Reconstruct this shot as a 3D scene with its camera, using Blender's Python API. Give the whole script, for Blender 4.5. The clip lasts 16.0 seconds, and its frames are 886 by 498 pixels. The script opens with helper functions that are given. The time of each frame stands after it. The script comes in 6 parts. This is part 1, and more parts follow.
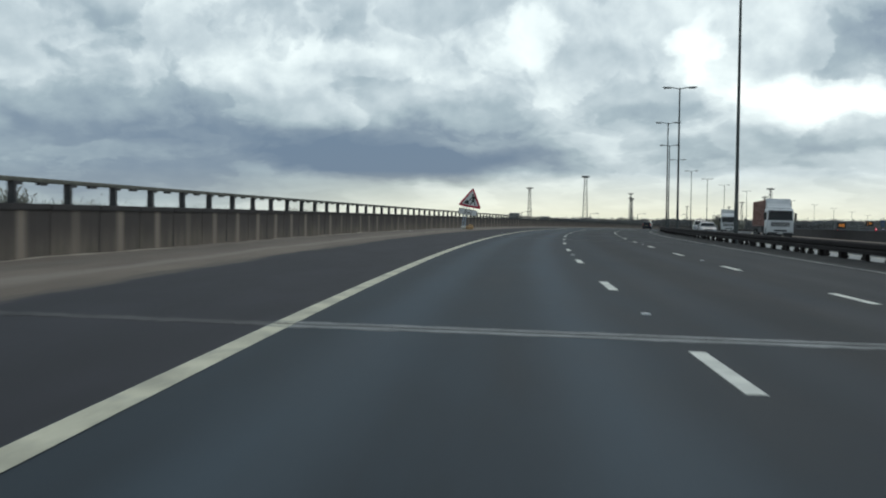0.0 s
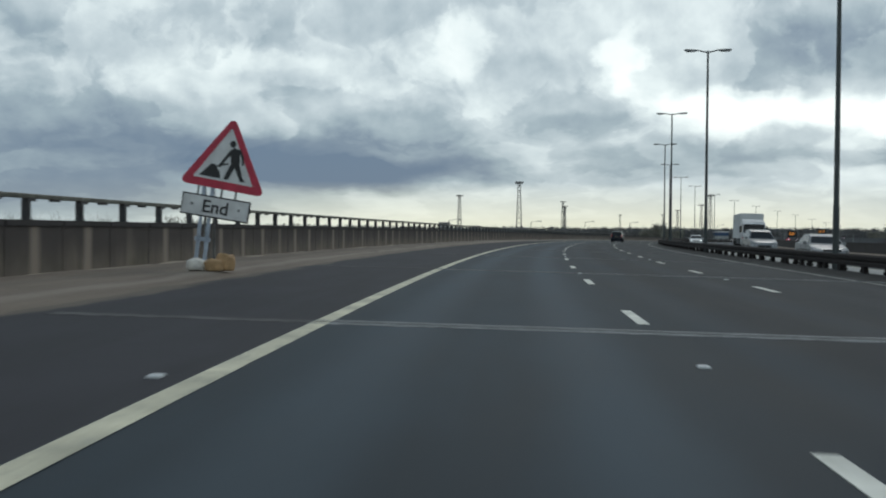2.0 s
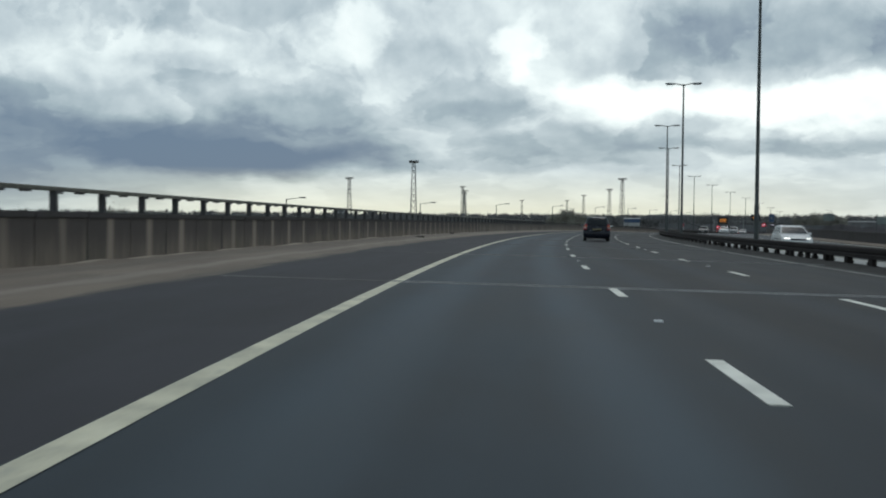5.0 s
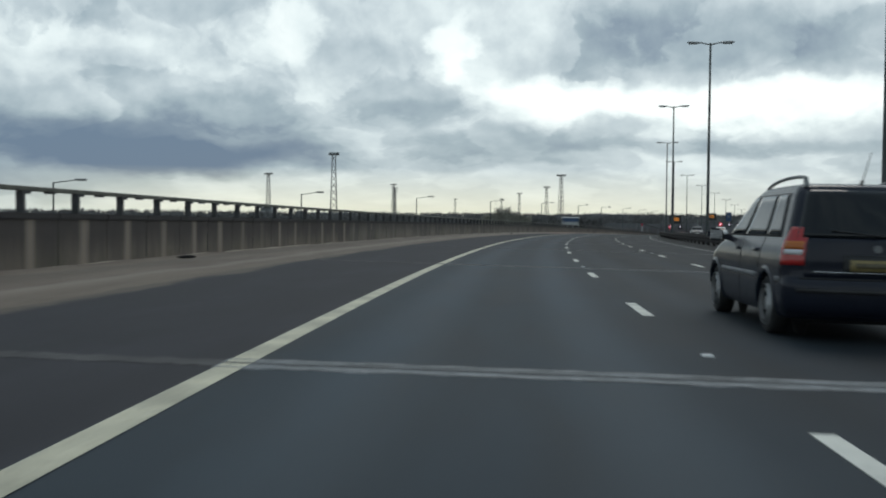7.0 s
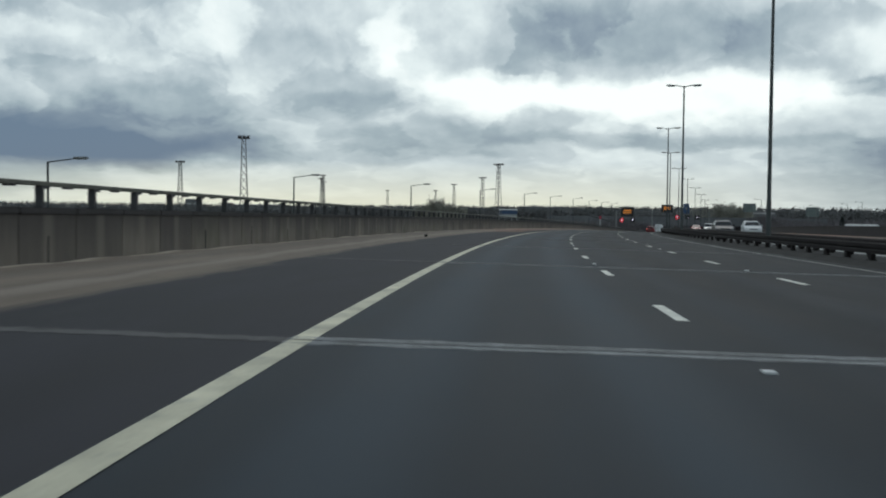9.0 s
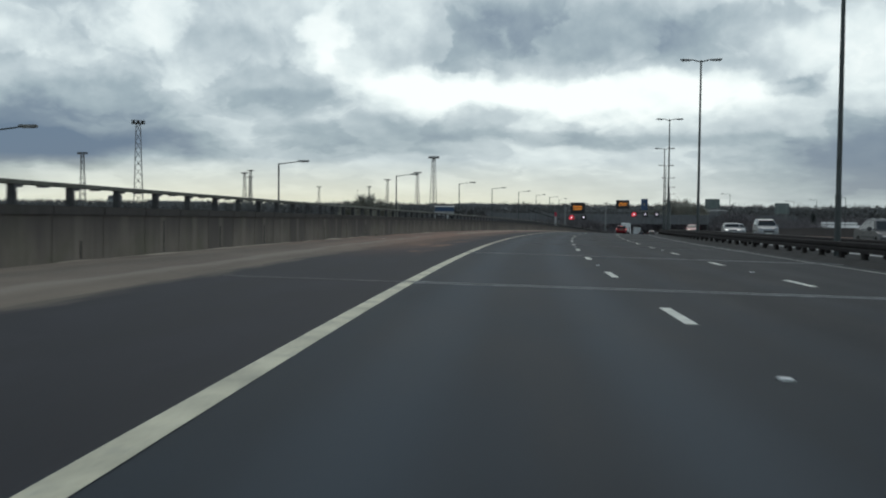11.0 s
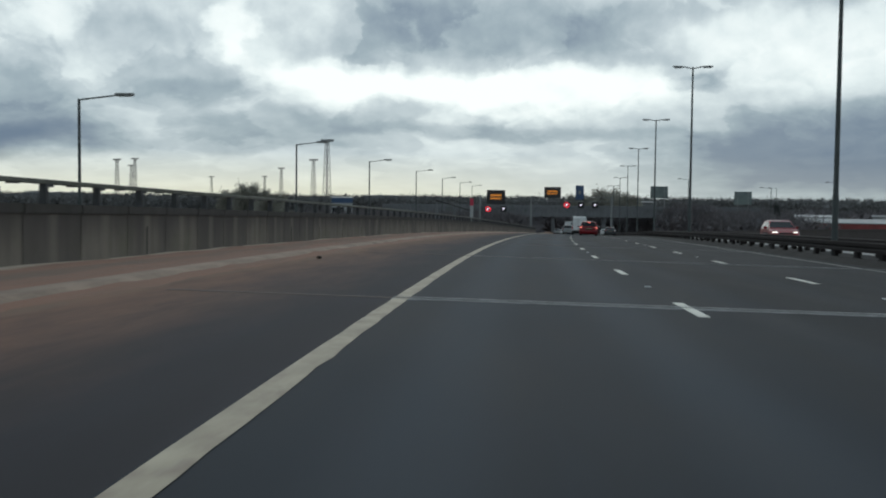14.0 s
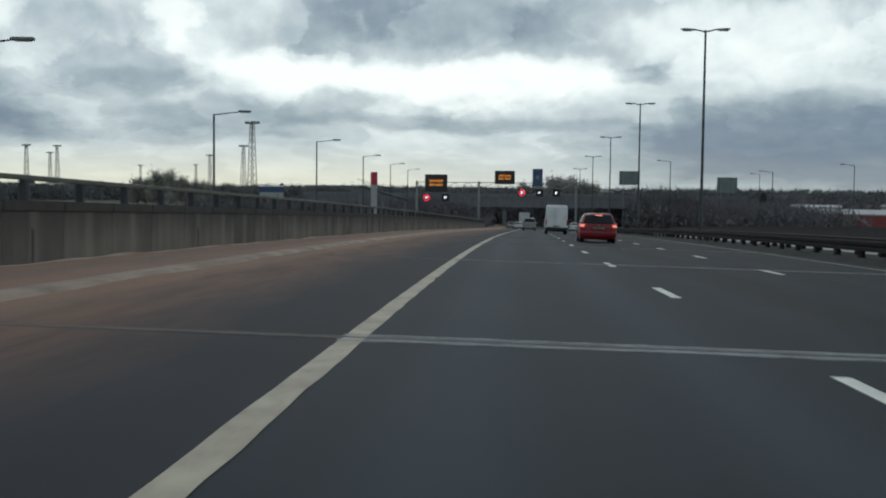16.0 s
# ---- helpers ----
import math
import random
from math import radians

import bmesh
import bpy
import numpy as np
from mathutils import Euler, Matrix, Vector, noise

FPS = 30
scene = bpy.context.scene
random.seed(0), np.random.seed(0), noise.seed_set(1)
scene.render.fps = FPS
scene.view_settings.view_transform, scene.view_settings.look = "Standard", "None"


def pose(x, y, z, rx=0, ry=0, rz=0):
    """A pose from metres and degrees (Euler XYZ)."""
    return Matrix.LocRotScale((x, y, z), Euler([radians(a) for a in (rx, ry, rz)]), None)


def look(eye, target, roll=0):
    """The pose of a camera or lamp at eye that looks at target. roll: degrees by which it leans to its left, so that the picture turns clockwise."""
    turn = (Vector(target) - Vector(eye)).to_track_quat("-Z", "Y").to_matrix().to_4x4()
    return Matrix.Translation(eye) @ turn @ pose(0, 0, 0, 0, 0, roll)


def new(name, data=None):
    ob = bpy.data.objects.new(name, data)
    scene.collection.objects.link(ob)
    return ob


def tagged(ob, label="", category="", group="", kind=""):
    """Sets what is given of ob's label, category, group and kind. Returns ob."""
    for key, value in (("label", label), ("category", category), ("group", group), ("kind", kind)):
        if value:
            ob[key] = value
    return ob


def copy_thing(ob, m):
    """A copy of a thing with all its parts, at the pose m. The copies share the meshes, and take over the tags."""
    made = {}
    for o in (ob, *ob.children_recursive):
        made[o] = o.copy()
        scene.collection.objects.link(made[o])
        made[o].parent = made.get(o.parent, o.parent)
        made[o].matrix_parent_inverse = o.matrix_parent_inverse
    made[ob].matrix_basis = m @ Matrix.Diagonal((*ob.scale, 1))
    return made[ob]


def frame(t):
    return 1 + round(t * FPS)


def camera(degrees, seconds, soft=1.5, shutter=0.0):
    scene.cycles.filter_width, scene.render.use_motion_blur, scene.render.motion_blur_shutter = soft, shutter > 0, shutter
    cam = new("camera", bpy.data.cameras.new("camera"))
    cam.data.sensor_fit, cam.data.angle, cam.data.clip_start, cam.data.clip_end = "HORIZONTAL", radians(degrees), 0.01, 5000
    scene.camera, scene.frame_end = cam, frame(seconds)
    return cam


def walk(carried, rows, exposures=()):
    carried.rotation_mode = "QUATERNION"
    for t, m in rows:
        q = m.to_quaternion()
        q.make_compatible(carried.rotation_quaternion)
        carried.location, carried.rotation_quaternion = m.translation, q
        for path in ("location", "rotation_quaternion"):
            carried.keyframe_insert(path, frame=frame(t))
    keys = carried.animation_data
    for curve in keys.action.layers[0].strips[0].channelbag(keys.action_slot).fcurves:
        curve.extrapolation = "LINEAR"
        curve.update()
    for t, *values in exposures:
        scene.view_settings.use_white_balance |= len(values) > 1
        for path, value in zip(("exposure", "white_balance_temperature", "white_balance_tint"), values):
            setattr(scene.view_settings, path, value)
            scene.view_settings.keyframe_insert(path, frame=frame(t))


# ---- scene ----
# ---- camera ----
cam = camera(47.4, 16.0, soft=2.0, shutter=0.12)
ROLL0, ROLL1 = -0.39, -0.63
PATH = [
    (0.0, 2.045, 0.000, 1.037, 88.22, 3.11),
    (0.5, 2.186, 14.241, 1.075, 88.58, 2.15),
    (1.0, 2.599, 28.510, 1.098, 88.27, 1.05),
    (1.5, 3.274, 42.803, 1.106, 88.22, 0.18),
    (2.0, 4.205, 57.116, 1.097, 88.80, -0.83),
    (2.5, 5.360, 71.450, 1.075, 88.53, -1.76),
    (3.0, 6.759, 85.803, 1.040, 88.26, -2.60),
    (3.5, 8.402, 100.172, 0.995, 88.15, -3.54),
    (4.0, 10.291, 114.551, 0.939, 88.24, -4.53),
    (4.5, 12.439, 128.870, 0.871, 88.15, -5.53),
    (5.0, 14.810, 143.064, 0.793, 88.07, -6.52),
    (5.5, 17.399, 157.130, 0.705, 87.98, -7.50),
    (6.0, 20.200, 171.064, 0.608, 87.89, -8.48),
    (6.5, 23.209, 184.865, 0.501, 87.80, -9.45),
    (7.0, 26.390, 198.533, 0.388, 88.06, -10.27),
    (7.5, 29.756, 212.055, 0.272, 87.80, -11.20),
    (8.0, 33.297, 225.410, 0.152, 87.73, -12.06),
    (8.5, 37.008, 238.597, 0.027, 87.70, -12.93),
    (9.0, 40.874, 251.616, -0.101, 87.68, -13.93),
    (9.5, 44.999, 264.502, -0.235, 87.65, -14.81),
    (10.0, 49.331, 277.333, -0.374, 87.63, -15.69),
    (10.5, 53.868, 290.104, -0.519, 87.60, -16.57),
    (11.0, 58.613, 302.813, -0.673, 87.57, -17.44),
    (11.5, 63.569, 315.455, -0.839, 87.54, -18.31),
    (12.0, 68.629, 327.999, -1.015, 87.38, -19.10),
    (12.5, 73.833, 340.359, -1.200, 87.35, -19.99),
    (13.0, 79.195, 352.526, -1.396, 87.26, -20.87),
    (13.5, 84.672, 364.512, -1.601, 87.55, -21.65),
    (14.0, 90.268, 376.317, -1.815, 87.21, -22.53),
    (14.5, 95.957, 387.970, -2.040, 87.11, -23.28),
    (15.0, 101.827, 399.464, -2.275, 87.25, -24.15),
    (15.5, 107.824, 410.821, -2.530, 87.05, -24.87),
    (16.0, 113.897, 422.063, -2.804, 86.73, -25.53),
]
walk(cam, [(t, pose(x, y, z, rx, ROLL0 + (ROLL1 - ROLL0) * t / 16.0 - 0.3 * max(0.0, 1 - 2 * t), rz)) for t, x, y, z, rx, rz in PATH],
     [(0.0, 0.10), (1.0, 0.09), (2.0, 0.01), (8.0, 0.02), (9.0, -0.06), (12.5, -0.07), (16.0, -0.06)])

# ---- world and sun ----
# cloud masses: azimuth (left positive) and elevation in degrees, half sizes, tone
CLOUDS = [
    (19.0, 5.6, 10.0, 1.7, -0.20), (4.5, 3.9, 9.0, 1.5, -0.40), (20.0, 2.7, 15.0, 2.6, -0.40), (23.0, 9.4, 8.0, 2.2, -0.08),
    (10.5, 9.4, 4.2, 0.9, 0.12), (3.0, 7.5, 2.4, 1.0, 0.07), (-1.8, 10.2, 2.0, 1.6, 0.20), (1.0, 9.0, 5.5, 2.2, -0.03),
    (-6.0, 8.2, 3.4, 1.6, -0.07), (-11.5, 9.2, 1.3, 1.9, 0.22), (-16.5, 6.5, 4.6, 1.3, 0.42), (-27.0, 6.1, 8.5, 1.2, 0.46),
    (-24.5, 9.7, 8.5, 2.0, -0.25), (-36.5, 6.6, 2.0, 0.5, -0.22), (-47.0, 2.6, 13.0, 2.6, -0.50), (-42.0, 8.4, 7.5, 2.0, 0.30),
    (-26.0, 3.9, 9.5, 0.55, -0.20), (-13.0, 4.1, 5.0, 0.8, -0.18), (-8.0, 5.8, 3.2, 0.9, -0.14),
    (2.5, 2.9, 7.5, 1.0, -0.34), (-11.0, 3.0, 6.0, 0.55, -0.16), (1.5, 5.6, 4.0, 1.2, -0.12),
]
world = bpy.data.worlds.new("sky")
scene.world = world
world.use_nodes = True
wt = world.node_tree
wt.nodes.clear()


def wmath(op, a, b=None, c=None):
    n = wt.nodes.new("ShaderNodeMath")
    n.operation = op
    for i, v in enumerate((a, b, c)):
        if v is None:
            continue
        if isinstance(v, (int, float)):
            n.inputs[i].default_value = v
        else:
            wt.links.new(v, n.inputs[i])
    return n.outputs[0]


def wnoise(vec, scale, detail, rough):
    n = wt.nodes.new("ShaderNodeTexNoise")
    n.inputs["Scale"].default_value = scale
    n.inputs["Detail"].default_value = detail
    n.inputs["Roughness"].default_value = rough
    wt.links.new(vec, n.inputs["Vector"])
    return n.outputs["Fac"]


def wvec(a, b, c):
    n = wt.nodes.new("ShaderNodeCombineXYZ")
    for i, v in enumerate((a, b, c)):
        if isinstance(v, (int, float)):
            n.inputs[i].default_value = v
        else:
            wt.links.new(v, n.inputs[i])
    return n.outputs[0]


tc = wt.nodes.new("ShaderNodeTexCoord")
sep = wt.nodes.new("ShaderNodeSeparateXYZ")
wt.links.new(tc.outputs["Generated"], sep.inputs[0])
sx, sy, sz = sep.outputs
azim = wmath("MULTIPLY", wmath("ARCTAN2", wmath("MULTIPLY", sx, -1.0), sy), 57.2958)
elev = wmath("MULTIPLY", wmath("ARCSINE", sz), 57.2958)
flat = wmath("MULTIPLY", wmath("LOGARITHM", wmath("MAXIMUM", wmath("ADD", elev, 2.5), 0.4), 2.718), 4.2)
base_v = wvec(wmath("MULTIPLY", azim, 0.26), flat, 3.0)
rise_k = wt.nodes.new("ShaderNodeMapRange")
rise_k.inputs["From Min"].default_value, rise_k.inputs["From Max"].default_value = 1.0, 8.0
rise_k.inputs["To Min"].default_value, rise_k.inputs["To Max"].default_value = 0.45, 1.0
wt.links.new(elev, rise_k.inputs["Value"])
lumps = rise_k.outputs[0]
warp_a = wmath("MULTIPLY", wmath("SUBTRACT", wnoise(base_v, 0.8, 7, 0.52), 0.5), 9.0)
warp_e = wmath("MULTIPLY", wmath("MULTIPLY", wmath("SUBTRACT", wnoise(wvec(wmath("MULTIPLY", azim, 0.34), flat, 9.0), 0.8, 7, 0.52), 0.5), 3.4), lumps)
az2, el2 = wmath("ADD", azim, warp_a), wmath("ADD", elev, warp_e)
tone = wmath("ADD", wmath("MULTIPLY", wmath("SUBTRACT", wnoise(base_v, 0.5, 4, 0.42), 0.5), 0.25), 0.675)
# billows lit from the bright side: thickness here less thickness a step towards the light
puff_a = wnoise(wvec(wmath("MULTIPLY", azim, 0.36), flat, 5.0), 0.66, 7, 0.50)
puff_b = wnoise(wvec(wmath("ADD", wmath("MULTIPLY", azim, 0.36), -0.14), wmath("ADD", flat, 0.22), 5.0), 0.66, 7, 0.50)
tone = wmath("ADD", tone, wmath("MULTIPLY", wmath("MULTIPLY", wmath("SUBTRACT", puff_a, puff_b), 0.62), lumps))
edge = wt.nodes.new("ShaderNodeMapRange")
edge.interpolation_type = "SMOOTHSTEP"
edge.inputs["From Min"].default_value, edge.inputs["From Max"].default_value = 0.47, 0.56
edge.inputs["To Min"].default_value, edge.inputs["To Max"].default_value = -0.06, 0.07
wt.links.new(wnoise(wvec(wmath("MULTIPLY", az2, 0.30), wmath("MULTIPLY", wmath("LOGARITHM", wmath("MAXIMUM", wmath("ADD", el2, 2.5), 0.4), 2.718), 4.2), 7.0), 0.62, 7, 0.50), edge.inputs["Value"])
tone = wmath("ADD", tone, wmath("MULTIPLY", edge.outputs[0], lumps))
# cauliflower heads: rounded lumps within lumps
heads = wt.nodes.new("ShaderNodeTexVoronoi")
heads.inputs["Scale"].default_value, heads.inputs["Detail"].default_value, heads.inputs["Roughness"].default_value = 0.85, 3.0, 0.55
wt.links.new(wvec(wmath("MULTIPLY", az2, 0.30), wmath("MULTIPLY", wmath("LOGARITHM", wmath("MAXIMUM", wmath("ADD", el2, 2.5), 0.4), 2.718), 4.2), 1.0), heads.inputs["Vector"])
tone = wmath("ADD", tone, wmath("MULTIPLY", wmath("MULTIPLY", wmath("SUBTRACT", 0.42, heads.outputs["Distance"]), 0.10), lumps))
for ca, ce, cw, ch, amp in CLOUDS:
    u = wmath("POWER", wmath("MULTIPLY", wmath("SUBTRACT", az2, ca), 1 / cw), 2.0)
    v = wmath("POWER", wmath("MULTIPLY", wmath("SUBTRACT", el2, ce), 1 / ch), 2.0)
    tone = wmath("ADD", tone, wmath("MULTIPLY", wmath("EXPONENT", wmath("MULTIPLY", wmath("POWER", wmath("ADD", u, v), 2.3), -1.0)), amp))
# unseen grey cover added overhead, darkened to hold down the light on the road
over = wt.nodes.new("ShaderNodeMapRange")
over.inputs["From Min"].default_value, over.inputs["From Max"].default_value = 14.0, 45.0
over.inputs["To Min"].default_value, over.inputs["To Max"].default_value = 0.0, -0.27
wt.links.new(elev, over.inputs["Value"])
tone = wmath("ADD", tone, over.outputs[0])
ramp = wt.nodes.new("ShaderNodeValToRGB")
ramp.color_ramp.interpolation = "LINEAR"
els = ramp.color_ramp.elements
els[0].position, els[0].color = 0.0, (0.120, 0.182, 0.264, 1)
els[1].position, els[1].color = 1.0, (0.93, 1.0, 0.985, 1)
for pos, col in ((0.22, (0.186, 0.252, 0.323, 1)), (0.42, (0.316, 0.402, 0.450, 1)), (0.60, (0.495, 0.582, 0.618, 1)), (0.78, (0.730, 0.824, 0.832, 1))):
    e = els.new(pos)
    e.color = col
wt.links.new(tone, ramp.inputs[0])
# pale, slightly warm air close to the horizon
low = wt.nodes.new("ShaderNodeMapRange")
low.inputs["From Min"].default_value, low.inputs["From Max"].default_value = 2.6, 0.3
low.inputs["To Min"].default_value, low.inputs["To Max"].default_value = 0.0, 0.58
wt.links.new(elev, low.inputs["Value"])
mixh = wt.nodes.new("ShaderNodeMix")
mixh.data_type = "RGBA"
mixh.inputs[7].default_value = (0.83, 0.815, 0.585, 1)
glow = wmath("EXPONENT", wmath("MULTIPLY", wmath("POWER", wmath("MULTIPLY", wmath("ADD", azim, 8.0), 1 / 21.0), 4.0), -1.0))
wt.links.new(wmath("MULTIPLY", low.outputs[0], wmath("ADD", wmath("MULTIPLY", glow, 0.85), 0.15)), mixh.inputs[0])
wt.links.new(ramp.outputs[0], mixh.inputs[6])
sky = wt.nodes.new("ShaderNodeTexSky")
sky.sky_type = "NISHITA"
sky.sun_disc = False
sky.sun_elevation, sky.sun_rotation = radians(38), radians(25)
skym = wt.nodes.new("ShaderNodeMix")
skym.data_type = "RGBA"
skym.blend_type = "ADD"
skym.inputs[0].default_value = 0.004
wt.links.new(mixh.outputs[2], skym.inputs[6])
wt.links.new(sky.outputs[0], skym.inputs[7])
bg = wt.nodes.new("ShaderNodeBackground")
bg.inputs["Strength"].default_value = 1.05
wt.links.new(skym.outputs[2], bg.inputs["Color"])
wo = wt.nodes.new("ShaderNodeOutputWorld")
wt.links.new(bg.outputs[0], wo.inputs["Surface"])

sun_data = bpy.data.lights.new("sun", "SUN")
sun_data.energy, sun_data.angle, sun_data.color = 0.5, radians(25), (1.0, 0.96, 0.9)
sun = new("sun", sun_data)
sun.matrix_world = look((0, 0, 100), (-42, -90, 0))


# ---- materials ----
def material(name, base, rough=0.7, metal=0.0, vary=0.25, scale=4.0, fine=60.0, bump=0.15, second=None, emit=None, coat=0.0, coords="Object", stretch=(1, 1, 1), spec=0.5, island=False):
    """Two scales of variation round a base colour, with fine relief."""
    m = bpy.data.materials.new(name)
    m.use_nodes = True
    nt = m.node_tree
    p = nt.nodes["Principled BSDF"]
    p.inputs["Roughness"].default_value, p.inputs["Metallic"].default_value = rough, metal
    p.inputs["Coat Weight"].default_value = coat
    p.inputs["Specular IOR Level"].default_value = spec
    t = nt.nodes.new("ShaderNodeTexCoord")
    mp = nt.nodes.new("ShaderNodeMapping")
    mp.inputs["Scale"].default_value = stretch
    nt.links.new(t.outputs[coords], mp.inputs["Vector"])
    info = nt.nodes.new("ShaderNodeObjectInfo")
    off = nt.nodes.new("ShaderNodeVectorMath")
    off.operation = "ADD"
    mul = nt.nodes.new("ShaderNodeMath")
    mul.operation = "MULTIPLY"
    mul.inputs[1].default_value = 50.0 if coords == "Object" else 0.0
    nt.links.new(info.outputs["Random"], mul.inputs[0])
    nt.links.new(mp.outputs[0], off.inputs[0])
    nt.links.new(mul.outputs[0], off.inputs[1])
    big, small = nt.nodes.new("ShaderNodeTexNoise"), nt.nodes.new("ShaderNodeTexNoise")
    for n, s, dt in ((big, scale, 5), (small, fine, 3)):
        n.inputs["Scale"].default_value, n.inputs["Detail"].default_value = s, dt
        nt.links.new(off.outputs[0], n.inputs["Vector"])
    r = nt.nodes.new("ShaderNodeValToRGB")
    lo = second or tuple(c * (1 - vary) for c in base)
    r.color_ramp.elements[0].position, r.color_ramp.elements[0].color = 0.32, (*lo, 1)
    r.color_ramp.elements[1].position, r.color_ramp.elements[1].color = 0.68, (*(base if second else tuple(min(1, c * (1 + vary)) for c in base)), 1)
    nt.links.new(big.outputs["Fac"], r.inputs[0])
    mx = nt.nodes.new("ShaderNodeMix")
    mx.data_type, mx.blend_type = "RGBA", "OVERLAY"
    mx.inputs[0].default_value = min(1.0, vary * 1.2)
    nt.links.new(r.outputs[0], mx.inputs[6])
    nt.links.new(small.outputs["Fac"], mx.inputs[7])
    nt.links.new(mx.outputs[2], p.inputs["Base Color"])
    if bump:
        b = nt.nodes.new("ShaderNodeBump")
        b.inputs["Strength"].default_value, b.inputs["Distance"].default_value = bump, 0.01
        nt.links.new(small.outputs["Fac"], b.inputs["Height"])
        nt.links.new(b.outputs[0], p.inputs["Normal"])
    if emit:
        p.inputs["Emission Color"].default_value = (*emit[:3], 1)
        p.inputs["Emission Strength"].default_value = emit[3]
    return m


def node_mix(nt, fac, a, b):
    n = nt.nodes.new("ShaderNodeMix")
    n.data_type = "RGBA"
    for i, v in ((0, fac), (6, a), (7, b)):
        if isinstance(v, (int, float)):
            n.inputs[i].default_value = v
        elif isinstance(v, tuple):
            n.inputs[i].default_value = (*v, 1)
        else:
            nt.links.new(v, n.inputs[i])
    return n.outputs[2]


def node_math(nt, op, a, b=0.0, c=0.0, clamp=False):
    n = nt.nodes.new("ShaderNodeMath")
    n.operation, n.use_clamp = op, clamp
    for i, v in enumerate((a, b, c)):
        if isinstance(v, (int, float)):
            n.inputs[i].default_value = v
        else:
            nt.links.new(v, n.inputs[i])
    return n.outputs[0]


def node_noise(nt, vec, scale, detail=4, rough=0.55):
    n = nt.nodes.new("ShaderNodeTexNoise")
    n.inputs["Scale"].default_value, n.inputs["Detail"].default_value, n.inputs["Roughness"].default_value = scale, detail, rough
    nt.links.new(vec, n.inputs["Vector"])
    return n.outputs["Fac"]


def smooth(nt, value, lo, hi):
    n = nt.nodes.new("ShaderNodeMapRange")
    n.interpolation_type = "SMOOTHSTEP"
    n.inputs["From Min"].default_value, n.inputs["From Max"].default_value = lo, hi
    nt.links.new(value, n.inputs["Value"])
    return n.outputs[0]


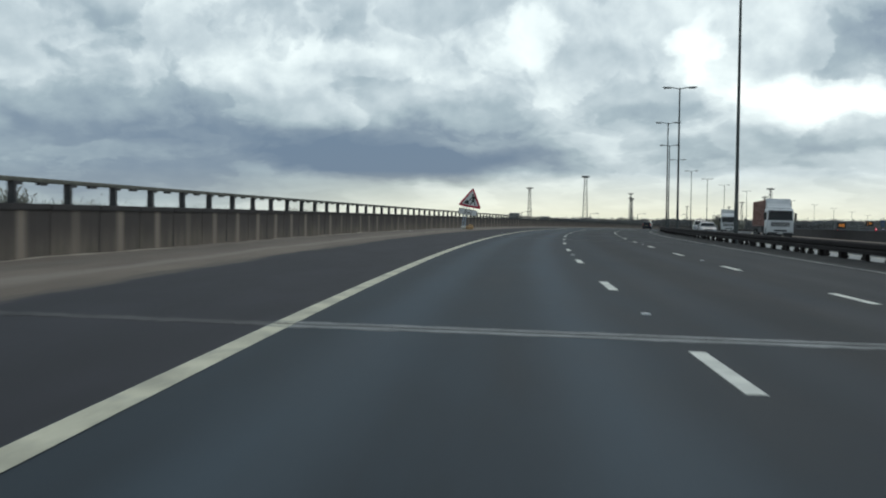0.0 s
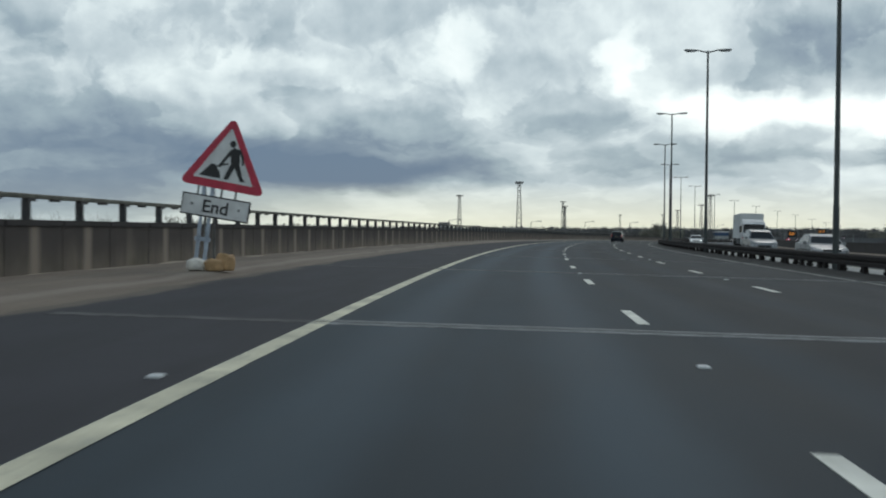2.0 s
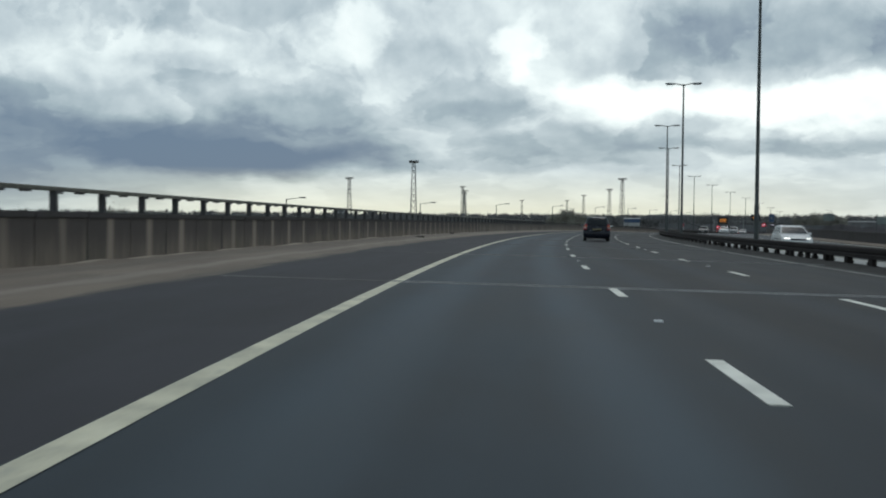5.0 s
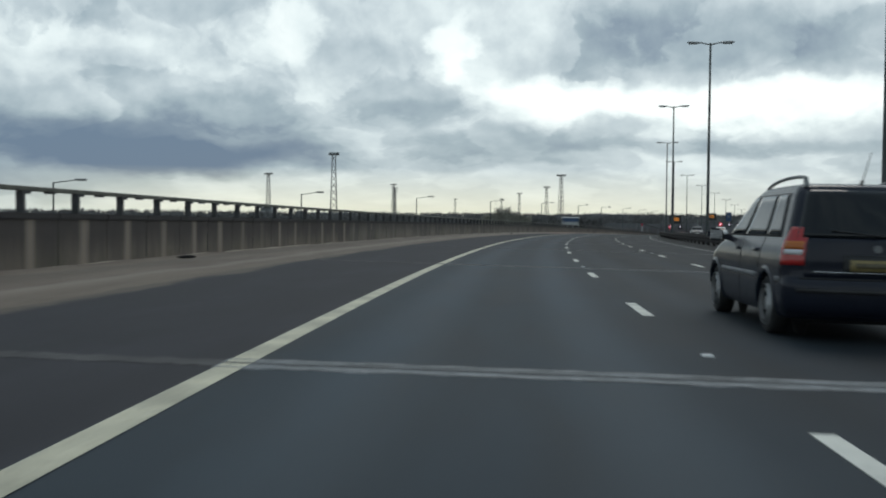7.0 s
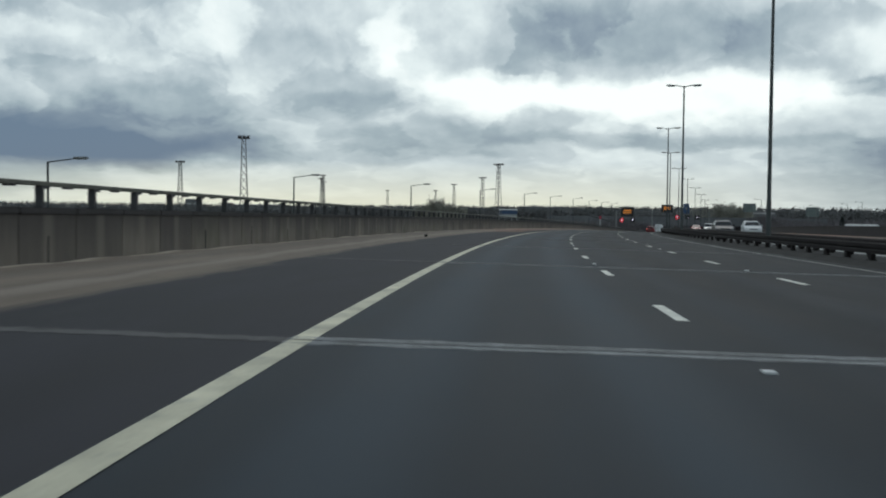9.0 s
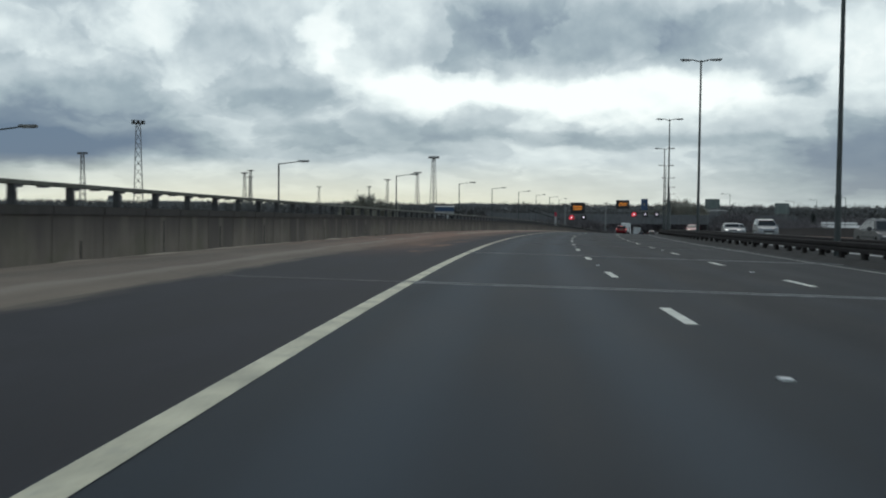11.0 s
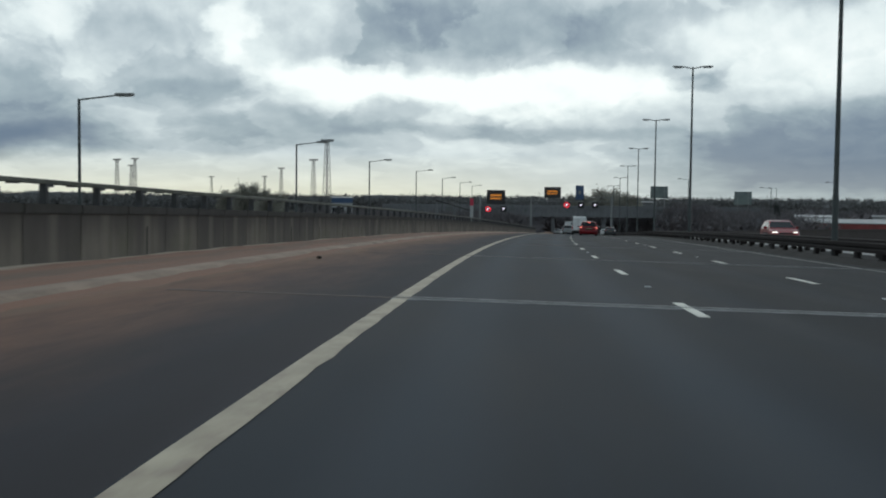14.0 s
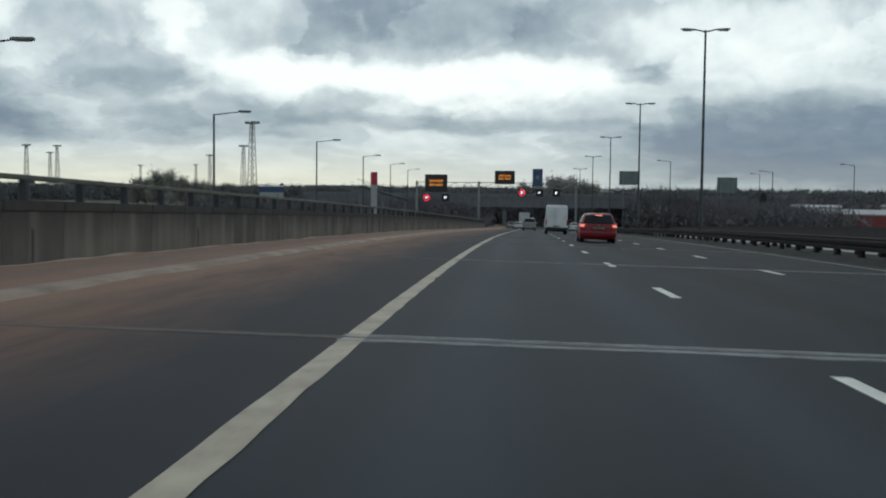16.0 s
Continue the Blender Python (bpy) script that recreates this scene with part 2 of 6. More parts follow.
def road_material(name, base, paths=(), sand=None, rough=0.73, patch=0.22, newer=()):
    """Asphalt on the road's own coordinates: u metres to the right of the edge line, v metres along.
    paths: offsets of polished wheel tracks; sand: (first metre along, colour) of sand washed over the shoulder."""
    m = bpy.data.materials.new(name)
    m.use_nodes = True
    nt = m.node_tree
    p = nt.nodes["Principled BSDF"]
    uv = nt.nodes.new("ShaderNodeUVMap")
    sp = nt.nodes.new("ShaderNodeSeparateXYZ")
    nt.links.new(uv.outputs[0], sp.inputs[0])
    u, v = sp.outputs[0], sp.outputs[1]
    mp = nt.nodes.new("ShaderNodeMapping")
    mp.inputs["Scale"].default_value = (1.0, 0.16, 1.0)
    nt.links.new(uv.outputs[0], mp.inputs["Vector"])
    streak = node_noise(nt, mp.outputs[0], 1.3, 5)
    blotch = node_noise(nt, uv.outputs[0], 0.35, 5)
    grit = node_noise(nt, uv.outputs[0], 55.0, 3, 0.7)
    col = node_mix(nt, smooth(nt, streak, 0.3, 0.7), tuple(c * (1 - patch) for c in base), tuple(c * (1 + patch) for c in base))
    col = node_mix(nt, node_math(nt, "MULTIPLY", smooth(nt, blotch, 0.42, 0.72), 0.35), col, tuple(c * 0.72 for c in base))
    for w in paths:
        d = node_math(nt, "ABSOLUTE", node_math(nt, "SUBTRACT", u, w))
        k = node_math(nt, "MULTIPLY", smooth(nt, d, 0.62, 0.05 if w < 7.5 or w > 12 else -0.6), node_math(nt, "ADD", node_math(nt, "MULTIPLY", streak, 0.5), 0.22))
        col = node_mix(nt, k, col, tuple(min(1, c * 2.3) for c in base))
    col = node_mix(nt, node_math(nt, "MULTIPLY", smooth(nt, grit, 0.55, 0.8), 0.35), col, tuple(min(1, c * 2.2) for c in base))
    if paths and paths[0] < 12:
        # dimming towards the right of the view, put into the colour of these lanes
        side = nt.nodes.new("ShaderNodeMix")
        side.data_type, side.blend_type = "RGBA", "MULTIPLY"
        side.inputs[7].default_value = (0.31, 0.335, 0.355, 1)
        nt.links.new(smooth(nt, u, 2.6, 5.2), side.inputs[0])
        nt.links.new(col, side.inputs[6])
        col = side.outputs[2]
    for start, factor in newer:
        # darker, newer surfacing further along
        dk = nt.nodes.new("ShaderNodeMix")
        dk.data_type, dk.blend_type = "RGBA", "MULTIPLY"
        dk.inputs[7].default_value = (factor, factor, factor * 1.02, 1)
        nt.links.new(smooth(nt, v, start, start + 40.0), dk.inputs[0])
        nt.links.new(col, dk.inputs[6])
        col = dk.outputs[2]
    if sand:
        drift = node_math(nt, "ADD", u, node_math(nt, "MULTIPLY", node_math(nt, "SUBTRACT", node_noise(nt, mp.outputs[0], 1.6, 6, 0.65), 0.5), 1.3))
        col = node_mix(nt, node_math(nt, "MULTIPLY", smooth(nt, drift, -3.15, -3.5), 0.7), col, (0.175, 0.142, 0.110))
        first, tint, edge = sand
        wob = node_math(nt, "MULTIPLY", node_math(nt, "SUBTRACT", node_noise(nt, mp.outputs[0], 0.55, 6, 0.65), 0.5), 3.0)
        across = smooth(nt, node_math(nt, "ADD", u, wob), edge + 1.3, edge - 1.5)
        along = smooth(nt, v, first, first + 20.0)
        breakup = smooth(nt, node_noise(nt, mp.outputs[0], 2.4, 6, 0.7), 0.36, 0.64)
        k = node_math(nt, "MULTIPLY", node_math(nt, "MULTIPLY", across, along), node_math(nt, "ADD", node_math(nt, "MULTIPLY", breakup, 0.34), 0.54), clamp=True)
        col = node_mix(nt, k, col, tint)
        # loose pale sand where the drifts begin
        heap = node_math(nt, "MULTIPLY", smooth(nt, node_noise(nt, mp.outputs[0], 1.1, 5, 0.6), 0.50, 0.68), node_math(nt, "MULTIPLY", smooth(nt, v, first + 4.0, first + 9.0), smooth(nt, v, first + 40.0, first + 22.0)))
        heap = node_math(nt, "MULTIPLY", heap, smooth(nt, node_math(nt, "ABSOLUTE", node_math(nt, "ADD", u, 2.0)), 1.1, 0.4))
        col = node_mix(nt, node_math(nt, "MULTIPLY", heap, 0.6), col, (0.29, 0.155, 0.092))
    nt.links.new(col, p.inputs["Base Color"])
    nt.links.new(node_math(nt, "ADD", node_math(nt, "MULTIPLY", streak, 0.2), rough - 0.1), p.inputs["Roughness"])
    b = nt.nodes.new("ShaderNodeBump")
    p.inputs["Specular IOR Level"].default_value = 0.17
    b.inputs["Strength"].default_value, b.inputs["Distance"].default_value = 0.2, 0.01
    nt.links.new(grit, b.inputs["Height"])
    nt.links.new(b.outputs[0], p.inputs["Normal"])
    return m


def verge_material():
    """Dusty pale concrete verge, drifted with sand; rust-red sand further along."""
    m = bpy.data.materials.new("dusty_verge")
    m.use_nodes = True
    nt = m.node_tree
    p = nt.nodes["Principled BSDF"]
    p.inputs["Roughness"].default_value = 0.95
    uv = nt.nodes.new("ShaderNodeUVMap")
    sp = nt.nodes.new("ShaderNodeSeparateXYZ")
    nt.links.new(uv.outputs[0], sp.inputs[0])
    mp = nt.nodes.new("ShaderNodeMapping")
    mp.inputs["Scale"].default_value = (1.0, 0.12, 1.0)
    nt.links.new(uv.outputs[0], mp.inputs["Vector"])
    a = node_noise(nt, mp.outputs[0], 1.1, 6, 0.65)
    bl = node_noise(nt, uv.outputs[0], 0.5, 6, 0.65)
    g = node_noise(nt, uv.outputs[0], 30.0, 4, 0.7)
    col = node_mix(nt, smooth(nt, a, 0.3, 0.7), (0.160, 0.120, 0.093), (0.230, 0.182, 0.139))
    col = node_mix(nt, node_math(nt, "MULTIPLY", smooth(nt, bl, 0.5, 0.75), 0.6), col, (0.14, 0.112, 0.086))
    red = node_math(nt, "MULTIPLY", smooth(nt, sp.outputs[1], 332.0, 368.0), node_math(nt, "ADD", node_math(nt, "MULTIPLY", smooth(nt, a, 0.25, 0.6), 0.65), 0.25), clamp=True)
    col = node_mix(nt, red, col, (0.272, 0.138, 0.092))
    foot = node_math(nt, "MULTIPLY", smooth(nt, node_math(nt, "ADD", sp.outputs[0], node_math(nt, "MULTIPLY", node_math(nt, "SUBTRACT", bl, 0.5), 1.4)), -6.45, -6.95), 0.8)
    col = node_mix(nt, foot, col, (0.50, 0.435, 0.350))
    lip = smooth(nt, node_math(nt, "ABSOLUTE", node_math(nt, "ADD", sp.outputs[0], node_math(nt, "ADD", node_math(nt, "MULTIPLY", a, 0.9), 3.75))), 0.30, 0.03)
    bare = node_math(nt, "SUBTRACT", 0.5, node_math(nt, "MULTIPLY", smooth(nt, sp.outputs[1], 345.0, 380.0), 0.22))
    col = node_mix(nt, node_math(nt, "MULTIPLY", lip, bare), col, (0.33, 0.285, 0.235))
    trod = smooth(nt, node_math(nt, "ABSOLUTE", node_math(nt, "ADD", sp.outputs[0], node_math(nt, "ADD", node_math(nt, "MULTIPLY", bl, 1.2), 4.9))), 0.55, 0.1)
    col = node_mix(nt, node_math(nt, "MULTIPLY", trod, 0.4), col, (0.125, 0.104, 0.082))
    col = node_mix(nt, node_math(nt, "MULTIPLY", g, 0.25), col, (0.09, 0.08, 0.07))
    nt.links.new(col, p.inputs["Base Color"])
    b = nt.nodes.new("ShaderNodeBump")
    b.inputs["Strength"].default_value, b.inputs["Distance"].default_value = 0.5, 0.03
    nt.links.new(g, b.inputs["Height"])
    nt.links.new(b.outputs[0], p.inputs["Normal"])
    return m


def stained_concrete(name, base, dark, streaks=1.0, grime=None, runs=0.0, sooty=0.0):
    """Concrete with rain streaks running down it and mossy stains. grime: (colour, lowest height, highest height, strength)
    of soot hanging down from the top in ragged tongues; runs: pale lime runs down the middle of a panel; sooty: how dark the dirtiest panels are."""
    m = bpy.data.materials.new(name)
    m.use_nodes = True
    nt = m.node_tree
    p = nt.nodes["Principled BSDF"]
    p.inputs["Roughness"].default_value = 0.92
    p.inputs["Specular IOR Level"].default_value = 0.3
    t = nt.nodes.new("ShaderNodeTexCoord")
    geo = nt.nodes.new("ShaderNodeNewGeometry")
    info = nt.nodes.new("ShaderNodeObjectInfo")
    mp = nt.nodes.new("ShaderNodeMapping")
    mp.inputs["Scale"].default_value = (1.0, 1.0, 0.12)
    nt.links.new(geo.outputs["Position"], mp.inputs["Vector"])
    run = node_noise(nt, mp.outputs[0], 2.6, 6, 0.62)
    tongue = node_noise(nt, mp.outputs[0], 0.9, 6, 0.62)
    blot = node_noise(nt, geo.outputs["Position"], 0.8, 6, 0.62)
    g = node_noise(nt, geo.outputs["Position"], 38.0, 4, 0.7)
    tintv = node_math(nt, "ADD", node_math(nt, "MULTIPLY", info.outputs["Random"], 0.28), node_math(nt, "MULTIPLY", smooth(nt, run, 0.32, 0.68), 0.75 * streaks), clamp=True)
    col = node_mix(nt, tintv, dark, base)
    col = node_mix(nt, node_math(nt, "MULTIPLY", smooth(nt, blot, 0.45, 0.7), 0.6), col, (dark[0] * 0.8, dark[1] * 0.9, dark[2] * 0.7))
    sp = nt.nodes.new("ShaderNodeSeparateXYZ")
    nt.links.new(t.outputs["Object"], sp.inputs[0])
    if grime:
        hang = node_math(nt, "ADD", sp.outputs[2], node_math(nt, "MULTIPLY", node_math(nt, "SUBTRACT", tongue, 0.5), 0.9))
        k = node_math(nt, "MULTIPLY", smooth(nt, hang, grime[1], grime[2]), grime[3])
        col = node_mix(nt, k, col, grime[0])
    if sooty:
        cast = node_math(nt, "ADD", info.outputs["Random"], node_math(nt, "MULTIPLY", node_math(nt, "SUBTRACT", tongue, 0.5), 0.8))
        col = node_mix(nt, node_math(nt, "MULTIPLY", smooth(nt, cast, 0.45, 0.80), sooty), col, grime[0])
    if runs:
        near = smooth(nt, node_math(nt, "ABSOLUTE", node_math(nt, "ADD", sp.outputs[1], node_math(nt, "MULTIPLY", node_math(nt, "SUBTRACT", run, 0.5), 0.35))), 0.30, 0.05)
        k = node_math(nt, "MULTIPLY", near, node_math(nt, "MULTIPLY", smooth(nt, node_math(nt, "ADD", info.outputs["Random"], tongue), 0.35, 1.05), runs))
        col = node_mix(nt, k, col, tuple(c * 1.7 for c in base))
    col = node_mix(nt, node_math(nt, "MULTIPLY", g, 0.2), col, tuple(c * 1.5 for c in base))
    nt.links.new(col, p.inputs["Base Color"])
    b = nt.nodes.new("ShaderNodeBump")
    b.inputs["Strength"].default_value, b.inputs["Distance"].default_value = 0.3, 0.01
    nt.links.new(g, b.inputs["Height"])
    nt.links.new(b.outputs[0], p.inputs["Normal"])
    return m


WHEELS = (1.0, 2.75, 4.55, 6.3, 8.1, 9.85)
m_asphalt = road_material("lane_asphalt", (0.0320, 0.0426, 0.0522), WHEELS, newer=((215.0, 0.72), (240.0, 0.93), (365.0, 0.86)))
m_shoulder = road_material("shoulder_asphalt", (0.0395, 0.0385, 0.0440), sand=(333.0, (0.205, 0.114, 0.078), -1.95), rough=0.80, newer=((205.0, 0.80),))
m_far_asphalt = road_material("opposite_asphalt", (0.047, 0.052, 0.057), (17.0, 18.8, 20.7, 22.5))
m_verge = verge_material()
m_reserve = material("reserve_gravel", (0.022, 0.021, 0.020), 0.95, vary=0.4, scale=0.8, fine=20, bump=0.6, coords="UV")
m_paint_w = material("road_paint", (0.68, 0.67, 0.60), 0.65, vary=0.22, scale=2.2, fine=30, bump=0.1)
m_paint_edge = material("edge_paint", (0.56, 0.52, 0.385), 0.65, vary=0.28, scale=1.4, fine=26, bump=0.1, coords="UV")
et = m_paint_edge.node_tree
ep = et.nodes["Principled BSDF"]
euv = et.nodes.new("ShaderNodeUVMap")
esp = et.nodes.new("ShaderNodeSeparateXYZ")
et.links.new(euv.outputs[0], esp.inputs[0])
emp = et.nodes.new("ShaderNodeMapping")
emp.inputs["Scale"].default_value = (3.0, 1.8, 1.0)
et.links.new(euv.outputs[0], emp.inputs["Vector"])
scuff = node_noise(et, emp.outputs[0], 1.6, 6, 0.65)
worn = node_math(et, "MULTIPLY", smooth(et, scuff, 0.52, 0.74), 0.55)
dusty = node_math(et, "MULTIPLY", smooth(et, esp.outputs[1], 335.0, 360.0), node_math(et, "ADD", node_math(et, "MULTIPLY", scuff, 0.8), 0.16))
ecol = node_mix(et, worn, ep.inputs["Base Color"].links[0].from_socket, (0.25, 0.245, 0.22))
et.links.new(node_mix(et, dusty, ecol, (0.23, 0.165, 0.12)), ep.inputs["Base Color"])
m_paint_dull = material("worn_edge_paint", (0.26, 0.26, 0.24), 0.75, vary=0.35, scale=1.0, fine=20, bump=0.1, coords="UV")
m_joint = material("joint_concrete", (0.232, 0.245, 0.255), 0.8, vary=0.5, scale=2.8, fine=12, bump=0.5, second=(0.085, 0.088, 0.091))
m_joint_pale = material("pale_joint_concrete", (0.300, 0.305, 0.300), 0.85, vary=0.4, scale=2.2, fine=16, bump=0.4, second=(0.150, 0.152, 0.150))
m_joint_dark = material("dirty_joint", (0.060, 0.057, 0.057), 0.85, vary=0.45, scale=2.0, fine=25, bump=0.3)
m_joint_sandy = material("sanded_joint", (0.120, 0.093, 0.080), 0.9, vary=0.5, scale=1.6, fine=20, bump=0.3, second=(0.075, 0.060, 0.053))
m_joint_steel = material("joint_steel", (0.27, 0.27, 0.265), 0.8, metal=0.0, vary=0.3, scale=5, fine=40)
m_seal = material("rubber_seal", (0.14, 0.142, 0.14), 0.8, vary=0.3)
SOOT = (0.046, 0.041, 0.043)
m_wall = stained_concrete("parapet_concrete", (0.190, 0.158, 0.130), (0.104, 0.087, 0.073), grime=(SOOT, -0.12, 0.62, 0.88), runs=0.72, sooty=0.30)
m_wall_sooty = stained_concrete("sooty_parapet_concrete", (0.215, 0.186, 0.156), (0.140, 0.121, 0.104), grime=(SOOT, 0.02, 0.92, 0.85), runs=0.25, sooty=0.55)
m_cope = stained_concrete("coping_concrete", (0.060, 0.054, 0.054), (0.046, 0.042, 0.042))
m_cope_dark = stained_concrete("grimy_coping", (0.078, 0.070, 0.066), (0.054, 0.049, 0.047))
# dark colour standing in for the shade inside upright wall recesses
m_recess_shade = stained_concrete("recess_shade", (0.060, 0.056, 0.048), (0.040, 0.038, 0.034))
m_retain = stained_concrete("retaining_concrete", (0.22, 0.20, 0.17), (0.12, 0.11, 0.10))
# concrete tinted bluish, with distance haze put into the colour
m_bridge = stained_concrete("bridge_concrete", (0.185, 0.190, 0.200), (0.125, 0.128, 0.138))
m_rail = material("rail_steel", (0.105, 0.105, 0.084), 0.6, metal=0.2, vary=0.3, scale=3, fine=40)
m_post = material("post_steel", (0.048, 0.048, 0.050), 0.7, metal=0.1, vary=0.3)
m_barrier = material("barrier_steel", (0.030, 0.025, 0.024), 0.85, metal=0.0, vary=0.45, scale=1.5, fine=30, second=(0.020, 0.017, 0.017), spec=0.15)
m_pole = material("lamp_column_paint", (0.052, 0.062, 0.063), 0.55, metal=0.1, vary=0.25, scale=2)
m_head = material("lantern_grey", (0.20, 0.205, 0.205), 0.5, vary=0.2)
m_lens = material("lantern_lens", (0.30, 0.31, 0.31), 0.25, vary=0.1)
m_mast = material("mast_galvanised", (0.14, 0.144, 0.146), 0.6, metal=0.3, vary=0.25, scale=1)
m_black = material("black_plastic", (0.018, 0.018, 0.019), 0.55, vary=0.25)
m_tyre = material("tyre_rubber", (0.016, 0.016, 0.016), 0.85, vary=0.25, scale=8)
m_rim = material("alloy", (0.42, 0.42, 0.42), 0.4, metal=0.35, vary=0.15)
m_cavity = material("dark_underbody", (0.010, 0.010, 0.010), 0.9, vary=0.2)
m_chrome = material("bright_trim", (0.45, 0.46, 0.47), 0.25, metal=0.9, vary=0.1)
m_plate = material("yellow_plate", (0.24, 0.19, 0.08), 0.5, vary=0.15, scale=6)
m_wplate = material("white_plate", (0.6, 0.6, 0.58), 0.5, vary=0.1)
m_red_lens = material("red_lens", (0.36, 0.020, 0.018), 0.2, vary=0.15, coat=0.5)
m_clear_lens = material("clear_lens", (0.55, 0.56, 0.57), 0.15, vary=0.1, coat=0.5)
m_amber = material("amber_lens", (0.42, 0.12, 0.02), 0.25, vary=0.1)
m_brake_lit = material("lit_brake_lamp", (0.5, 0.05, 0.04), 0.3, vary=0.05, emit=(1.0, 0.22, 0.16, 1.2))
m_beam_lit = material("lit_headlamp", (0.8, 0.8, 0.8), 0.3, vary=0.05, emit=(1.0, 0.97, 0.9, 2.0))
m_sign_red = material("sign_red", (0.45, 0.026, 0.060), 0.45, vary=0.15, scale=5)
m_sign_white = material("sign_white", (0.62, 0.63, 0.63), 0.5, vary=0.12, scale=4)
m_sign_black = material("sign_black", (0.018, 0.018, 0.02), 0.5, vary=0.1)
m_sign_back = material("sign_back_grey", (0.150, 0.185, 0.180), 0.6, vary=0.15, scale=0.6)
m_blue = material("sign_blue", (0.035, 0.075, 0.155), 0.5, vary=0.15)
m_galv = material("galvanised", (0.24, 0.25, 0.25), 0.5, metal=0.5, vary=0.2)
m_led = material("amber_led", (0.6, 0.2, 0.02), 0.4, vary=0.05, emit=(1.0, 0.36, 0.04, 0.5))
m_red_led = material("red_led", (0.6, 0.03, 0.03), 0.4, vary=0.05, emit=(1.0, 0.03, 0.06, 1.4))
m_white_led = material("white_led", (0.7, 0.65, 0.75), 0.4, vary=0.05, emit=(0.95, 0.85, 1.0, 1.3))
m_bag_w = material("white_sack", (0.66, 0.63, 0.58), 0.8, vary=0.2, scale=6, bump=0.4)
m_bag_o = material("orange_sack", (0.40, 0.255, 0.13), 0.8, vary=0.25, scale=6, bump=0.4)
m_bluepost = material("blue_grey_frame", (0.36, 0.42, 0.50), 0.5, vary=0.2)
m_grass = material("rough_grass", (0.070, 0.072, 0.040), 0.95, vary=0.4, scale=0.03, fine=0.6, bump=0.3, second=(0.060, 0.048, 0.034))
# twig colour lifted to purple-grey, with the haze painted in
m_twig = material("hazed_winter_twigs", (0.150, 0.132, 0.134), 0.95, vary=0.4, scale=0.12, fine=1.0, bump=0, second=(0.106, 0.102, 0.110))
m_twig_grey = material("grey_winter_crowns", (0.30, 0.29, 0.25), 0.95, vary=0.35, scale=0.1, fine=1.0, bump=0)
m_ever = material("evergreen", (0.085, 0.098, 0.092), 0.95, vary=0.4, scale=0.2, fine=2.0, bump=0)
# aerial haze put into the colour of the far woods
m_haze_wood = material("hazy_far_woods", (0.135, 0.135, 0.135), 0.95, vary=0.25, scale=0.03, fine=0.4, bump=0)
m_pale_sheen = material("painted_road_sheen", (0.31, 0.307, 0.295), 0.85, vary=0.25, scale=0.6, fine=12, coords="UV")
m_kerb = material("dusty_kerb", (0.27, 0.200, 0.152), 0.9, vary=0.3, scale=0.8, fine=14, coords="UV")
m_bark = material("bark", (0.06, 0.052, 0.045), 0.95, vary=0.3, scale=3)
m_white_wall = material("pale_cladding", (0.36, 0.37, 0.37), 0.6, vary=0.15, scale=0.4, fine=8)
m_red_wall = material("red_fascia", (0.22, 0.040, 0.038), 0.6, vary=0.2, scale=0.4, fine=8)
m_brick = material("brown_brick", (0.13, 0.09, 0.075), 0.9, vary=0.3, scale=0.8, fine=12)
m_roof = material("grey_roof", (0.14, 0.145, 0.15), 0.8, vary=0.25, scale=0.3, fine=6)
m_darkglass = material("dark_glazing", (0.02, 0.022, 0.025), 0.1, vary=0.2, scale=2, bump=0)


def paint(name, c, rough=0.32, metal=0.2, coat=0.05, spec=0.15):
    return material(name, c, rough, metal=metal, vary=0.12, scale=1.2, fine=90, bump=0.02, coat=coat, spec=spec)


m_glass = bpy.data.materials.new("tinted_glass")
m_glass.use_nodes = True
gp = m_glass.node_tree.nodes["Principled BSDF"]
gp.inputs["Base Color"].default_value = (0.008, 0.010, 0.012, 1)
gp.inputs["Roughness"].default_value = 0.06
gp.inputs["Specular IOR Level"].default_value = 0.35


# ---- mesh helpers ----
def mesh_object(name, bm, mat, parent=None, label="", flat=True):
    me = bpy.data.meshes.new(name)
    bm.normal_update()
    bm.to_mesh(me)
    bm.free()
    if mat:
        me.materials.append(mat)
    if not flat:
        for p in me.polygons:
            p.use_smooth = True
    ob = new(name, me)
    if parent:
        ob.parent = parent
    if label:
        ob["label"] = label
    return ob


def part(name, bm, mat, parent, label="", flat=True):
    return mesh_object(name, bm, mat, parent, label, flat)


def shared(name, data, parent, m, label=""):
    """A piece on mesh data that alike pieces share."""
    ob = new(name, data)
    ob.parent = parent
    ob.matrix_basis = m
    if label:
        ob["label"] = label
    return ob


def add_box(bm, x0, x1, y0, y1, z0, z1, bevel=0.0):
    g = bmesh.ops.create_cube(bm, size=1.0)
    bmesh.ops.transform(bm, matrix=Matrix.Translation(((x0 + x1) / 2, (y0 + y1) / 2, (z0 + z1) / 2)) @ Matrix.Diagonal((x1 - x0, y1 - y0, z1 - z0, 1)), verts=g["verts"])
    if bevel:
        bmesh.ops.bevel(bm, geom=list({e for v in g["verts"] for e in v.link_edges}), offset=bevel, segments=2, affect="EDGES")
    return bm


def box(x0, x1, y0, y1, z0, z1, bevel=0.0):
    return add_box(bmesh.new(), x0, x1, y0, y1, z0, z1, bevel)


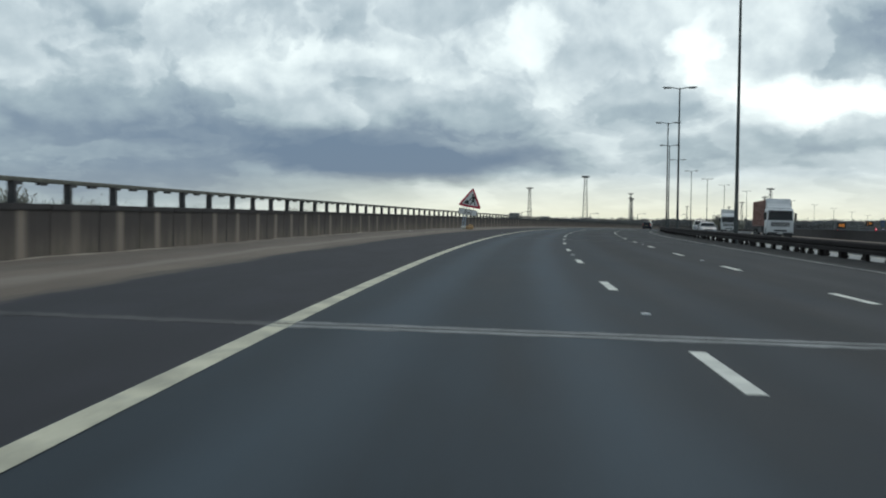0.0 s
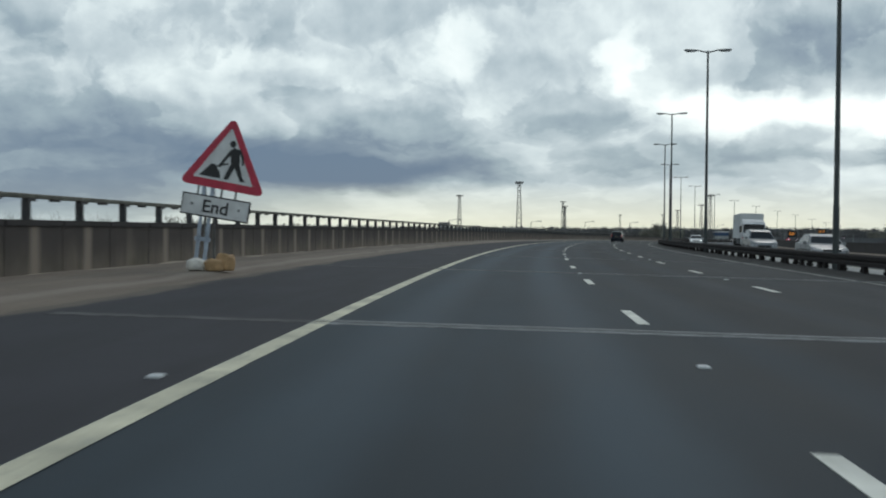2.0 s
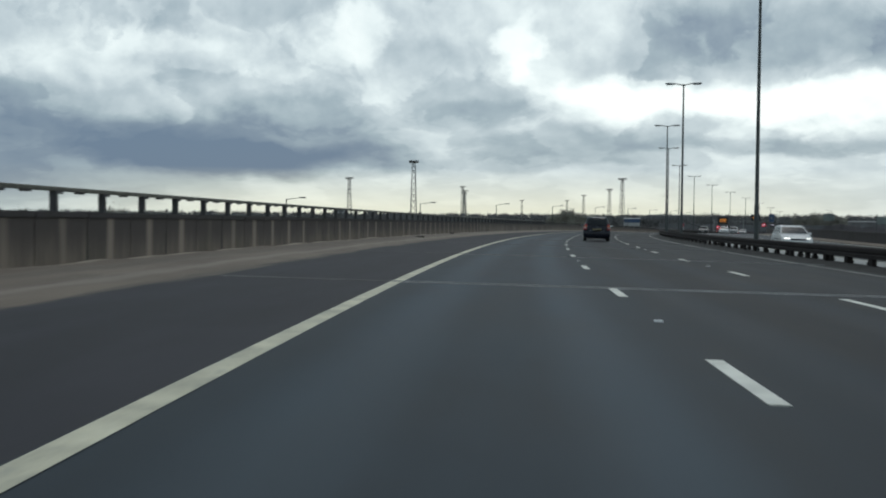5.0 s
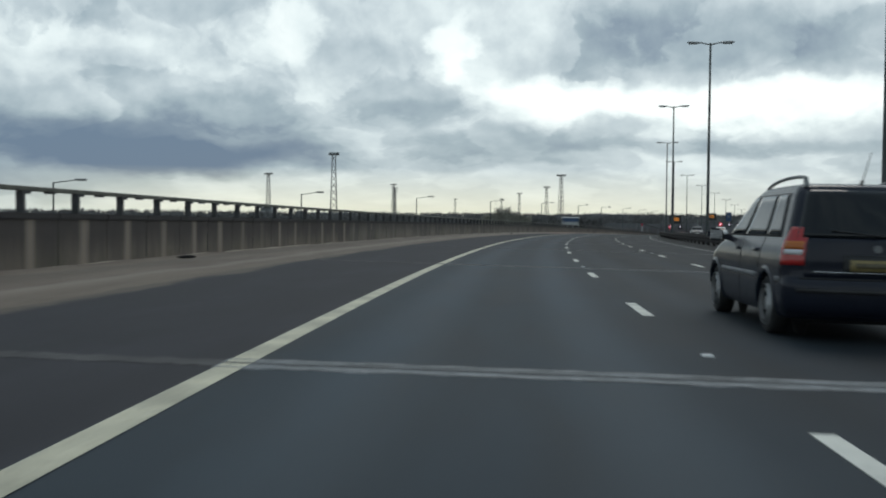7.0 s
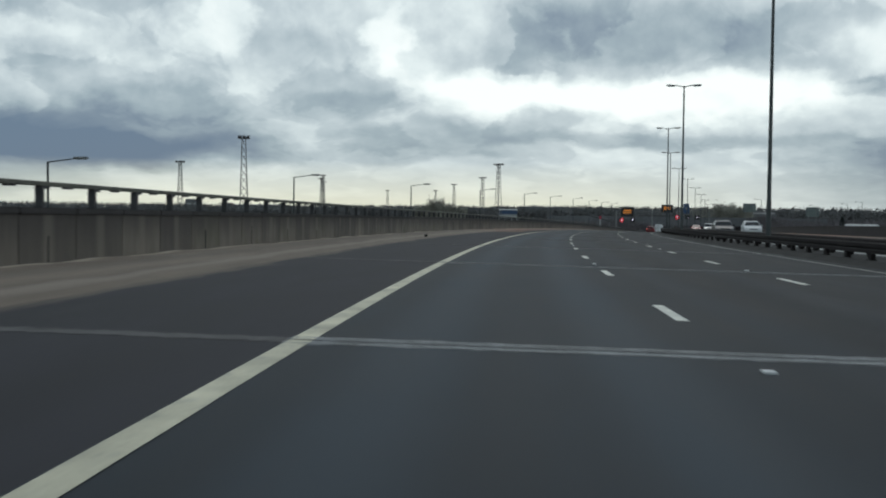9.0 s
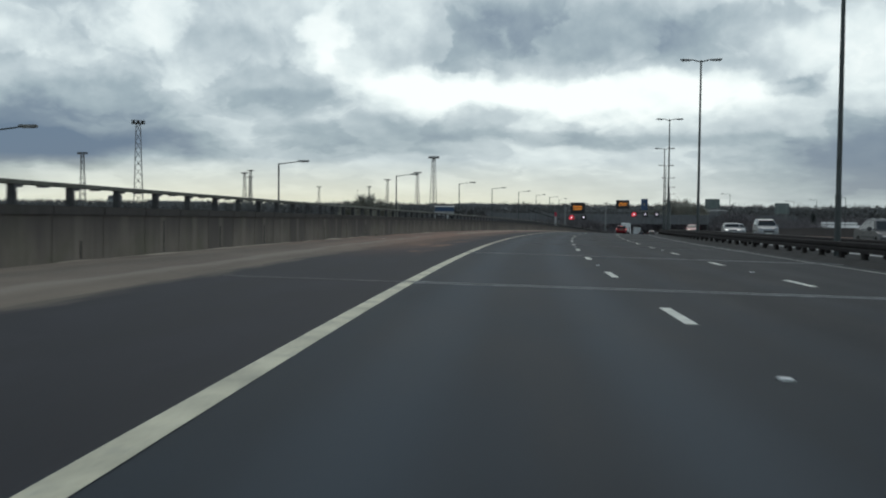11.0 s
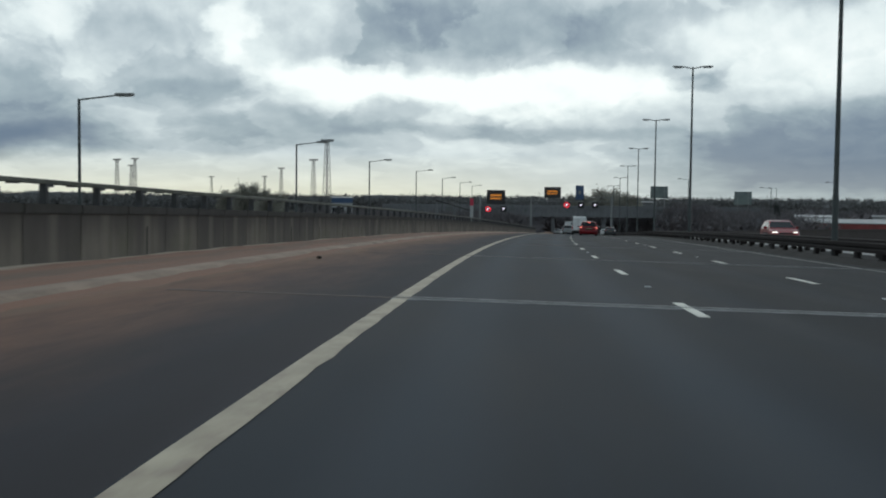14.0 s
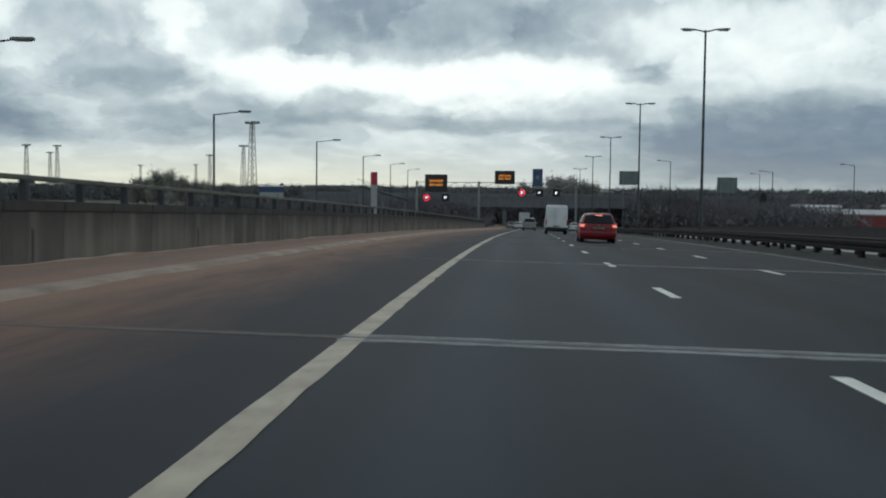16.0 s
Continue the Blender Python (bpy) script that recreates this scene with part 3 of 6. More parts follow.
def add_tube(bm, a, b, r0, r1, n=8):
    a, b = Vector(a), Vector(b)
    q = (b - a).to_track_quat("Z", "Y").to_matrix()
    ends = []
    for c, r in ((a, r0), (b, r1)):
        ends.append([bm.verts.new(c + q @ Vector((r * math.cos(2 * math.pi * i / n), r * math.sin(2 * math.pi * i / n), 0))) for i in range(n)])
    for i in range(n):
        bm.faces.new((ends[0][i], ends[0][(i + 1) % n], ends[1][(i + 1) % n], ends[1][i]))
    bm.faces.new(ends[0][::-1])
    bm.faces.new(ends[1])
    return bm


def tube(a, b, r0, r1=None, n=8):
    return add_tube(bmesh.new(), a, b, r0, r0 if r1 is None else r1, n)


def prism(outline, layers, taper=None):
    """outline: (y, z) points of a side view; layers: (x, inset) from one side to the other."""
    bm = bmesh.new()
    cy = sum(p[0] for p in outline) / len(outline)
    cz = sum(p[1] for p in outline) / len(outline)
    rings = []
    for x, ins in layers:
        ring = []
        for y, z in outline:
            d = math.hypot(y - cy, z - cz) or 1
            yy, zz = y - (y - cy) / d * ins, z - (z - cz) / d * ins
            ring.append(bm.verts.new((x * (taper(y, z) if taper else 1), yy, zz)))
        rings.append(ring)
    n = len(outline)
    for a, b in zip(rings, rings[1:]):
        for i in range(n):
            bm.faces.new((a[i], a[(i + 1) % n], b[(i + 1) % n], b[i]))
    caps = [bm.faces.new(rings[0][::-1]), bm.faces.new(rings[-1])]
    bmesh.ops.triangulate(bm, faces=caps)
    bmesh.ops.recalc_face_normals(bm, faces=bm.faces)
    return bm


def thing(name, m, label, category, group="", kind=""):
    ob = new(name)
    ob.empty_display_size = 0.3
    ob.matrix_basis = m
    return tagged(ob, label, category, group, kind)


# ---- the road's line ----
KNOT = [-50.0 + 115.0 * i for i in range(11)]
KAPPA = [-1.545, -1.158, -1.144, -1.169, -1.029, -0.028, 0.239, 0.144, 0.0, 0.0, 0.0]
SLOPE = [0.700, -0.169, -0.760, -1.079, -1.816, -3.305, -3.446, -1.300, -0.100, 0.0, 0.0]
FALL = 0.01905
ALONG = np.arange(-45.0, 1101.0, 1.0)
_k, _g = np.interp(ALONG, KNOT, KAPPA) * 1e-3, np.interp(ALONG, KNOT, SLOPE) * 1e-2


def run_sum(a):
    c = np.concatenate([[0], np.cumsum((a[1:] + a[:-1]) / 2)])
    return c - np.interp(0, ALONG, c)


HEAD = run_sum(_k)
CX, CY, CZ = run_sum(-np.sin(HEAD)), run_sum(np.cos(HEAD)), run_sum(_g)
GROUND = -14.2


def rise(s, off):
    """Further along, the opposite carriageway comes up a little higher, and level."""
    k = min(1.0, max(0.0, (s - 190.0) / 110.0))
    k = k * k * (3 - 2 * k)
    up = FALL * max(0.0, off - 12.8) + 0.12 * min(1.0, max(0.0, (off - 12.6) / 1.3))
    return k * up - (1 - k) * 0.10 * min(1.0, max(0.0, off - 11.2))


def P(s, off, h=0.0):
    a = float(np.interp(s, ALONG, HEAD))
    return Vector((float(np.interp(s, ALONG, CX)) + off * math.cos(a), float(np.interp(s, ALONG, CY)) + off * math.sin(a), float(np.interp(s, ALONG, CZ)) - FALL * off + rise(s, off) + h))


def M(s, off, h=0.0, turn=0.0, lie=False):
    """Pose at a place on the road: x to the right, y ahead. lie: follows the road's fall and slope."""
    a, o = float(np.interp(s, ALONG, HEAD)), P(s, off, h)
    m = Matrix.Translation(o) @ Matrix.Rotation(a, 4, "Z")
    if lie:
        fall = FALL if off < 12 else FALL * min(1.0, max(0.0, (300.0 - s) / 110.0))
        g = float(np.interp(s, ALONG, _g))
        m = m @ Matrix.Rotation(math.atan(g), 4, "X") @ Matrix.Rotation(math.atan(fall), 4, "Y")
    return m @ Matrix.Rotation(radians(turn), 4, "Z")


def strip(name, s0, s1, across, mat, step=3.0, label="", category="", kind="structure", parent=None):
    """A sheet along the road: across is a list of (offset, height)."""
    n = int(math.ceil((s1 - s0) / step))
    vs, uvs, fs = [], [], []
    for i in range(n + 1):
        s = s0 + (s1 - s0) * i / n
        for off, h in across:
            vs.append(P(s, off, h))
            uvs.append((off, s))
    w = len(across)
    for i in range(n):
        for j in range(w - 1):
            fs.append((i * w + j, i * w + j + 1, (i + 1) * w + j + 1, (i + 1) * w + j))
    me = bpy.data.meshes.new(name)
    me.from_pydata(vs, [], fs)
    layer = me.uv_layers.new(name="UVMap")
    for lp in me.loops:
        layer.data[lp.index].uv = uvs[lp.vertex_index]
    me.materials.append(mat)
    ob = new(name, me)
    if parent:
        ob.parent = parent
    return tagged(ob, label, category, "", kind)


S0, S1 = -40.0, 1000.0

# ---- ground, carriageways ----
bm = bmesh.new()
rings = [0, 60, 150, 300, 600, 1100, 2000, 3300, 4700]
prev = None
for r in rings:
    ring = [bm.verts.new((100, 400, GROUND))] if r == 0 else [bm.verts.new((100 + r * math.cos(a * math.pi / 24), 400 + r * math.sin(a * math.pi / 24), GROUND)) for a in range(48)]
    if prev:
        for a in range(48):
            if len(prev) == 1:
                bm.faces.new((prev[0], ring[a], ring[(a + 1) % 48]))
            else:
                bm.faces.new((prev[a], ring[a], ring[(a + 1) % 48], prev[(a + 1) % 48]))
    prev = ring
tagged(mesh_object("ground", bm, m_grass), "rough brown and green winter grassland below the road", "ground", "", "structure")

KERB = -3.45
WALL = -7.1
LANE2, LANE3, REDGE = 3.65, 7.18, 10.75
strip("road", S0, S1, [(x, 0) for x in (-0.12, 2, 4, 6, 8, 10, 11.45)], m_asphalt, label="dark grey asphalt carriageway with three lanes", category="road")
strip("hard_shoulder", S0, S1, [(-4.0, 0), (-2, 0), (-0.12, 0)], m_shoulder, label="darker asphalt hard shoulder dusted with sand", category="road")
vs, uvs, fs = [], [], []
VERGE = [(WALL - 0.02, -0.02), (-6.6, 0.025), (-6.0, 0.05), (-5.3, 0.06), (-4.6, 0.06), (-4.2, 0.058), (-3.98, 0.035), (-3.74, 0.016), (-3.56, 0.005), (-3.48, -0.008)]
nv, vw = 1400, len(VERGE)
for i in range(nv + 1):
    s = S0 + 700.0 * i / nv
    wander = 0.22 * noise.noise(Vector((s * 0.35, 3.0, 0))) + 0.16 * noise.noise(Vector((s * 1.1, 8.0, 0)))
    for j, (off, h) in enumerate(VERGE):
        k = max(0.0, (off + 5.3) / 2.0) if off > -5.3 else 0.0
        bump = 0.035 * noise.noise(Vector((off * 1.3, s * 0.5, 1.0))) + (0.05 * max(0.0, noise.noise(Vector((1.0, s * 0.45, 5.0)))) if j < 2 else 0.0)
        vs.append(P(s, off + wander * k, h + (bump if j < vw - 3 else 0.0)))
        uvs.append((off + wander * k, s))
for i in range(nv):
    for j in range(vw - 1):
        fs.append((i * vw + j, i * vw + j + 1, (i + 1) * vw + j + 1, (i + 1) * vw + j))
me = bpy.data.meshes.new("verge")
me.from_pydata(vs, [], fs)
layer = me.uv_layers.new(name="UVMap")
for lp in me.loops:
    layer.data[lp.index].uv = uvs[lp.vertex_index]
me.materials.append(m_verge)
me.shade_smooth()
tagged(new("verge", me), "uneven raised verge of pale concrete covered in sand and dust", "verge", "", "structure")
strip("verge", S0 + 700.0, S1, [(WALL - 0.02, 0.10), (-5.0, 0.075), (-3.9, 0.03), (KERB, 0.002)], m_verge, label="distant raised verge covered in sand", category="verge")
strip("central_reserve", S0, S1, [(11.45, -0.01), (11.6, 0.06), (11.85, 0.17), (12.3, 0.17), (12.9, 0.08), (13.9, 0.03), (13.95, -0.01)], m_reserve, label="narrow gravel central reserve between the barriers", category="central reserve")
strip("opposite_road", S0, S1, [(13.95, 0), (18, 0), (22, 0), (26.6, 0)], m_far_asphalt, label="worn grey asphalt of the opposite carriageway", category="road")
# pale strip added to give the opposite road's bright sheen under the beams
strip("drain_channel", S0, 640.0, [(14.0, 0.012), (14.75, 0.006), (15.6, 0.012)], m_pale_sheen, label="pale strip added on the opposite road for its bright sheen", category="drain channel")
strip("kerb", 378.0, 640.0, [(-4.42, 0.05), (-4.32, 0.078), (-4.02, 0.078), (-3.88, 0.02)], m_kerb, label="dusty pale concrete kerb between drifts of sand", category="kerb")
strip("opposite_verge", S0, S1, [(26.6, -0.01), (26.62, 0.07), (29.0, 0.09)], m_verge, label="narrow dusty verge beside the opposite carriageway", category="verge")
for nm, off, side in (("retaining_wall_left", WALL - 0.40, -1), ("retaining_wall_right", 29.4, 1)):
    n = 130
    vs, fs = [], []
    for i in range(n + 1):
        s = S0 + (S1 - S0) * i / n
        top, out = P(s, off, 0.02), P(s, off + side * 0.3, 0.02)
        vs += [top, out, Vector((out.x, out.y, GROUND - 0.1)), Vector((top.x, top.y, GROUND - 0.1))]
    for i in range(n):
        for j in range(4):
            fs.append((4 * i + j, 4 * i + (j + 1) % 4, 4 * i + 4 + (j + 1) % 4, 4 * i + 4 + j))
    me = bpy.data.meshes.new(nm)
    me.from_pydata(vs, [], fs)
    me.materials.append(m_retain)
    tagged(new(nm, me), "weathered concrete side of the raised road", "retaining wall", "", "structure")

# ---- markings ----
vs, uvs, fs = [], [], []
for i in range(2081):
    q = S0 + 0.5 * i
    rag = 0.004 + 0.022 * min(1.0, max(0.0, (q - 330.0) / 12.0))
    left, right = -0.10 + 0.5 * rag * noise.noise(Vector((q * 0.9, 0, 2.0))), 0.10 + rag * noise.noise(Vector((q * 1.3, 4.0, 0))) + 0.5 * rag * noise.noise(Vector((q * 3.1, 9.0, 0)))
    vs += [P(q, left, 0.005), P(q, right, 0.005)]
    uvs += [(left, q), (right, q)]
    if i:
        fs.append((2 * i - 2, 2 * i - 1, 2 * i + 1, 2 * i))
me = bpy.data.meshes.new("edge_line")
me.from_pydata(vs, [], fs)
layer = me.uv_layers.new(name="UVMap")
for lp in me.loops:
    layer.data[lp.index].uv = uvs[lp.vertex_index]
me.materials.append(m_paint_edge)
tagged(new("edge_line", me), "solid off-white edge line of the nearside lane", "road marking", "", "structure")
strip("edge_line", S0, S1, [(REDGE - 0.07, 0.005), (REDGE + 0.07, 0.005)], m_paint_dull, step=2.0, label="worn grey-white line beside the central reserve", category="road marking")
strip("edge_line", S0, S1, [(15.7, 0.006), (15.86, 0.006)], m_paint_edge, step=2.0, label="solid white line of the opposite carriageway", category="road marking")
strip("edge_line", S0, S1, [(25.9, 0.005), (26.06, 0.005)], m_paint_edge, step=2.0, label="solid white outer line of the opposite carriageway", category="road marking")
bm = bmesh.new()
add_box(bm, -0.07, 0.07, 0.0, 2.0, -0.004, 0.006)
dash_mesh = bpy.data.meshes.new("dash")
bm.to_mesh(dash_mesh)
bm.free()
dash_mesh.materials.append(m_paint_w)
bm = bmesh.new()
add_box(bm, -0.05, 0.05, -0.06, 0.06, -0.005, 0.018, 0.006)
stud_mesh = bpy.data.meshes.new("road_stud")
bm.to_mesh(stud_mesh)
bm.free()
stud_mesh.materials.append(m_sign_white)
PHASE = -2.59
for off, ph, label in ((LANE2, 0.0, "broken white line between the nearside lanes"), (LANE3, -0.95, "broken white line beside the outer lane"), (18.6, 3.0, "broken white line on the opposite carriageway"), (22.3, 6.0, "broken white line on the opposite carriageway")):
    line = thing("lane_line", Matrix(), label, "road marking", "lane lines", "structure")
    k = -3
    while PHASE + ph + 9 * k < 640:
        shared("dash", dash_mesh, line, M(PHASE + ph + 9 * k, off, 0.0, lie=True))
        k += 1
    if off < 10:
        k = -1
        while PHASE + 14.2 + 18 * k < 460:
            shared("road_stud", stud_mesh, line, M(PHASE + ph + 14.2 + 18 * k, off, 0.0, lie=True))
            k += 1

edge_stud = thing("road_stud", M(64.1, -0.34, 0.0, lie=True), "single pale reflective stud set beside the edge line", "road stud", "", "structure")
shared("stud_casing", stud_mesh, edge_stud, Matrix())

# ---- expansion joints across the deck ----
JOINTS = [9.3, 52.6, 68.4, 83.9, 99.6, 115.3, 130.2, 145.8, 161.4, 177.0, 193.0, 208.2, 226.8, 245.6, 264.5, 280.0, 295.6, 311.2, 326.8, 342.4, 357.5, 373.0, 388.4, 403.6, 418.9, 434.8, 450.6, 466.3, 482.0, 497.6]
jd = {}
for nm, mat, x0, x1, y0, y1, z1 in (("filler", m_joint, -0.12, 11.44, -0.24, 0.24, 0.004), ("shoulder_filler", m_joint_dark, KERB + 0.35, -0.12, -0.16, 0.16, 0.004), ("steel_edge", m_joint_steel, -0.12, 11.44, -0.022, 0.022, 0.007), ("rubber_strip", m_seal, -0.12, 11.44, -0.02, 0.02, 0.011)):
    me = bpy.data.meshes.new(nm)
    bm = bmesh.new()
    nseg = 72 if nm == "filler" else 36
    rng = random.Random(4)
    cols = []
    for i in range(nseg + 1):
        x = x0 + (x1 - x0) * i / nseg
        j0, j1 = (rng.uniform(-0.05, 0.05), rng.uniform(-0.05, 0.05)) if nm != "steel_edge" and nm != "rubber_strip" else (rng.uniform(-0.008, 0.008), rng.uniform(-0.008, 0.008))
        cols.append([bm.verts.new((x, y0 + j0, -0.01)), bm.verts.new((x, y0 + j0, z1)), bm.verts.new((x, y1 + j1, z1)), bm.verts.new((x, y1 + j1, -0.01))])
    for a, b in zip(cols, cols[1:]):
        for j in range(3):
            bm.faces.new((a[j], b[j], b[j + 1], a[j + 1]))
    bmesh.ops.recalc_face_normals(bm, faces=bm.faces)
    bm.to_mesh(me)
    bm.free()
    me.materials.append(mat)
    jd[nm] = me
jd["pale_filler"] = jd["filler"].copy()
jd["pale_filler"].name = "filler"
jd["pale_filler"].materials[0] = m_joint_pale
jd["sandy_filler"] = jd["shoulder_filler"].copy()
jd["sandy_filler"].name = "shoulder_filler"
jd["sandy_filler"].materials[0] = m_joint_sandy
for s in JOINTS:
    j = thing("expansion_joint", M(s, 0.0, 0.0, lie=True), "pale worn deck joint running across the asphalt lanes", "expansion joint", "deck joints", "structure")
    wide = 1.45 if s == 342.4 else 1.0
    shared("filler", jd["pale_filler" if s < 50 else "filler"], j, Matrix.Diagonal((1, wide, 1, 1)))
    if s != 342.4:
        shared("shoulder_filler", jd["shoulder_filler" if s < 340 else "sandy_filler"], j, Matrix.Diagonal((1, 1.0 if s < 340 else 0.55, 1, 1)))
    shared("steel_edge", jd["steel_edge"], j, Matrix.Translation((0, -0.19, 0)))
    shared("steel_edge", jd["steel_edge"], j, Matrix.Translation((0, 0.19, 0)))
    shared("rubber_strip", jd["rubber_strip"], j, Matrix())

# ---- central barriers ----
def rail_strip(name, s0, s1, off, prof, mat, parent, step=4.0):
    """A closed profile (across, height) swept along the road."""
    n = int((s1 - s0) / step)
    vs, fs, w = [], [], len(prof)
    for i in range(n + 1):
        s = s0 + (s1 - s0) * i / n
        vs += [P(s, off + dx, h) for dx, h in prof]
    for i in range(n):
        for j in range(w):
            fs.append((i * w + j, i * w + (j + 1) % w, (i + 1) * w + (j + 1) % w, (i + 1) * w + j))
    fs += [tuple(range(w - 1, -1, -1)), tuple(range(n * w, n * w + w))]
    me = bpy.data.meshes.new(name)
    me.from_pydata(vs, [], fs)
    me.materials.append(mat)
    ob = new(name, me)
    ob.parent = parent
    return ob


bm = bmesh.new()
add_box(bm, -0.06, 0.06, -0.16, 0.16, -0.05, 0.40, 0.01)
add_box(bm, -0.09, 0.09, -0.20, 0.20, 0.06, 0.14)
bpost_mesh = bpy.data.meshes.new("post")
bm.to_mesh(bpost_mesh)
bm.free()
bpost_mesh.materials.append(m_barrier)
BEAM = [(-0.10, 0.37), (-0.10, 0.46), (-0.06, 0.51), (-0.10, 0.56), (-0.10, 0.66), (-0.07, 0.69), (0.07, 0.69), (0.10, 0.66), (0.10, 0.56), (0.06, 0.51), (0.10, 0.46), (0.10, 0.37)]
for off, sl, drop in ((12.0, 2.4, 0.0), (13.45, 2.4, 0.02)):
    bar = thing("crash_barrier", Matrix(), "dark rusty steel box-beam barrier on short posts", "crash barrier", "central barriers", "structure")
    rail_strip("beam", S0, 800.0, off, [(a, h - drop) for a, h in BEAM], m_barrier, bar)
    k = 0
    while 6 + sl * k < 640:
        shared("post", bpost_mesh, bar, M(6 + sl * k, off, 0.05 - drop))
        k += 1

# ---- nearside parapet with handrail ----
wall = thing("wall_left", Matrix(), "weathered concrete parapet of stained panels with a steel handrail", "parapet", "", "structure")
PAN = 2.31
bm = bmesh.new()
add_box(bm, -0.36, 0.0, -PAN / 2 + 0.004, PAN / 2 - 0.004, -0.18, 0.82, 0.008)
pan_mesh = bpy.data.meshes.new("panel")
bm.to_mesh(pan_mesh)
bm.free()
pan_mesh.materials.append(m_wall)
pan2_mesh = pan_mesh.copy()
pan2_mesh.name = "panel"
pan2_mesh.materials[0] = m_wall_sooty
bm = bmesh.new()
add_box(bm, -0.38, 0.035, -PAN / 2 + 0.006, PAN / 2 - 0.006, 0.81, 0.94, 0.02)
cope_mesh = bpy.data.meshes.new("coping")
bm.to_mesh(cope_mesh)
bm.free()
cope_mesh.materials.append(m_cope)
bm = bmesh.new()
add_box(bm, -0.38, 0.035, -PAN / 2 + 0.006, PAN / 2 - 0.006, 0.80, 0.99, 0.02)
cope2_mesh = bpy.data.meshes.new("coping")
bm.to_mesh(cope2_mesh)
bm.free()
cope2_mesh.materials.append(m_cope_dark)
# flat dark strip in place of a shaded recess in the panel
bm = bmesh.new()
add_box(bm, -0.01, 0.004, -0.05, 0.05, -0.12, 0.46)
recess_mesh = bpy.data.meshes.new("damp_strip")
bm.to_mesh(recess_mesh)
bm.free()
recess_mesh.materials.append(m_recess_shade)
bm = bmesh.new()
add_box(bm, -0.27, -0.13, -0.065, 0.065, 0.92, 1.36, 0.01)
add_box(bm, -0.23, -0.17, -0.03, 0.03, 1.35, 1.41)
add_box(bm, -0.24, -0.14, 0.04, 0.30, 1.30, 1.36, 0.008)
add_box(bm, -0.24, -0.15, 1.00, 1.14, 1.31, 1.36)
add_box(bm, -0.24, -0.15, 1.20, 1.34, 1.31, 1.36)
add_box(bm, -0.29, -0.11, -0.11, 0.11, 0.93, 0.955)
post_mesh = bpy.data.meshes.new("rail_post")
bm.to_mesh(post_mesh)
bm.free()
post_mesh.materials.append(m_post)
recess_rng = random.Random(23)
for k in range(-6, 276):
    s = 133.78 + PAN * (k - 52)
    m = M(s, WALL, 0.09)
    m2 = m @ Matrix.Rotation(math.atan(float(np.interp(s, ALONG, _g))), 4, "X")
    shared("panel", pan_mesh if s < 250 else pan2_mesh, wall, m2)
    shared("coping", cope_mesh if s < 325 else cope2_mesh, wall, m2)
    if k % 2 and recess_rng.random() < 0.72:
        tall = recess_rng.uniform(0.55, 1.55)
        shared("damp_strip", recess_mesh, wall, m2 @ Matrix.Translation((0, PAN / 2 if s < 250 else recess_rng.uniform(-0.1, 0.1), 0)) @ Matrix.Diagonal((1, recess_rng.uniform(0.5, 1.1), tall, 1)))
    shared("rail_post", post_mesh, wall, m @ Matrix.Translation((0, PAN * 0.02, 0)))
RAIL = [(-0.24, 1.515), (-0.255, 1.53), (-0.255, 1.595), (-0.24, 1.61), (-0.16, 1.61), (-0.145, 1.595), (-0.145, 1.53), (-0.16, 1.515)]
rail_strip("handrail", 133.78 - 58 * PAN, 640.0, WALL, [(a, b - 0.075) for a, b in RAIL], m_rail, wall, 2.3)

# opposite parapet
wall2 = thing("wall_right", Matrix(), "dark stained concrete parapet beyond the opposite carriageway", "parapet", "", "structure")
rail_strip("parapet_body", S0, 640.0, 29.0, [(0.0, 0.0), (0.0, 0.85), (-0.04, 0.87), (-0.04, 1.0), (0.38, 1.0), (0.38, 0.0)], m_cope, wall2)

# ---- lighting columns on the central reserve ----
def double_lamp(m):
    t = thing("street_lamp", m, "tall dark steel lighting column with two flat lantern arms", "street lamp", "central lighting columns")
    part("base_plate", box(-0.2, 0.2, -0.2, 0.2, 0.0, 0.04, 0.01), m_pole, t)
    part("lower_column", tube((0, 0, 0.03), (0, 0, 2.2), 0.118, 0.110, 12), m_pole, t)
    part("column", tube((0, 0, 2.2), (0, 0, 13.1), 0.098, 0.062, 10), m_pole, t)
    for sd in (-1, 1):
        arm = part("arm", tube((0, 0, 12.98), (sd * 0.62, 0, 13.12), 0.045, 0.04), m_pole, t)
        bm = bmesh.new()
        prof = [(0.50, 0.04, 0.05), (0.75, 0.12, 0.09), (1.20, 0.15, 0.10), (1.45, 0.12, 0.08), (1.52, 0.05, 0.03)]
        ringsl = []
        for x, hw, hh in prof:
            zc = 13.11 + (x - 0.5) * 0.04
            ringsl.append([bm.verts.new((sd * x, a * hw, zc + b * hh)) for a, b in ((-1, -0.4), (-0.8, 0.5), (0, 0.8), (0.8, 0.5), (1, -0.4), (0, -0.6))])
        for a, b in zip(ringsl, ringsl[1:]):
            for i in range(6):
                bm.faces.new((a[i], a[(i + 1) % 6], b[(i + 1) % 6], b[i]))
        bm.faces.new(ringsl[0])
        bm.faces.new(ringsl[-1])
        bmesh.ops.recalc_face_normals(bm, faces=bm.faces)
        lan = part("lantern", bm, m_head, t)
        part("lens", box(sd * 0.8 if sd > 0 else -1.4, 1.4 if sd > 0 else -0.8, -0.1, 0.1, 13.03, 13.08, 0.01), m_lens, lan)
    return t


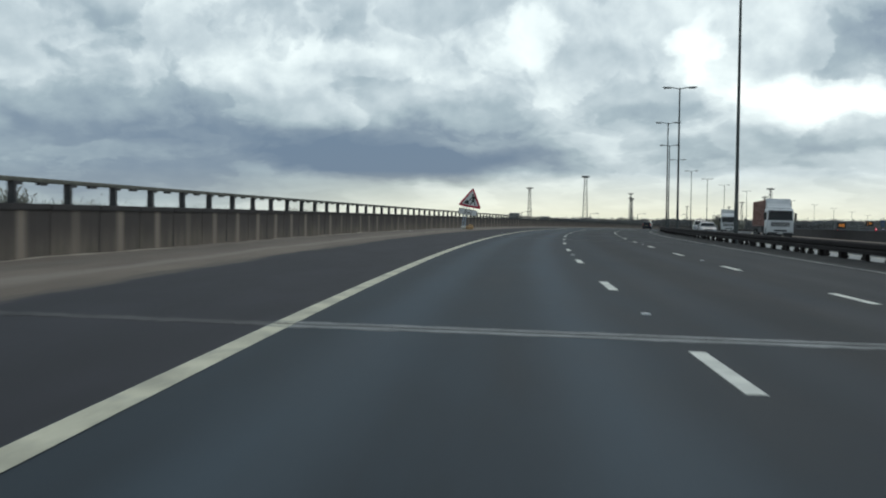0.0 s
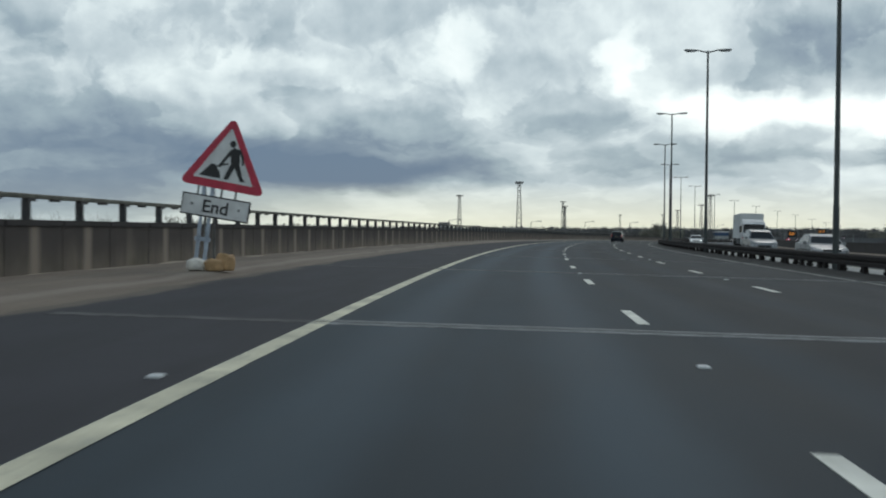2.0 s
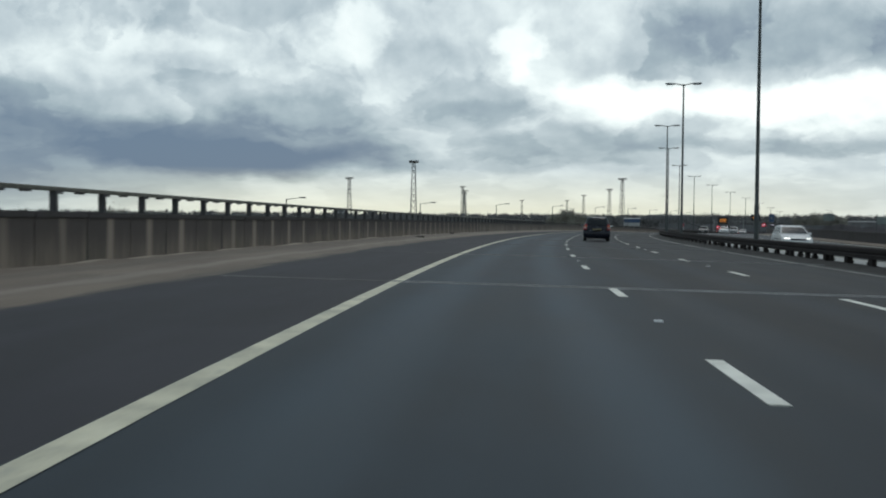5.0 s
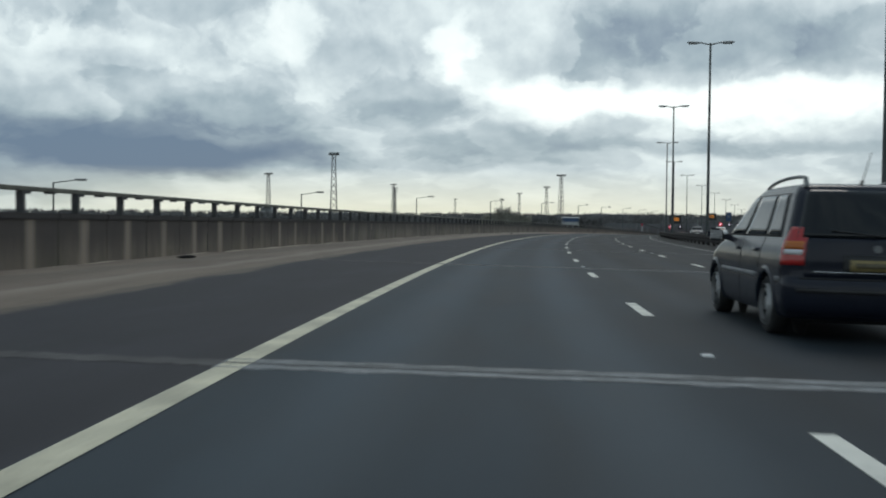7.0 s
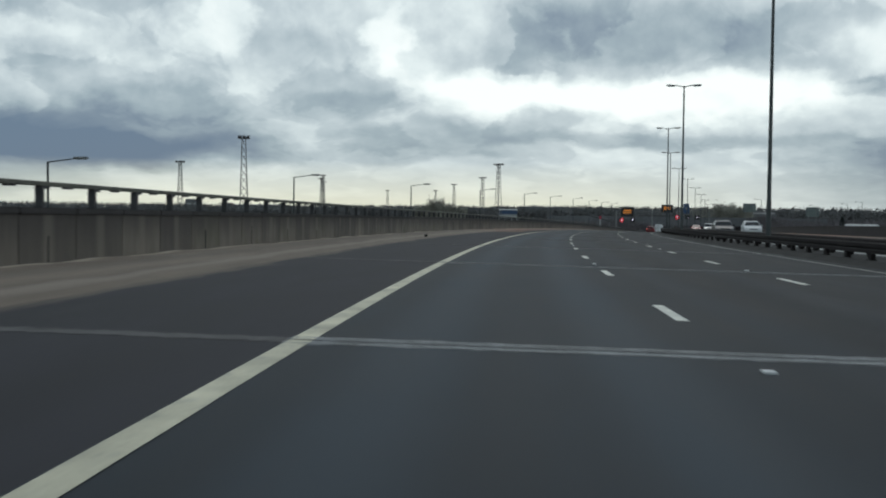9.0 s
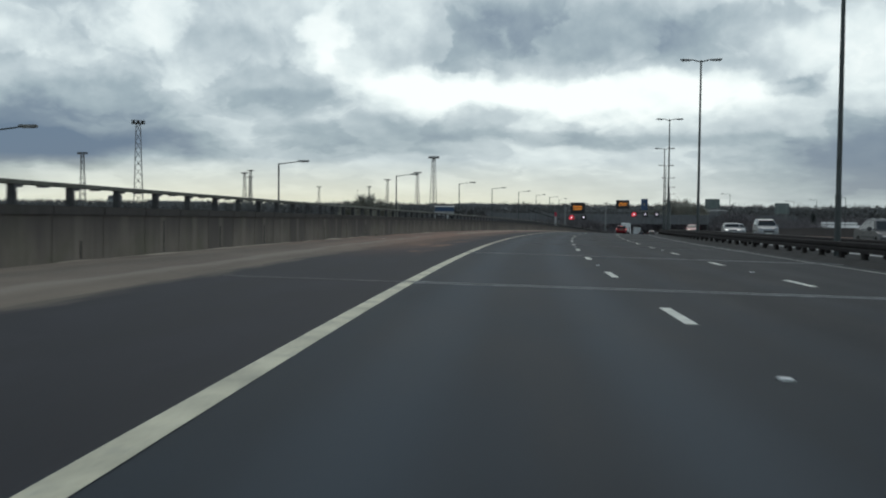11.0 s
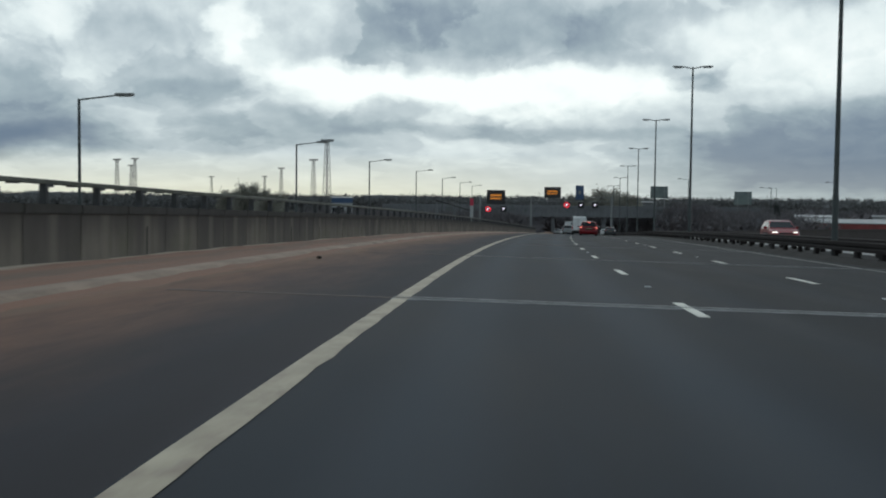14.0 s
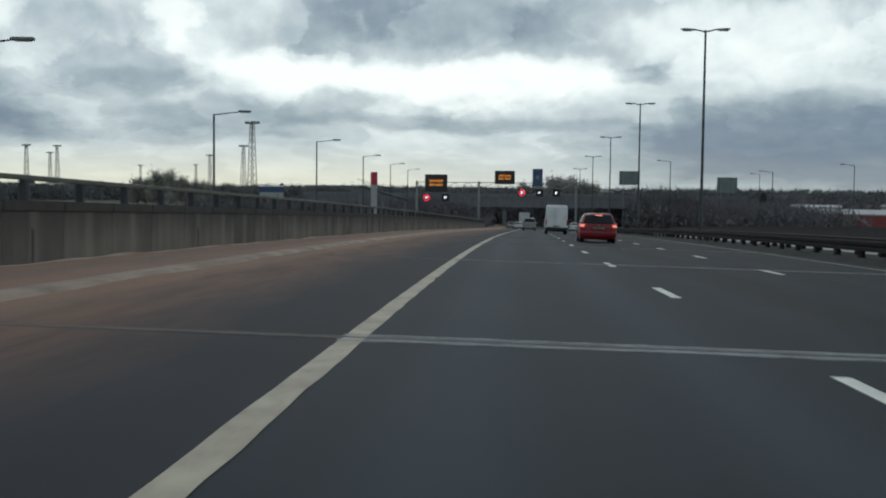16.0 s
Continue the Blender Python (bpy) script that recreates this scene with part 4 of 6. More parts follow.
LAMPS = [19.0, 55.0, 92.9, 125.0, 160.0, 194.0, 232.0, 268.8, 304.3, 347.3, 386.8, 428.5, 469.7, 506.8, 545.0, 583.0, 621.0, 659.0]
first = double_lamp(M(LAMPS[0], 12.65, 0.1))
for s in LAMPS[1:]:
    copy_thing(first, M(s, 12.65, 0.1))


# ---- single-arm lamps on the lower roads ----
def single_lamp(m, tall):
    t = thing("street_lamp", m, "dark single-arm street lamp with a long flat lantern", "street lamp", "lower road lamps")
    part("column", tube((0, 0, 0), (0, 0, tall), 0.12, 0.075, 8), m_pole, t)
    part("arm", tube((0, 0, tall - 0.05), (2.2, 0, tall + 0.22), 0.05, 0.04, 6), m_pole, t)
    lan = part("lantern", box(1.9, 2.95, -0.14, 0.14, tall + 0.16, tall + 0.32, 0.05), m_head, t)
    part("lens", box(2.1, 2.8, -0.1, 0.1, tall + 0.13, tall + 0.165, 0.01), m_lens, lan)
    return t


tall = 16.8
lamp = single_lamp(pose(8.9, 290.0, 2.9 - tall, 0, 0, -14), tall)
for x, y, z in ((31.4, 324.3, 2.8), (51.5, 361.4, 3.1), (72.4, 398.5, 3.2), (93.0, 433.1, 3.3), (114.2, 470.4, 3.3), (132.1, 502.4, 3.1), (153.3, 540.5, 3.1), (174.0, 578.6, 2.8), (194.0, 615.0, 2.6), (214.0, 652.0, 2.4)):
    copy_thing(lamp, pose(x, y, z - tall, 0, 0, -24))
for x, y, z in ((253.2, 599.2, 4.2), (265.5, 581.4, 1.9), (276.4, 570.2, 3.3), (335.0, 660.0, 3.4)):
    copy_thing(lamp, pose(x, y, z - tall, 0, 0, 152))


# ---- lattice floodlight masts of the rail yard ----
def mast(m, tall):
    t = thing("floodlight_mast", m, "tall grey lattice steel mast carrying a ring of floodlights", "floodlight mast", "rail yard masts")
    b0, b1 = 1.55, 0.62
    for a, b in ((-1, -1), (1, -1), (1, 1), (-1, 1)):
        part("leg", tube((a * b0, b * b0, 0), (a * b1, b * b1, tall - 1.2), 0.13, 0.10, 6), m_mast, t)
    bm = bmesh.new()
    n = 13
    cs = [(-1, -1), (1, -1), (1, 1), (-1, 1)]
    for i in range(n):
        za, zb = (tall - 1.2) * i / n, (tall - 1.2) * (i + 1) / n
        ra, rb = b0 + (b1 - b0) * i / n, b0 + (b1 - b0) * (i + 1) / n
        for j in range(4):
            p, q = cs[j], cs[(j + 1) % 4]
            add_tube(bm, (p[0] * ra, p[1] * ra, za), (q[0] * rb, q[1] * rb, zb), 0.06, 0.06, 4)
            add_tube(bm, (q[0] * ra, q[1] * ra, za), (p[0] * rb, p[1] * rb, zb), 0.06, 0.06, 4)
    part("bracing", bm, m_mast, t)
    part("platform", box(-1.9, 1.9, -1.9, 1.9, tall - 1.25, tall - 1.05, 0.04), m_mast, t)
    bm = bmesh.new()
    for a, b in cs:
        add_tube(bm, (a * 1.9, b * 1.9, tall - 1.1), (a * 1.9, b * 1.9, tall), 0.05, 0.05, 5)
    for j in range(4):
        p, q = cs[j], cs[(j + 1) % 4]
        add_tube(bm, (p[0] * 1.9, p[1] * 1.9, tall), (q[0] * 1.9, q[1] * 1.9, tall), 0.05, 0.05, 5)
    part("guard_rail", bm, m_mast, t)
    for i in range(3):
        for sd in (-1, 1):
            part("floodlight", box(-1.7 + i * 1.25, -0.8 + i * 1.25, sd * 2.0 - 0.25, sd * 2.0 + 0.25, tall - 0.95, tall - 0.15, 0.08), m_post, t)
    return t


MASTS = [(63.4, 716.6, 31.6), (32.6, 983.3, 31.3), (210.0, 1602.0, 43.0), (245.1, 917.2, 30.8), (292.9, 1121.1, 27.9), (155.4, 1175.4, 26.5), (190.0, 1434.0, 30.0), (288.0, 1204.0, 23.5), (328.0, 1447.0, 21.5), (299.0, 1607.0, 23.5)]
mk = mast(pose(*MASTS[0][:2], GROUND), MASTS[0][2] - GROUND)
mk.scale = (1.35, 1.35, 1.0)
for x, y, z in MASTS[1:]:
    c = copy_thing(mk, pose(x, y, GROUND, 0, 0, 20))
    f = (z - GROUND) / (MASTS[0][2] - GROUND)
    c.scale = (1.35 * f, 1.35 * f, f)


# ---- vehicles ----
def arc(cy, cz, r, n=9, a0=0.0, a1=180.0):
    return [(cy + r * math.cos(radians(a0 + (a1 - a0) * i / (n - 1))), cz + r * math.sin(radians(a0 + (a1 - a0) * i / (n - 1)))) for i in range(n)]


def lathe_x(profile, n=24):
    """Profile of (x, radius) turned round the x axis."""
    bm = bmesh.new()
    rings = [[bm.verts.new((x, r * math.cos(2 * math.pi * i / n), r * math.sin(2 * math.pi * i / n))) for i in range(n)] for x, r in profile]
    for a, b in zip(rings, rings[1:]):
        for i in range(n):
            bm.faces.new((a[i], a[(i + 1) % n], b[(i + 1) % n], b[i]))
    bmesh.ops.recalc_face_normals(bm, faces=bm.faces)
    return bm


def wheel(parent, x, y, r, width, side, rim_r=None, truck=False):
    """side: -1 on the left. The wheel is a part, with tyre, rim and hub as sub-parts of it."""
    w = part("wheel", lathe_x([(-width / 2, r * 0.62), (-width / 2, r * 0.62 + 0.01), (width / 2, r * 0.62 + 0.01), (width / 2, r * 0.62)]), m_cavity, parent)
    w.matrix_basis = Matrix.Translation((x, y, r))
    h = width / 2
    rr = rim_r or r * 0.66
    part("tyre", lathe_x([(-h * 0.8, rr), (-h, rr + 0.03), (-h, r - 0.035), (-h * 0.8, r - 0.006), (0, r), (h * 0.8, r - 0.006), (h, r - 0.035), (h, rr + 0.03), (h * 0.8, rr)]), m_tyre, w, flat=False)
    bm = bmesh.new()
    n = 5 if not truck else 8
    o = side * h * 0.72
    for i in range(n):
        a = 2 * math.pi * i / n
        c, s = math.cos(a), math.sin(a)
        vs = []
        for rad, ww in ((0.03, 0.05), (rr * 0.98, 0.075 if not truck else 0.06)):
            for e in (-1, 1):
                vs.append(bm.verts.new((o, rad * c - e * ww * s, rad * s + e * ww * c)))
        bm.faces.new((vs[0], vs[1], vs[3], vs[2]))
    g = bmesh.ops.extrude_face_region(bm, geom=bm.faces[:])
    bmesh.ops.translate(bm, verts=[v for v in g["geom"] if isinstance(v, bmesh.types.BMVert)], vec=(-side * 0.03, 0, 0))
    bmesh.ops.recalc_face_normals(bm, faces=bm.faces)
    part("rim_spokes", bm, m_rim, w)
    part("rim_ring", lathe_x([(o - 0.05, rr), (o + side * 0.01, rr + 0.01), (o + side * 0.01, rr - 0.035), (o - 0.05, rr - 0.05)]), m_rim, w)
    part("hub_cap", lathe_x([(o - side * 0.02, 0.075), (o + side * 0.015, 0.06), (o + side * 0.02, 0.001)], 12), m_rim, w)
    return w


def side_panel(poly, side, xf, proud=0.006, deep=0.01):
    """A thin panel lying on the tapered flank: poly of (y, z)."""
    bm = bmesh.new()
    out = [bm.verts.new((side * (xf(y, z) + proud), y, z)) for y, z in poly]
    inn = [bm.verts.new((side * (xf(y, z) - deep), y, z)) for y, z in poly]
    n = len(poly)
    fs = [bm.faces.new(out), bm.faces.new(inn[::-1])]
    for i in range(n):
        bm.faces.new((out[i], inn[i], inn[(i + 1) % n], out[(i + 1) % n]))
    bmesh.ops.triangulate(bm, faces=fs)
    bmesh.ops.recalc_face_normals(bm, faces=bm.faces)
    return bm


def end_panel(poly, yf, sign, proud=0.008, deep=0.012, rows=8):
    """A thin panel that follows the curve of the front or back: poly is (left, low), (right, low), (right, high), (left, high) in (x, z); yf gives y at a height."""
    (xa, z0), (xb, _), (xc, z1), (xd, _) = poly
    bm = bmesh.new()
    lines = []
    for i in range(rows + 1):
        k = i / rows
        z = z0 + (z1 - z0) * k
        left, right = xa + (xd - xa) * k, xb + (xc - xb) * k
        y = yf(z)
        lines.append([bm.verts.new((left, y + sign * proud, z)), bm.verts.new((right, y + sign * proud, z)), bm.verts.new((right, y - sign * deep, z)), bm.verts.new((left, y - sign * deep, z))])
    for a, b in zip(lines, lines[1:]):
        for j in range(4):
            bm.faces.new((a[j], a[(j + 1) % 4], b[(j + 1) % 4], b[j]))
    bm.faces.new(lines[0])
    bm.faces.new(lines[-1])
    bmesh.ops.recalc_face_normals(bm, faces=bm.faces)
    return bm


def interp_y(points):
    zs = sorted(points, key=lambda p: p[1])
    return lambda z: float(np.interp(z, [p[1] for p in zs], [p[0] for p in zs]))


BODIES = {
    # length, width, roof, wheel radius, axles, belt, lower outline top (rear to front), cabin outline (rear to front)
    "hatch": (3.95, 1.76, 1.43, 0.30, (0.68, 3.15), 0.92,
              [(0.04, 0.34), (0.0, 0.45), (0.0, 0.58), (0.05, 0.62), (0.07, 0.8), (0.12, 0.92), (1.3, 0.92), (2.6, 0.91), (2.85, 0.89), (3.5, 0.77), (3.83, 0.62), (3.94, 0.48), (3.95, 0.34), (3.85, 0.20)],
              [(0.12, 0.90), (0.20, 1.05), (0.42, 1.33), (0.60, 1.41), (1.2, 1.44), (1.7, 1.42), (2.05, 1.35), (2.90, 0.875)]),
    "saloon": (4.55, 1.76, 1.42, 0.31, (0.92, 3.62), 0.92,
               [(0.04, 0.34), (0.0, 0.45), (0.0, 0.60), (0.05, 0.66), (0.07, 0.88), (0.16, 0.96), (0.7, 0.98), (1.8, 0.93), (3.05, 0.91), (3.3, 0.89), (4.05, 0.76), (4.40, 0.62), (4.53, 0.46), (4.55, 0.34), (4.45, 0.20)],
               [(0.62, 0.955), (0.85, 1.10), (1.25, 1.33), (1.55, 1.40), (2.0, 1.42), (2.4, 1.40), (2.7, 1.32), (3.38, 0.87)]),
    "suv": (4.45, 1.80, 1.72, 0.36, (0.85, 3.5), 1.08,
            [(0.04, 0.44), (0.0, 0.52), (0.0, 0.70), (0.05, 0.74), (0.05, 1.0), (0.08, 1.08), (1.5, 1.08), (3.05, 1.06), (3.25, 1.04), (4.05, 0.96), (4.32, 0.84), (4.43, 0.62), (4.45, 0.46), (4.35, 0.32)],
            [(0.09, 1.06), (0.14, 1.3), (0.24, 1.60), (0.36, 1.68), (0.8, 1.72), (1.8, 1.72), (2.3, 1.68), (2.55, 1.58), (3.25, 1.03)]),
}


def round_ends(t, L, hw, back, front):
    """Rounds the plan of nose and tail, on every part but the wheels."""
    for ob in t.children_recursive:
        if ob.type != "MESH" or ob.name.split(".")[0] in ("wheel", "tyre", "rim_spokes", "rim_ring", "hub_cap"):
            continue
        me = ob.data
        ys = [v.co.y for v in me.vertices]
        if min(ys) > 0.75 and max(ys) < L - 1.05:
            continue
        bm = bmesh.new()
        bm.from_mesh(me)
        wide = [e for e in bm.edges if abs(e.verts[0].co.x - e.verts[1].co.x) > 0.5]
        if wide:
            bmesh.ops.subdivide_edges(bm, edges=wide, cuts=9, use_grid_fill=True)
        for v in bm.verts:
            q = min(1.2, max(0.0, (abs(v.co.x) - hw + 0.42) / 0.42)) ** 2
            v.co.y += back * q * min(1.0, max(0.0, (0.8 - v.co.y) / 0.8)) - front * q * min(1.0, max(0.0, (v.co.y - L + 1.1) / 1.1))
        bm.to_mesh(me)
        bm.free()


def car(style, m, colour, label, group, lit="", mats=None):
    L, W, H, R, ax, belt, low, cab = BODIES[style]
    hw = W / 2
    t = thing("car", m, label, "car", group)
    sill = 0.24 if style != "suv" else 0.34
    ar = R + 0.055
    outline = list(low)
    outline += [(ax[1] + ar + 0.02, sill)] + [(y, max(z, sill)) for y, z in arc(ax[1], R, ar, 9, -12, 192)] + [(ax[1] - ar - 0.02, sill)]
    outline += [(ax[0] + ar + 0.02, sill)] + [(y, max(z, sill)) for y, z in arc(ax[0], R, ar, 9, -12, 192)] + [(ax[0] - ar - 0.02, sill + 0.02)]

    def bulge(y, z):
        return 1.0 - 0.045 * (z - 0.45)

    body = part("body", prism(outline, [(-hw, 0.07), (-hw + 0.02, 0.03), (-hw + 0.06, 0.008), (-hw + 0.14, 0.0), (hw - 0.14, 0.0), (hw - 0.06, 0.008), (hw - 0.02, 0.03), (hw, 0.07)], bulge), colour, t)
    part("underbody", box(-hw + 0.12, hw - 0.12, 0.25, L - 0.3, 0.19, 0.5), m_cavity, t)

    def flank(y, z):
        return (hw - 0.05) * (1 - 0.24 * max(0.0, z - belt) / (H - belt))

    def ctaper(y, z):
        return flank(y, z) / (hw - 0.05)

    cabin = part("cabin", prism(cab, [(-hw + 0.05, 0.02), (-hw + 0.07, 0.0), (hw - 0.07, 0.0), (hw - 0.05, 0.02)], ctaper), colour, t)
    rear = interp_y([p for p in cab if p[0] < cab[-1][0] * 0.42 and p[1] <= H - 0.01])
    front = interp_y([p for p in cab if p[0] > cab[-1][0] * 0.45])
    zt = H - 0.11
    # side windows, split by pillars
    y0, y1 = rear(belt + 0.06) + 0.16, front(belt + 0.06) - 0.14
    y2, y3 = rear(zt) + 0.22, front(zt) - 0.10
    cuts = (0.0, 0.27, 0.63, 1.0) if style == "suv" else (0.0, 0.20, 0.58, 1.0)
    for a, b in zip(cuts, cuts[1:]):
        g = 0.035
        poly = [(y0 + (y1 - y0) * a + g, belt + 0.05), (y0 + (y1 - y0) * b - g, belt + 0.05), (y2 + (y3 - y2) * b - g, zt), (y2 + (y3 - y2) * a + g, zt)]
        for sd in (-1, 1):
            part("side_window", side_panel(poly, sd, flank), m_glass, cabin)
    xb, xt = flank(0, belt) - 0.10, flank(0, zt) - 0.08
    part("rear_window", end_panel([(-xb, belt + 0.08), (xb, belt + 0.08), (xt, zt + 0.02), (-xt, zt + 0.02)], rear, -1), m_glass, cabin)
    part("windscreen", end_panel([(-xb - 0.03, belt + 0.04), (xb + 0.03, belt + 0.04), (xt, zt + 0.02), (-xt, zt + 0.02)], front, 1), m_glass, cabin)
    back = interp_y([p for p in low if p[0] < L * 0.25])
    nose = interp_y([p for p in low if p[0] > L * 0.6])
    # bumpers, lamps, plates
    part("rear_bumper", box(-hw + 0.05, hw - 0.05, -0.035, 0.14, 0.36, 0.60, 0.03), mats or colour, t)
    part("front_bumper", box(-hw + 0.10, hw - 0.10, L - 0.14, L + 0.03, 0.26, 0.50, 0.03), mats or colour, t)
    part("grille", box(-0.42, 0.42, nose(0.6) - 0.06, nose(0.6) + 0.03, 0.52, 0.66, 0.01), m_black, t)
    tail = m_brake_lit if lit == "brake" else m_red_lens
    for sd in (-1, 1):
        xa, xc = sd * (hw - 0.24), sd * (hw - 0.045)
        xl, xr = min(xa, xc), max(xa, xc)
        if style == "suv":
            xl, xr = (min(sd * (hw - 0.16), sd * (hw - 0.02)), max(sd * (hw - 0.16), sd * (hw - 0.02)))
            lamp = part("tail_lamp", box(xl, xr, 0.01, 0.20, belt - 0.24, belt + 0.12, 0.03), tail, t)
            part("reversing_lens", box(xl + 0.012, xr - 0.012, 0.0, 0.1, belt - 0.14, belt - 0.085, 0.004), m_clear_lens, lamp)
            part("indicator_lens", box(xl + 0.012, xr - 0.012, 0.0, 0.1, belt - 0.08, belt + 0.005, 0.004), m_amber, lamp)
        else:
            lamp = part("tail_lamp", box(xl, xr, 0.03, 0.2, belt - 0.18, belt - 0.04, 0.03), tail, t)
            part("reversing_lens", box(xl + 0.02, xr - 0.02, 0.022, 0.1, belt - 0.20, belt - 0.15, 0.004), m_clear_lens, lamp)
        hl = part("headlamp", box(min(sd * (hw - 0.42), sd * (hw - 0.10)), max(sd * (hw - 0.42), sd * (hw - 0.10)), L - 0.40, nose(0.66) + 0.02, 0.56, 0.70, 0.03), m_beam_lit if lit == "beam" else m_clear_lens, t)
        mir = part("door_mirror", box(min(sd * (hw - 0.02), sd * (hw + 0.17)), max(sd * (hw - 0.02), sd * (hw + 0.17)), y1 - 0.28, y1 - 0.14, belt - 0.04, belt + 0.13, 0.03), colour, t)
        part("mirror_glass", box(min(sd * (hw + 0.0), sd * (hw + 0.15)), max(sd * (hw + 0.0), sd * (hw + 0.15)), y1 - 0.29, y1 - 0.275, belt - 0.02, belt + 0.11), m_chrome, mir)
        part("side_moulding", side_panel([(ax[0] + ar + 0.05, 0.60), (ax[1] - ar - 0.05, 0.58), (ax[1] - ar - 0.05, 0.65), (ax[0] + ar + 0.05, 0.67)], sd, lambda y, z: hw * bulge(y, z), 0.012, 0.02), m_black, t)
        for dy in (ax[0] + 0.62, (ax[0] + ax[1]) / 2 + 0.35):
            part("door_handle", box(min(sd * (hw - 0.05), sd * (hw + 0.012)), max(sd * (hw - 0.05), sd * (hw + 0.012)), dy, dy + 0.16, belt - 0.15, belt - 0.12, 0.006), m_black, t)
        for yy in ax:
            wheel(t, sd * (hw - 0.12), yy, R, 0.20, sd)
    pl = part("rear_plate", box(-0.27, 0.27, back(0.74) - 0.03, back(0.74) + 0.02, 0.69, 0.80, 0.004), m_plate, t, "yellow number plate with illegible bars")
    part("plate_bar", box(-0.23, 0.23, back(0.74) - 0.034, back(0.74) - 0.02, 0.725, 0.77), m_black, pl)
    part("front_plate", box(-0.26, 0.26, L + 0.02, L + 0.045, 0.36, 0.47, 0.004), m_wplate, t)
    part("high_brake_lamp", box(-0.14, 0.14, rear(H - 0.07) - 0.02, rear(H - 0.07) + 0.05, H - 0.085, H - 0.055, 0.006), tail, t)
    part("tailgate_wiper", box(-0.30, 0.12, rear(belt + 0.12) - 0.035, rear(belt + 0.12) - 0.015, belt + 0.09, belt + 0.115), m_black, t)
    if style == "hatch":
        part("aerial", tube((-0.2, 0.55, H - 0.02), (-0.2, 0.30, H + 0.42), 0.008, 0.004, 5), m_black, t)
    round_ends(t, L, hw, 0.20, 0.34)
    return t


def rounded_car(m, paint_m, label, group, carrier=True):
    """A rounded body of level slices; panes, lamps and trims are patches that follow it."""
    t = thing("car", m, label, "car", group)
    Z = [0.22, 0.30, 0.36, 0.45, 0.57, 0.605, 0.63, 0.72, 0.82, 0.92, 1.00, 1.06, 1.15, 1.30, 1.45, 1.54, 1.59, 1.62, 1.635]
    W = [0.80, 0.84, 0.858, 0.868, 0.870, 0.866, 0.868, 0.872, 0.868, 0.855, 0.833, 0.808, 0.780, 0.735, 0.690, 0.655, 0.615, 0.52, 0.28]
    BACK = [0.12, 0.03, 0.00, -0.01, -0.01, 0.01, 0.05, 0.06, 0.055, 0.065, 0.08, 0.10, 0.14, 0.22, 0.31, 0.37, 0.43, 0.58, 1.00]
    NOSE = [4.18, 4.28, 4.32, 4.32, 4.30, 4.285, 4.27, 4.20, 4.05, 3.74, 3.42, 3.28, 3.13, 2.90, 2.66, 2.48, 2.36, 2.18, 1.85]
    EXP, R, axles = 2.5, 0.315, (0.86, 3.50)

    def dims(z):
        return tuple(float(np.interp(z, Z, q)) for q in (W, BACK, NOSE)) + (0.30 - 0.06 * z, 0.75 - 0.25 * min(1.0, z))

    def side_x(y, z):
        w, yb, yn, cb, cn = dims(z)
        d = max(0.0, (yb + cb - y) / cb) if y < yb + cb else max(0.0, (y - yn + cn) / cn)
        return w * max(0.0, 1 - min(1.0, d) ** EXP) ** (1 / EXP)

    def back_y(x, z):
        w, yb, yn, cb, cn = dims(z)
        return yb + cb * (1 - (1 - min(0.999, abs(x) / w) ** EXP) ** (1 / EXP))

    def ring(z):
        w, yb, yn, cb, cn = dims(z)
        half = []
        for i in range(11):
            a = math.pi / 2 * i / 10
            half.append((w * math.sin(a) ** (2 / EXP), yb + cb * (1 - max(0.0, math.cos(a)) ** (2 / EXP))))
        n = 60
        half += [(w, yb + cb + (yn - cn - yb - cb) * i / n) for i in range(1, n)]
        for i in range(11):
            a = math.pi / 2 * i / 10
            half.append((w * math.cos(a) ** (2 / EXP) if i < 10 else 0.0, yn - cn * (1 - math.sin(a) ** (2 / EXP))))
        return half + [(-x, y) for x, y in half[-2:0:-1]]

    levels = [0.22 + 0.03 * i for i in range(20)] + [0.83 + 0.045 * i for i in range(17)] + [1.575, 1.59, 1.605, 1.62, 1.63, 1.635]
    bm = bmesh.new()
    rings = [[bm.verts.new((x, y, z)) for x, y in ring(z)] for z in levels]
    n = len(rings[0])
    for a, b in zip(rings, rings[1:]):
        for i in range(n):
            c = (a[i].co + b[(i + 1) % n].co) / 2
            if abs(c.x) > 0.5 and any(math.hypot(c.y - q, c.z - R) < R + 0.055 for q in axles):
                continue
            bm.faces.new((a[i], a[(i + 1) % n], b[(i + 1) % n], b[i]))
    bm.faces.new(rings[-1])
    bmesh.ops.delete(bm, geom=[v for v in bm.verts if not v.link_faces], context="VERTS")
    bmesh.ops.recalc_face_normals(bm, faces=bm.faces)
    body = part("body", bm, paint_m, t, flat=False)

    def patch(name, at, mat, parent, nu=10, nv=8, thick=0.012, label=""):
        """A thin sheet: at(u, v) gives a point and the way out of the surface."""
        b = bmesh.new()
        top, low = [], []
        for j in range(nv + 1):
            for i in range(nu + 1):
                p, o = at(i / nu, j / nv)
                top.append(b.verts.new(p + o * 0.005))
                low.append(b.verts.new(p - o * thick))
        q = nu + 1
        for j in range(nv):
            for i in range(nu):
                k = j * q + i
                b.faces.new((top[k], top[k + 1], top[k + q + 1], top[k + q]))
        edge = [i for i in range(q)] + [j * q + nu for j in range(1, nv + 1)] + [nv * q + i for i in range(nu - 1, -1, -1)] + [j * q for j in range(nv - 1, 0, -1)]
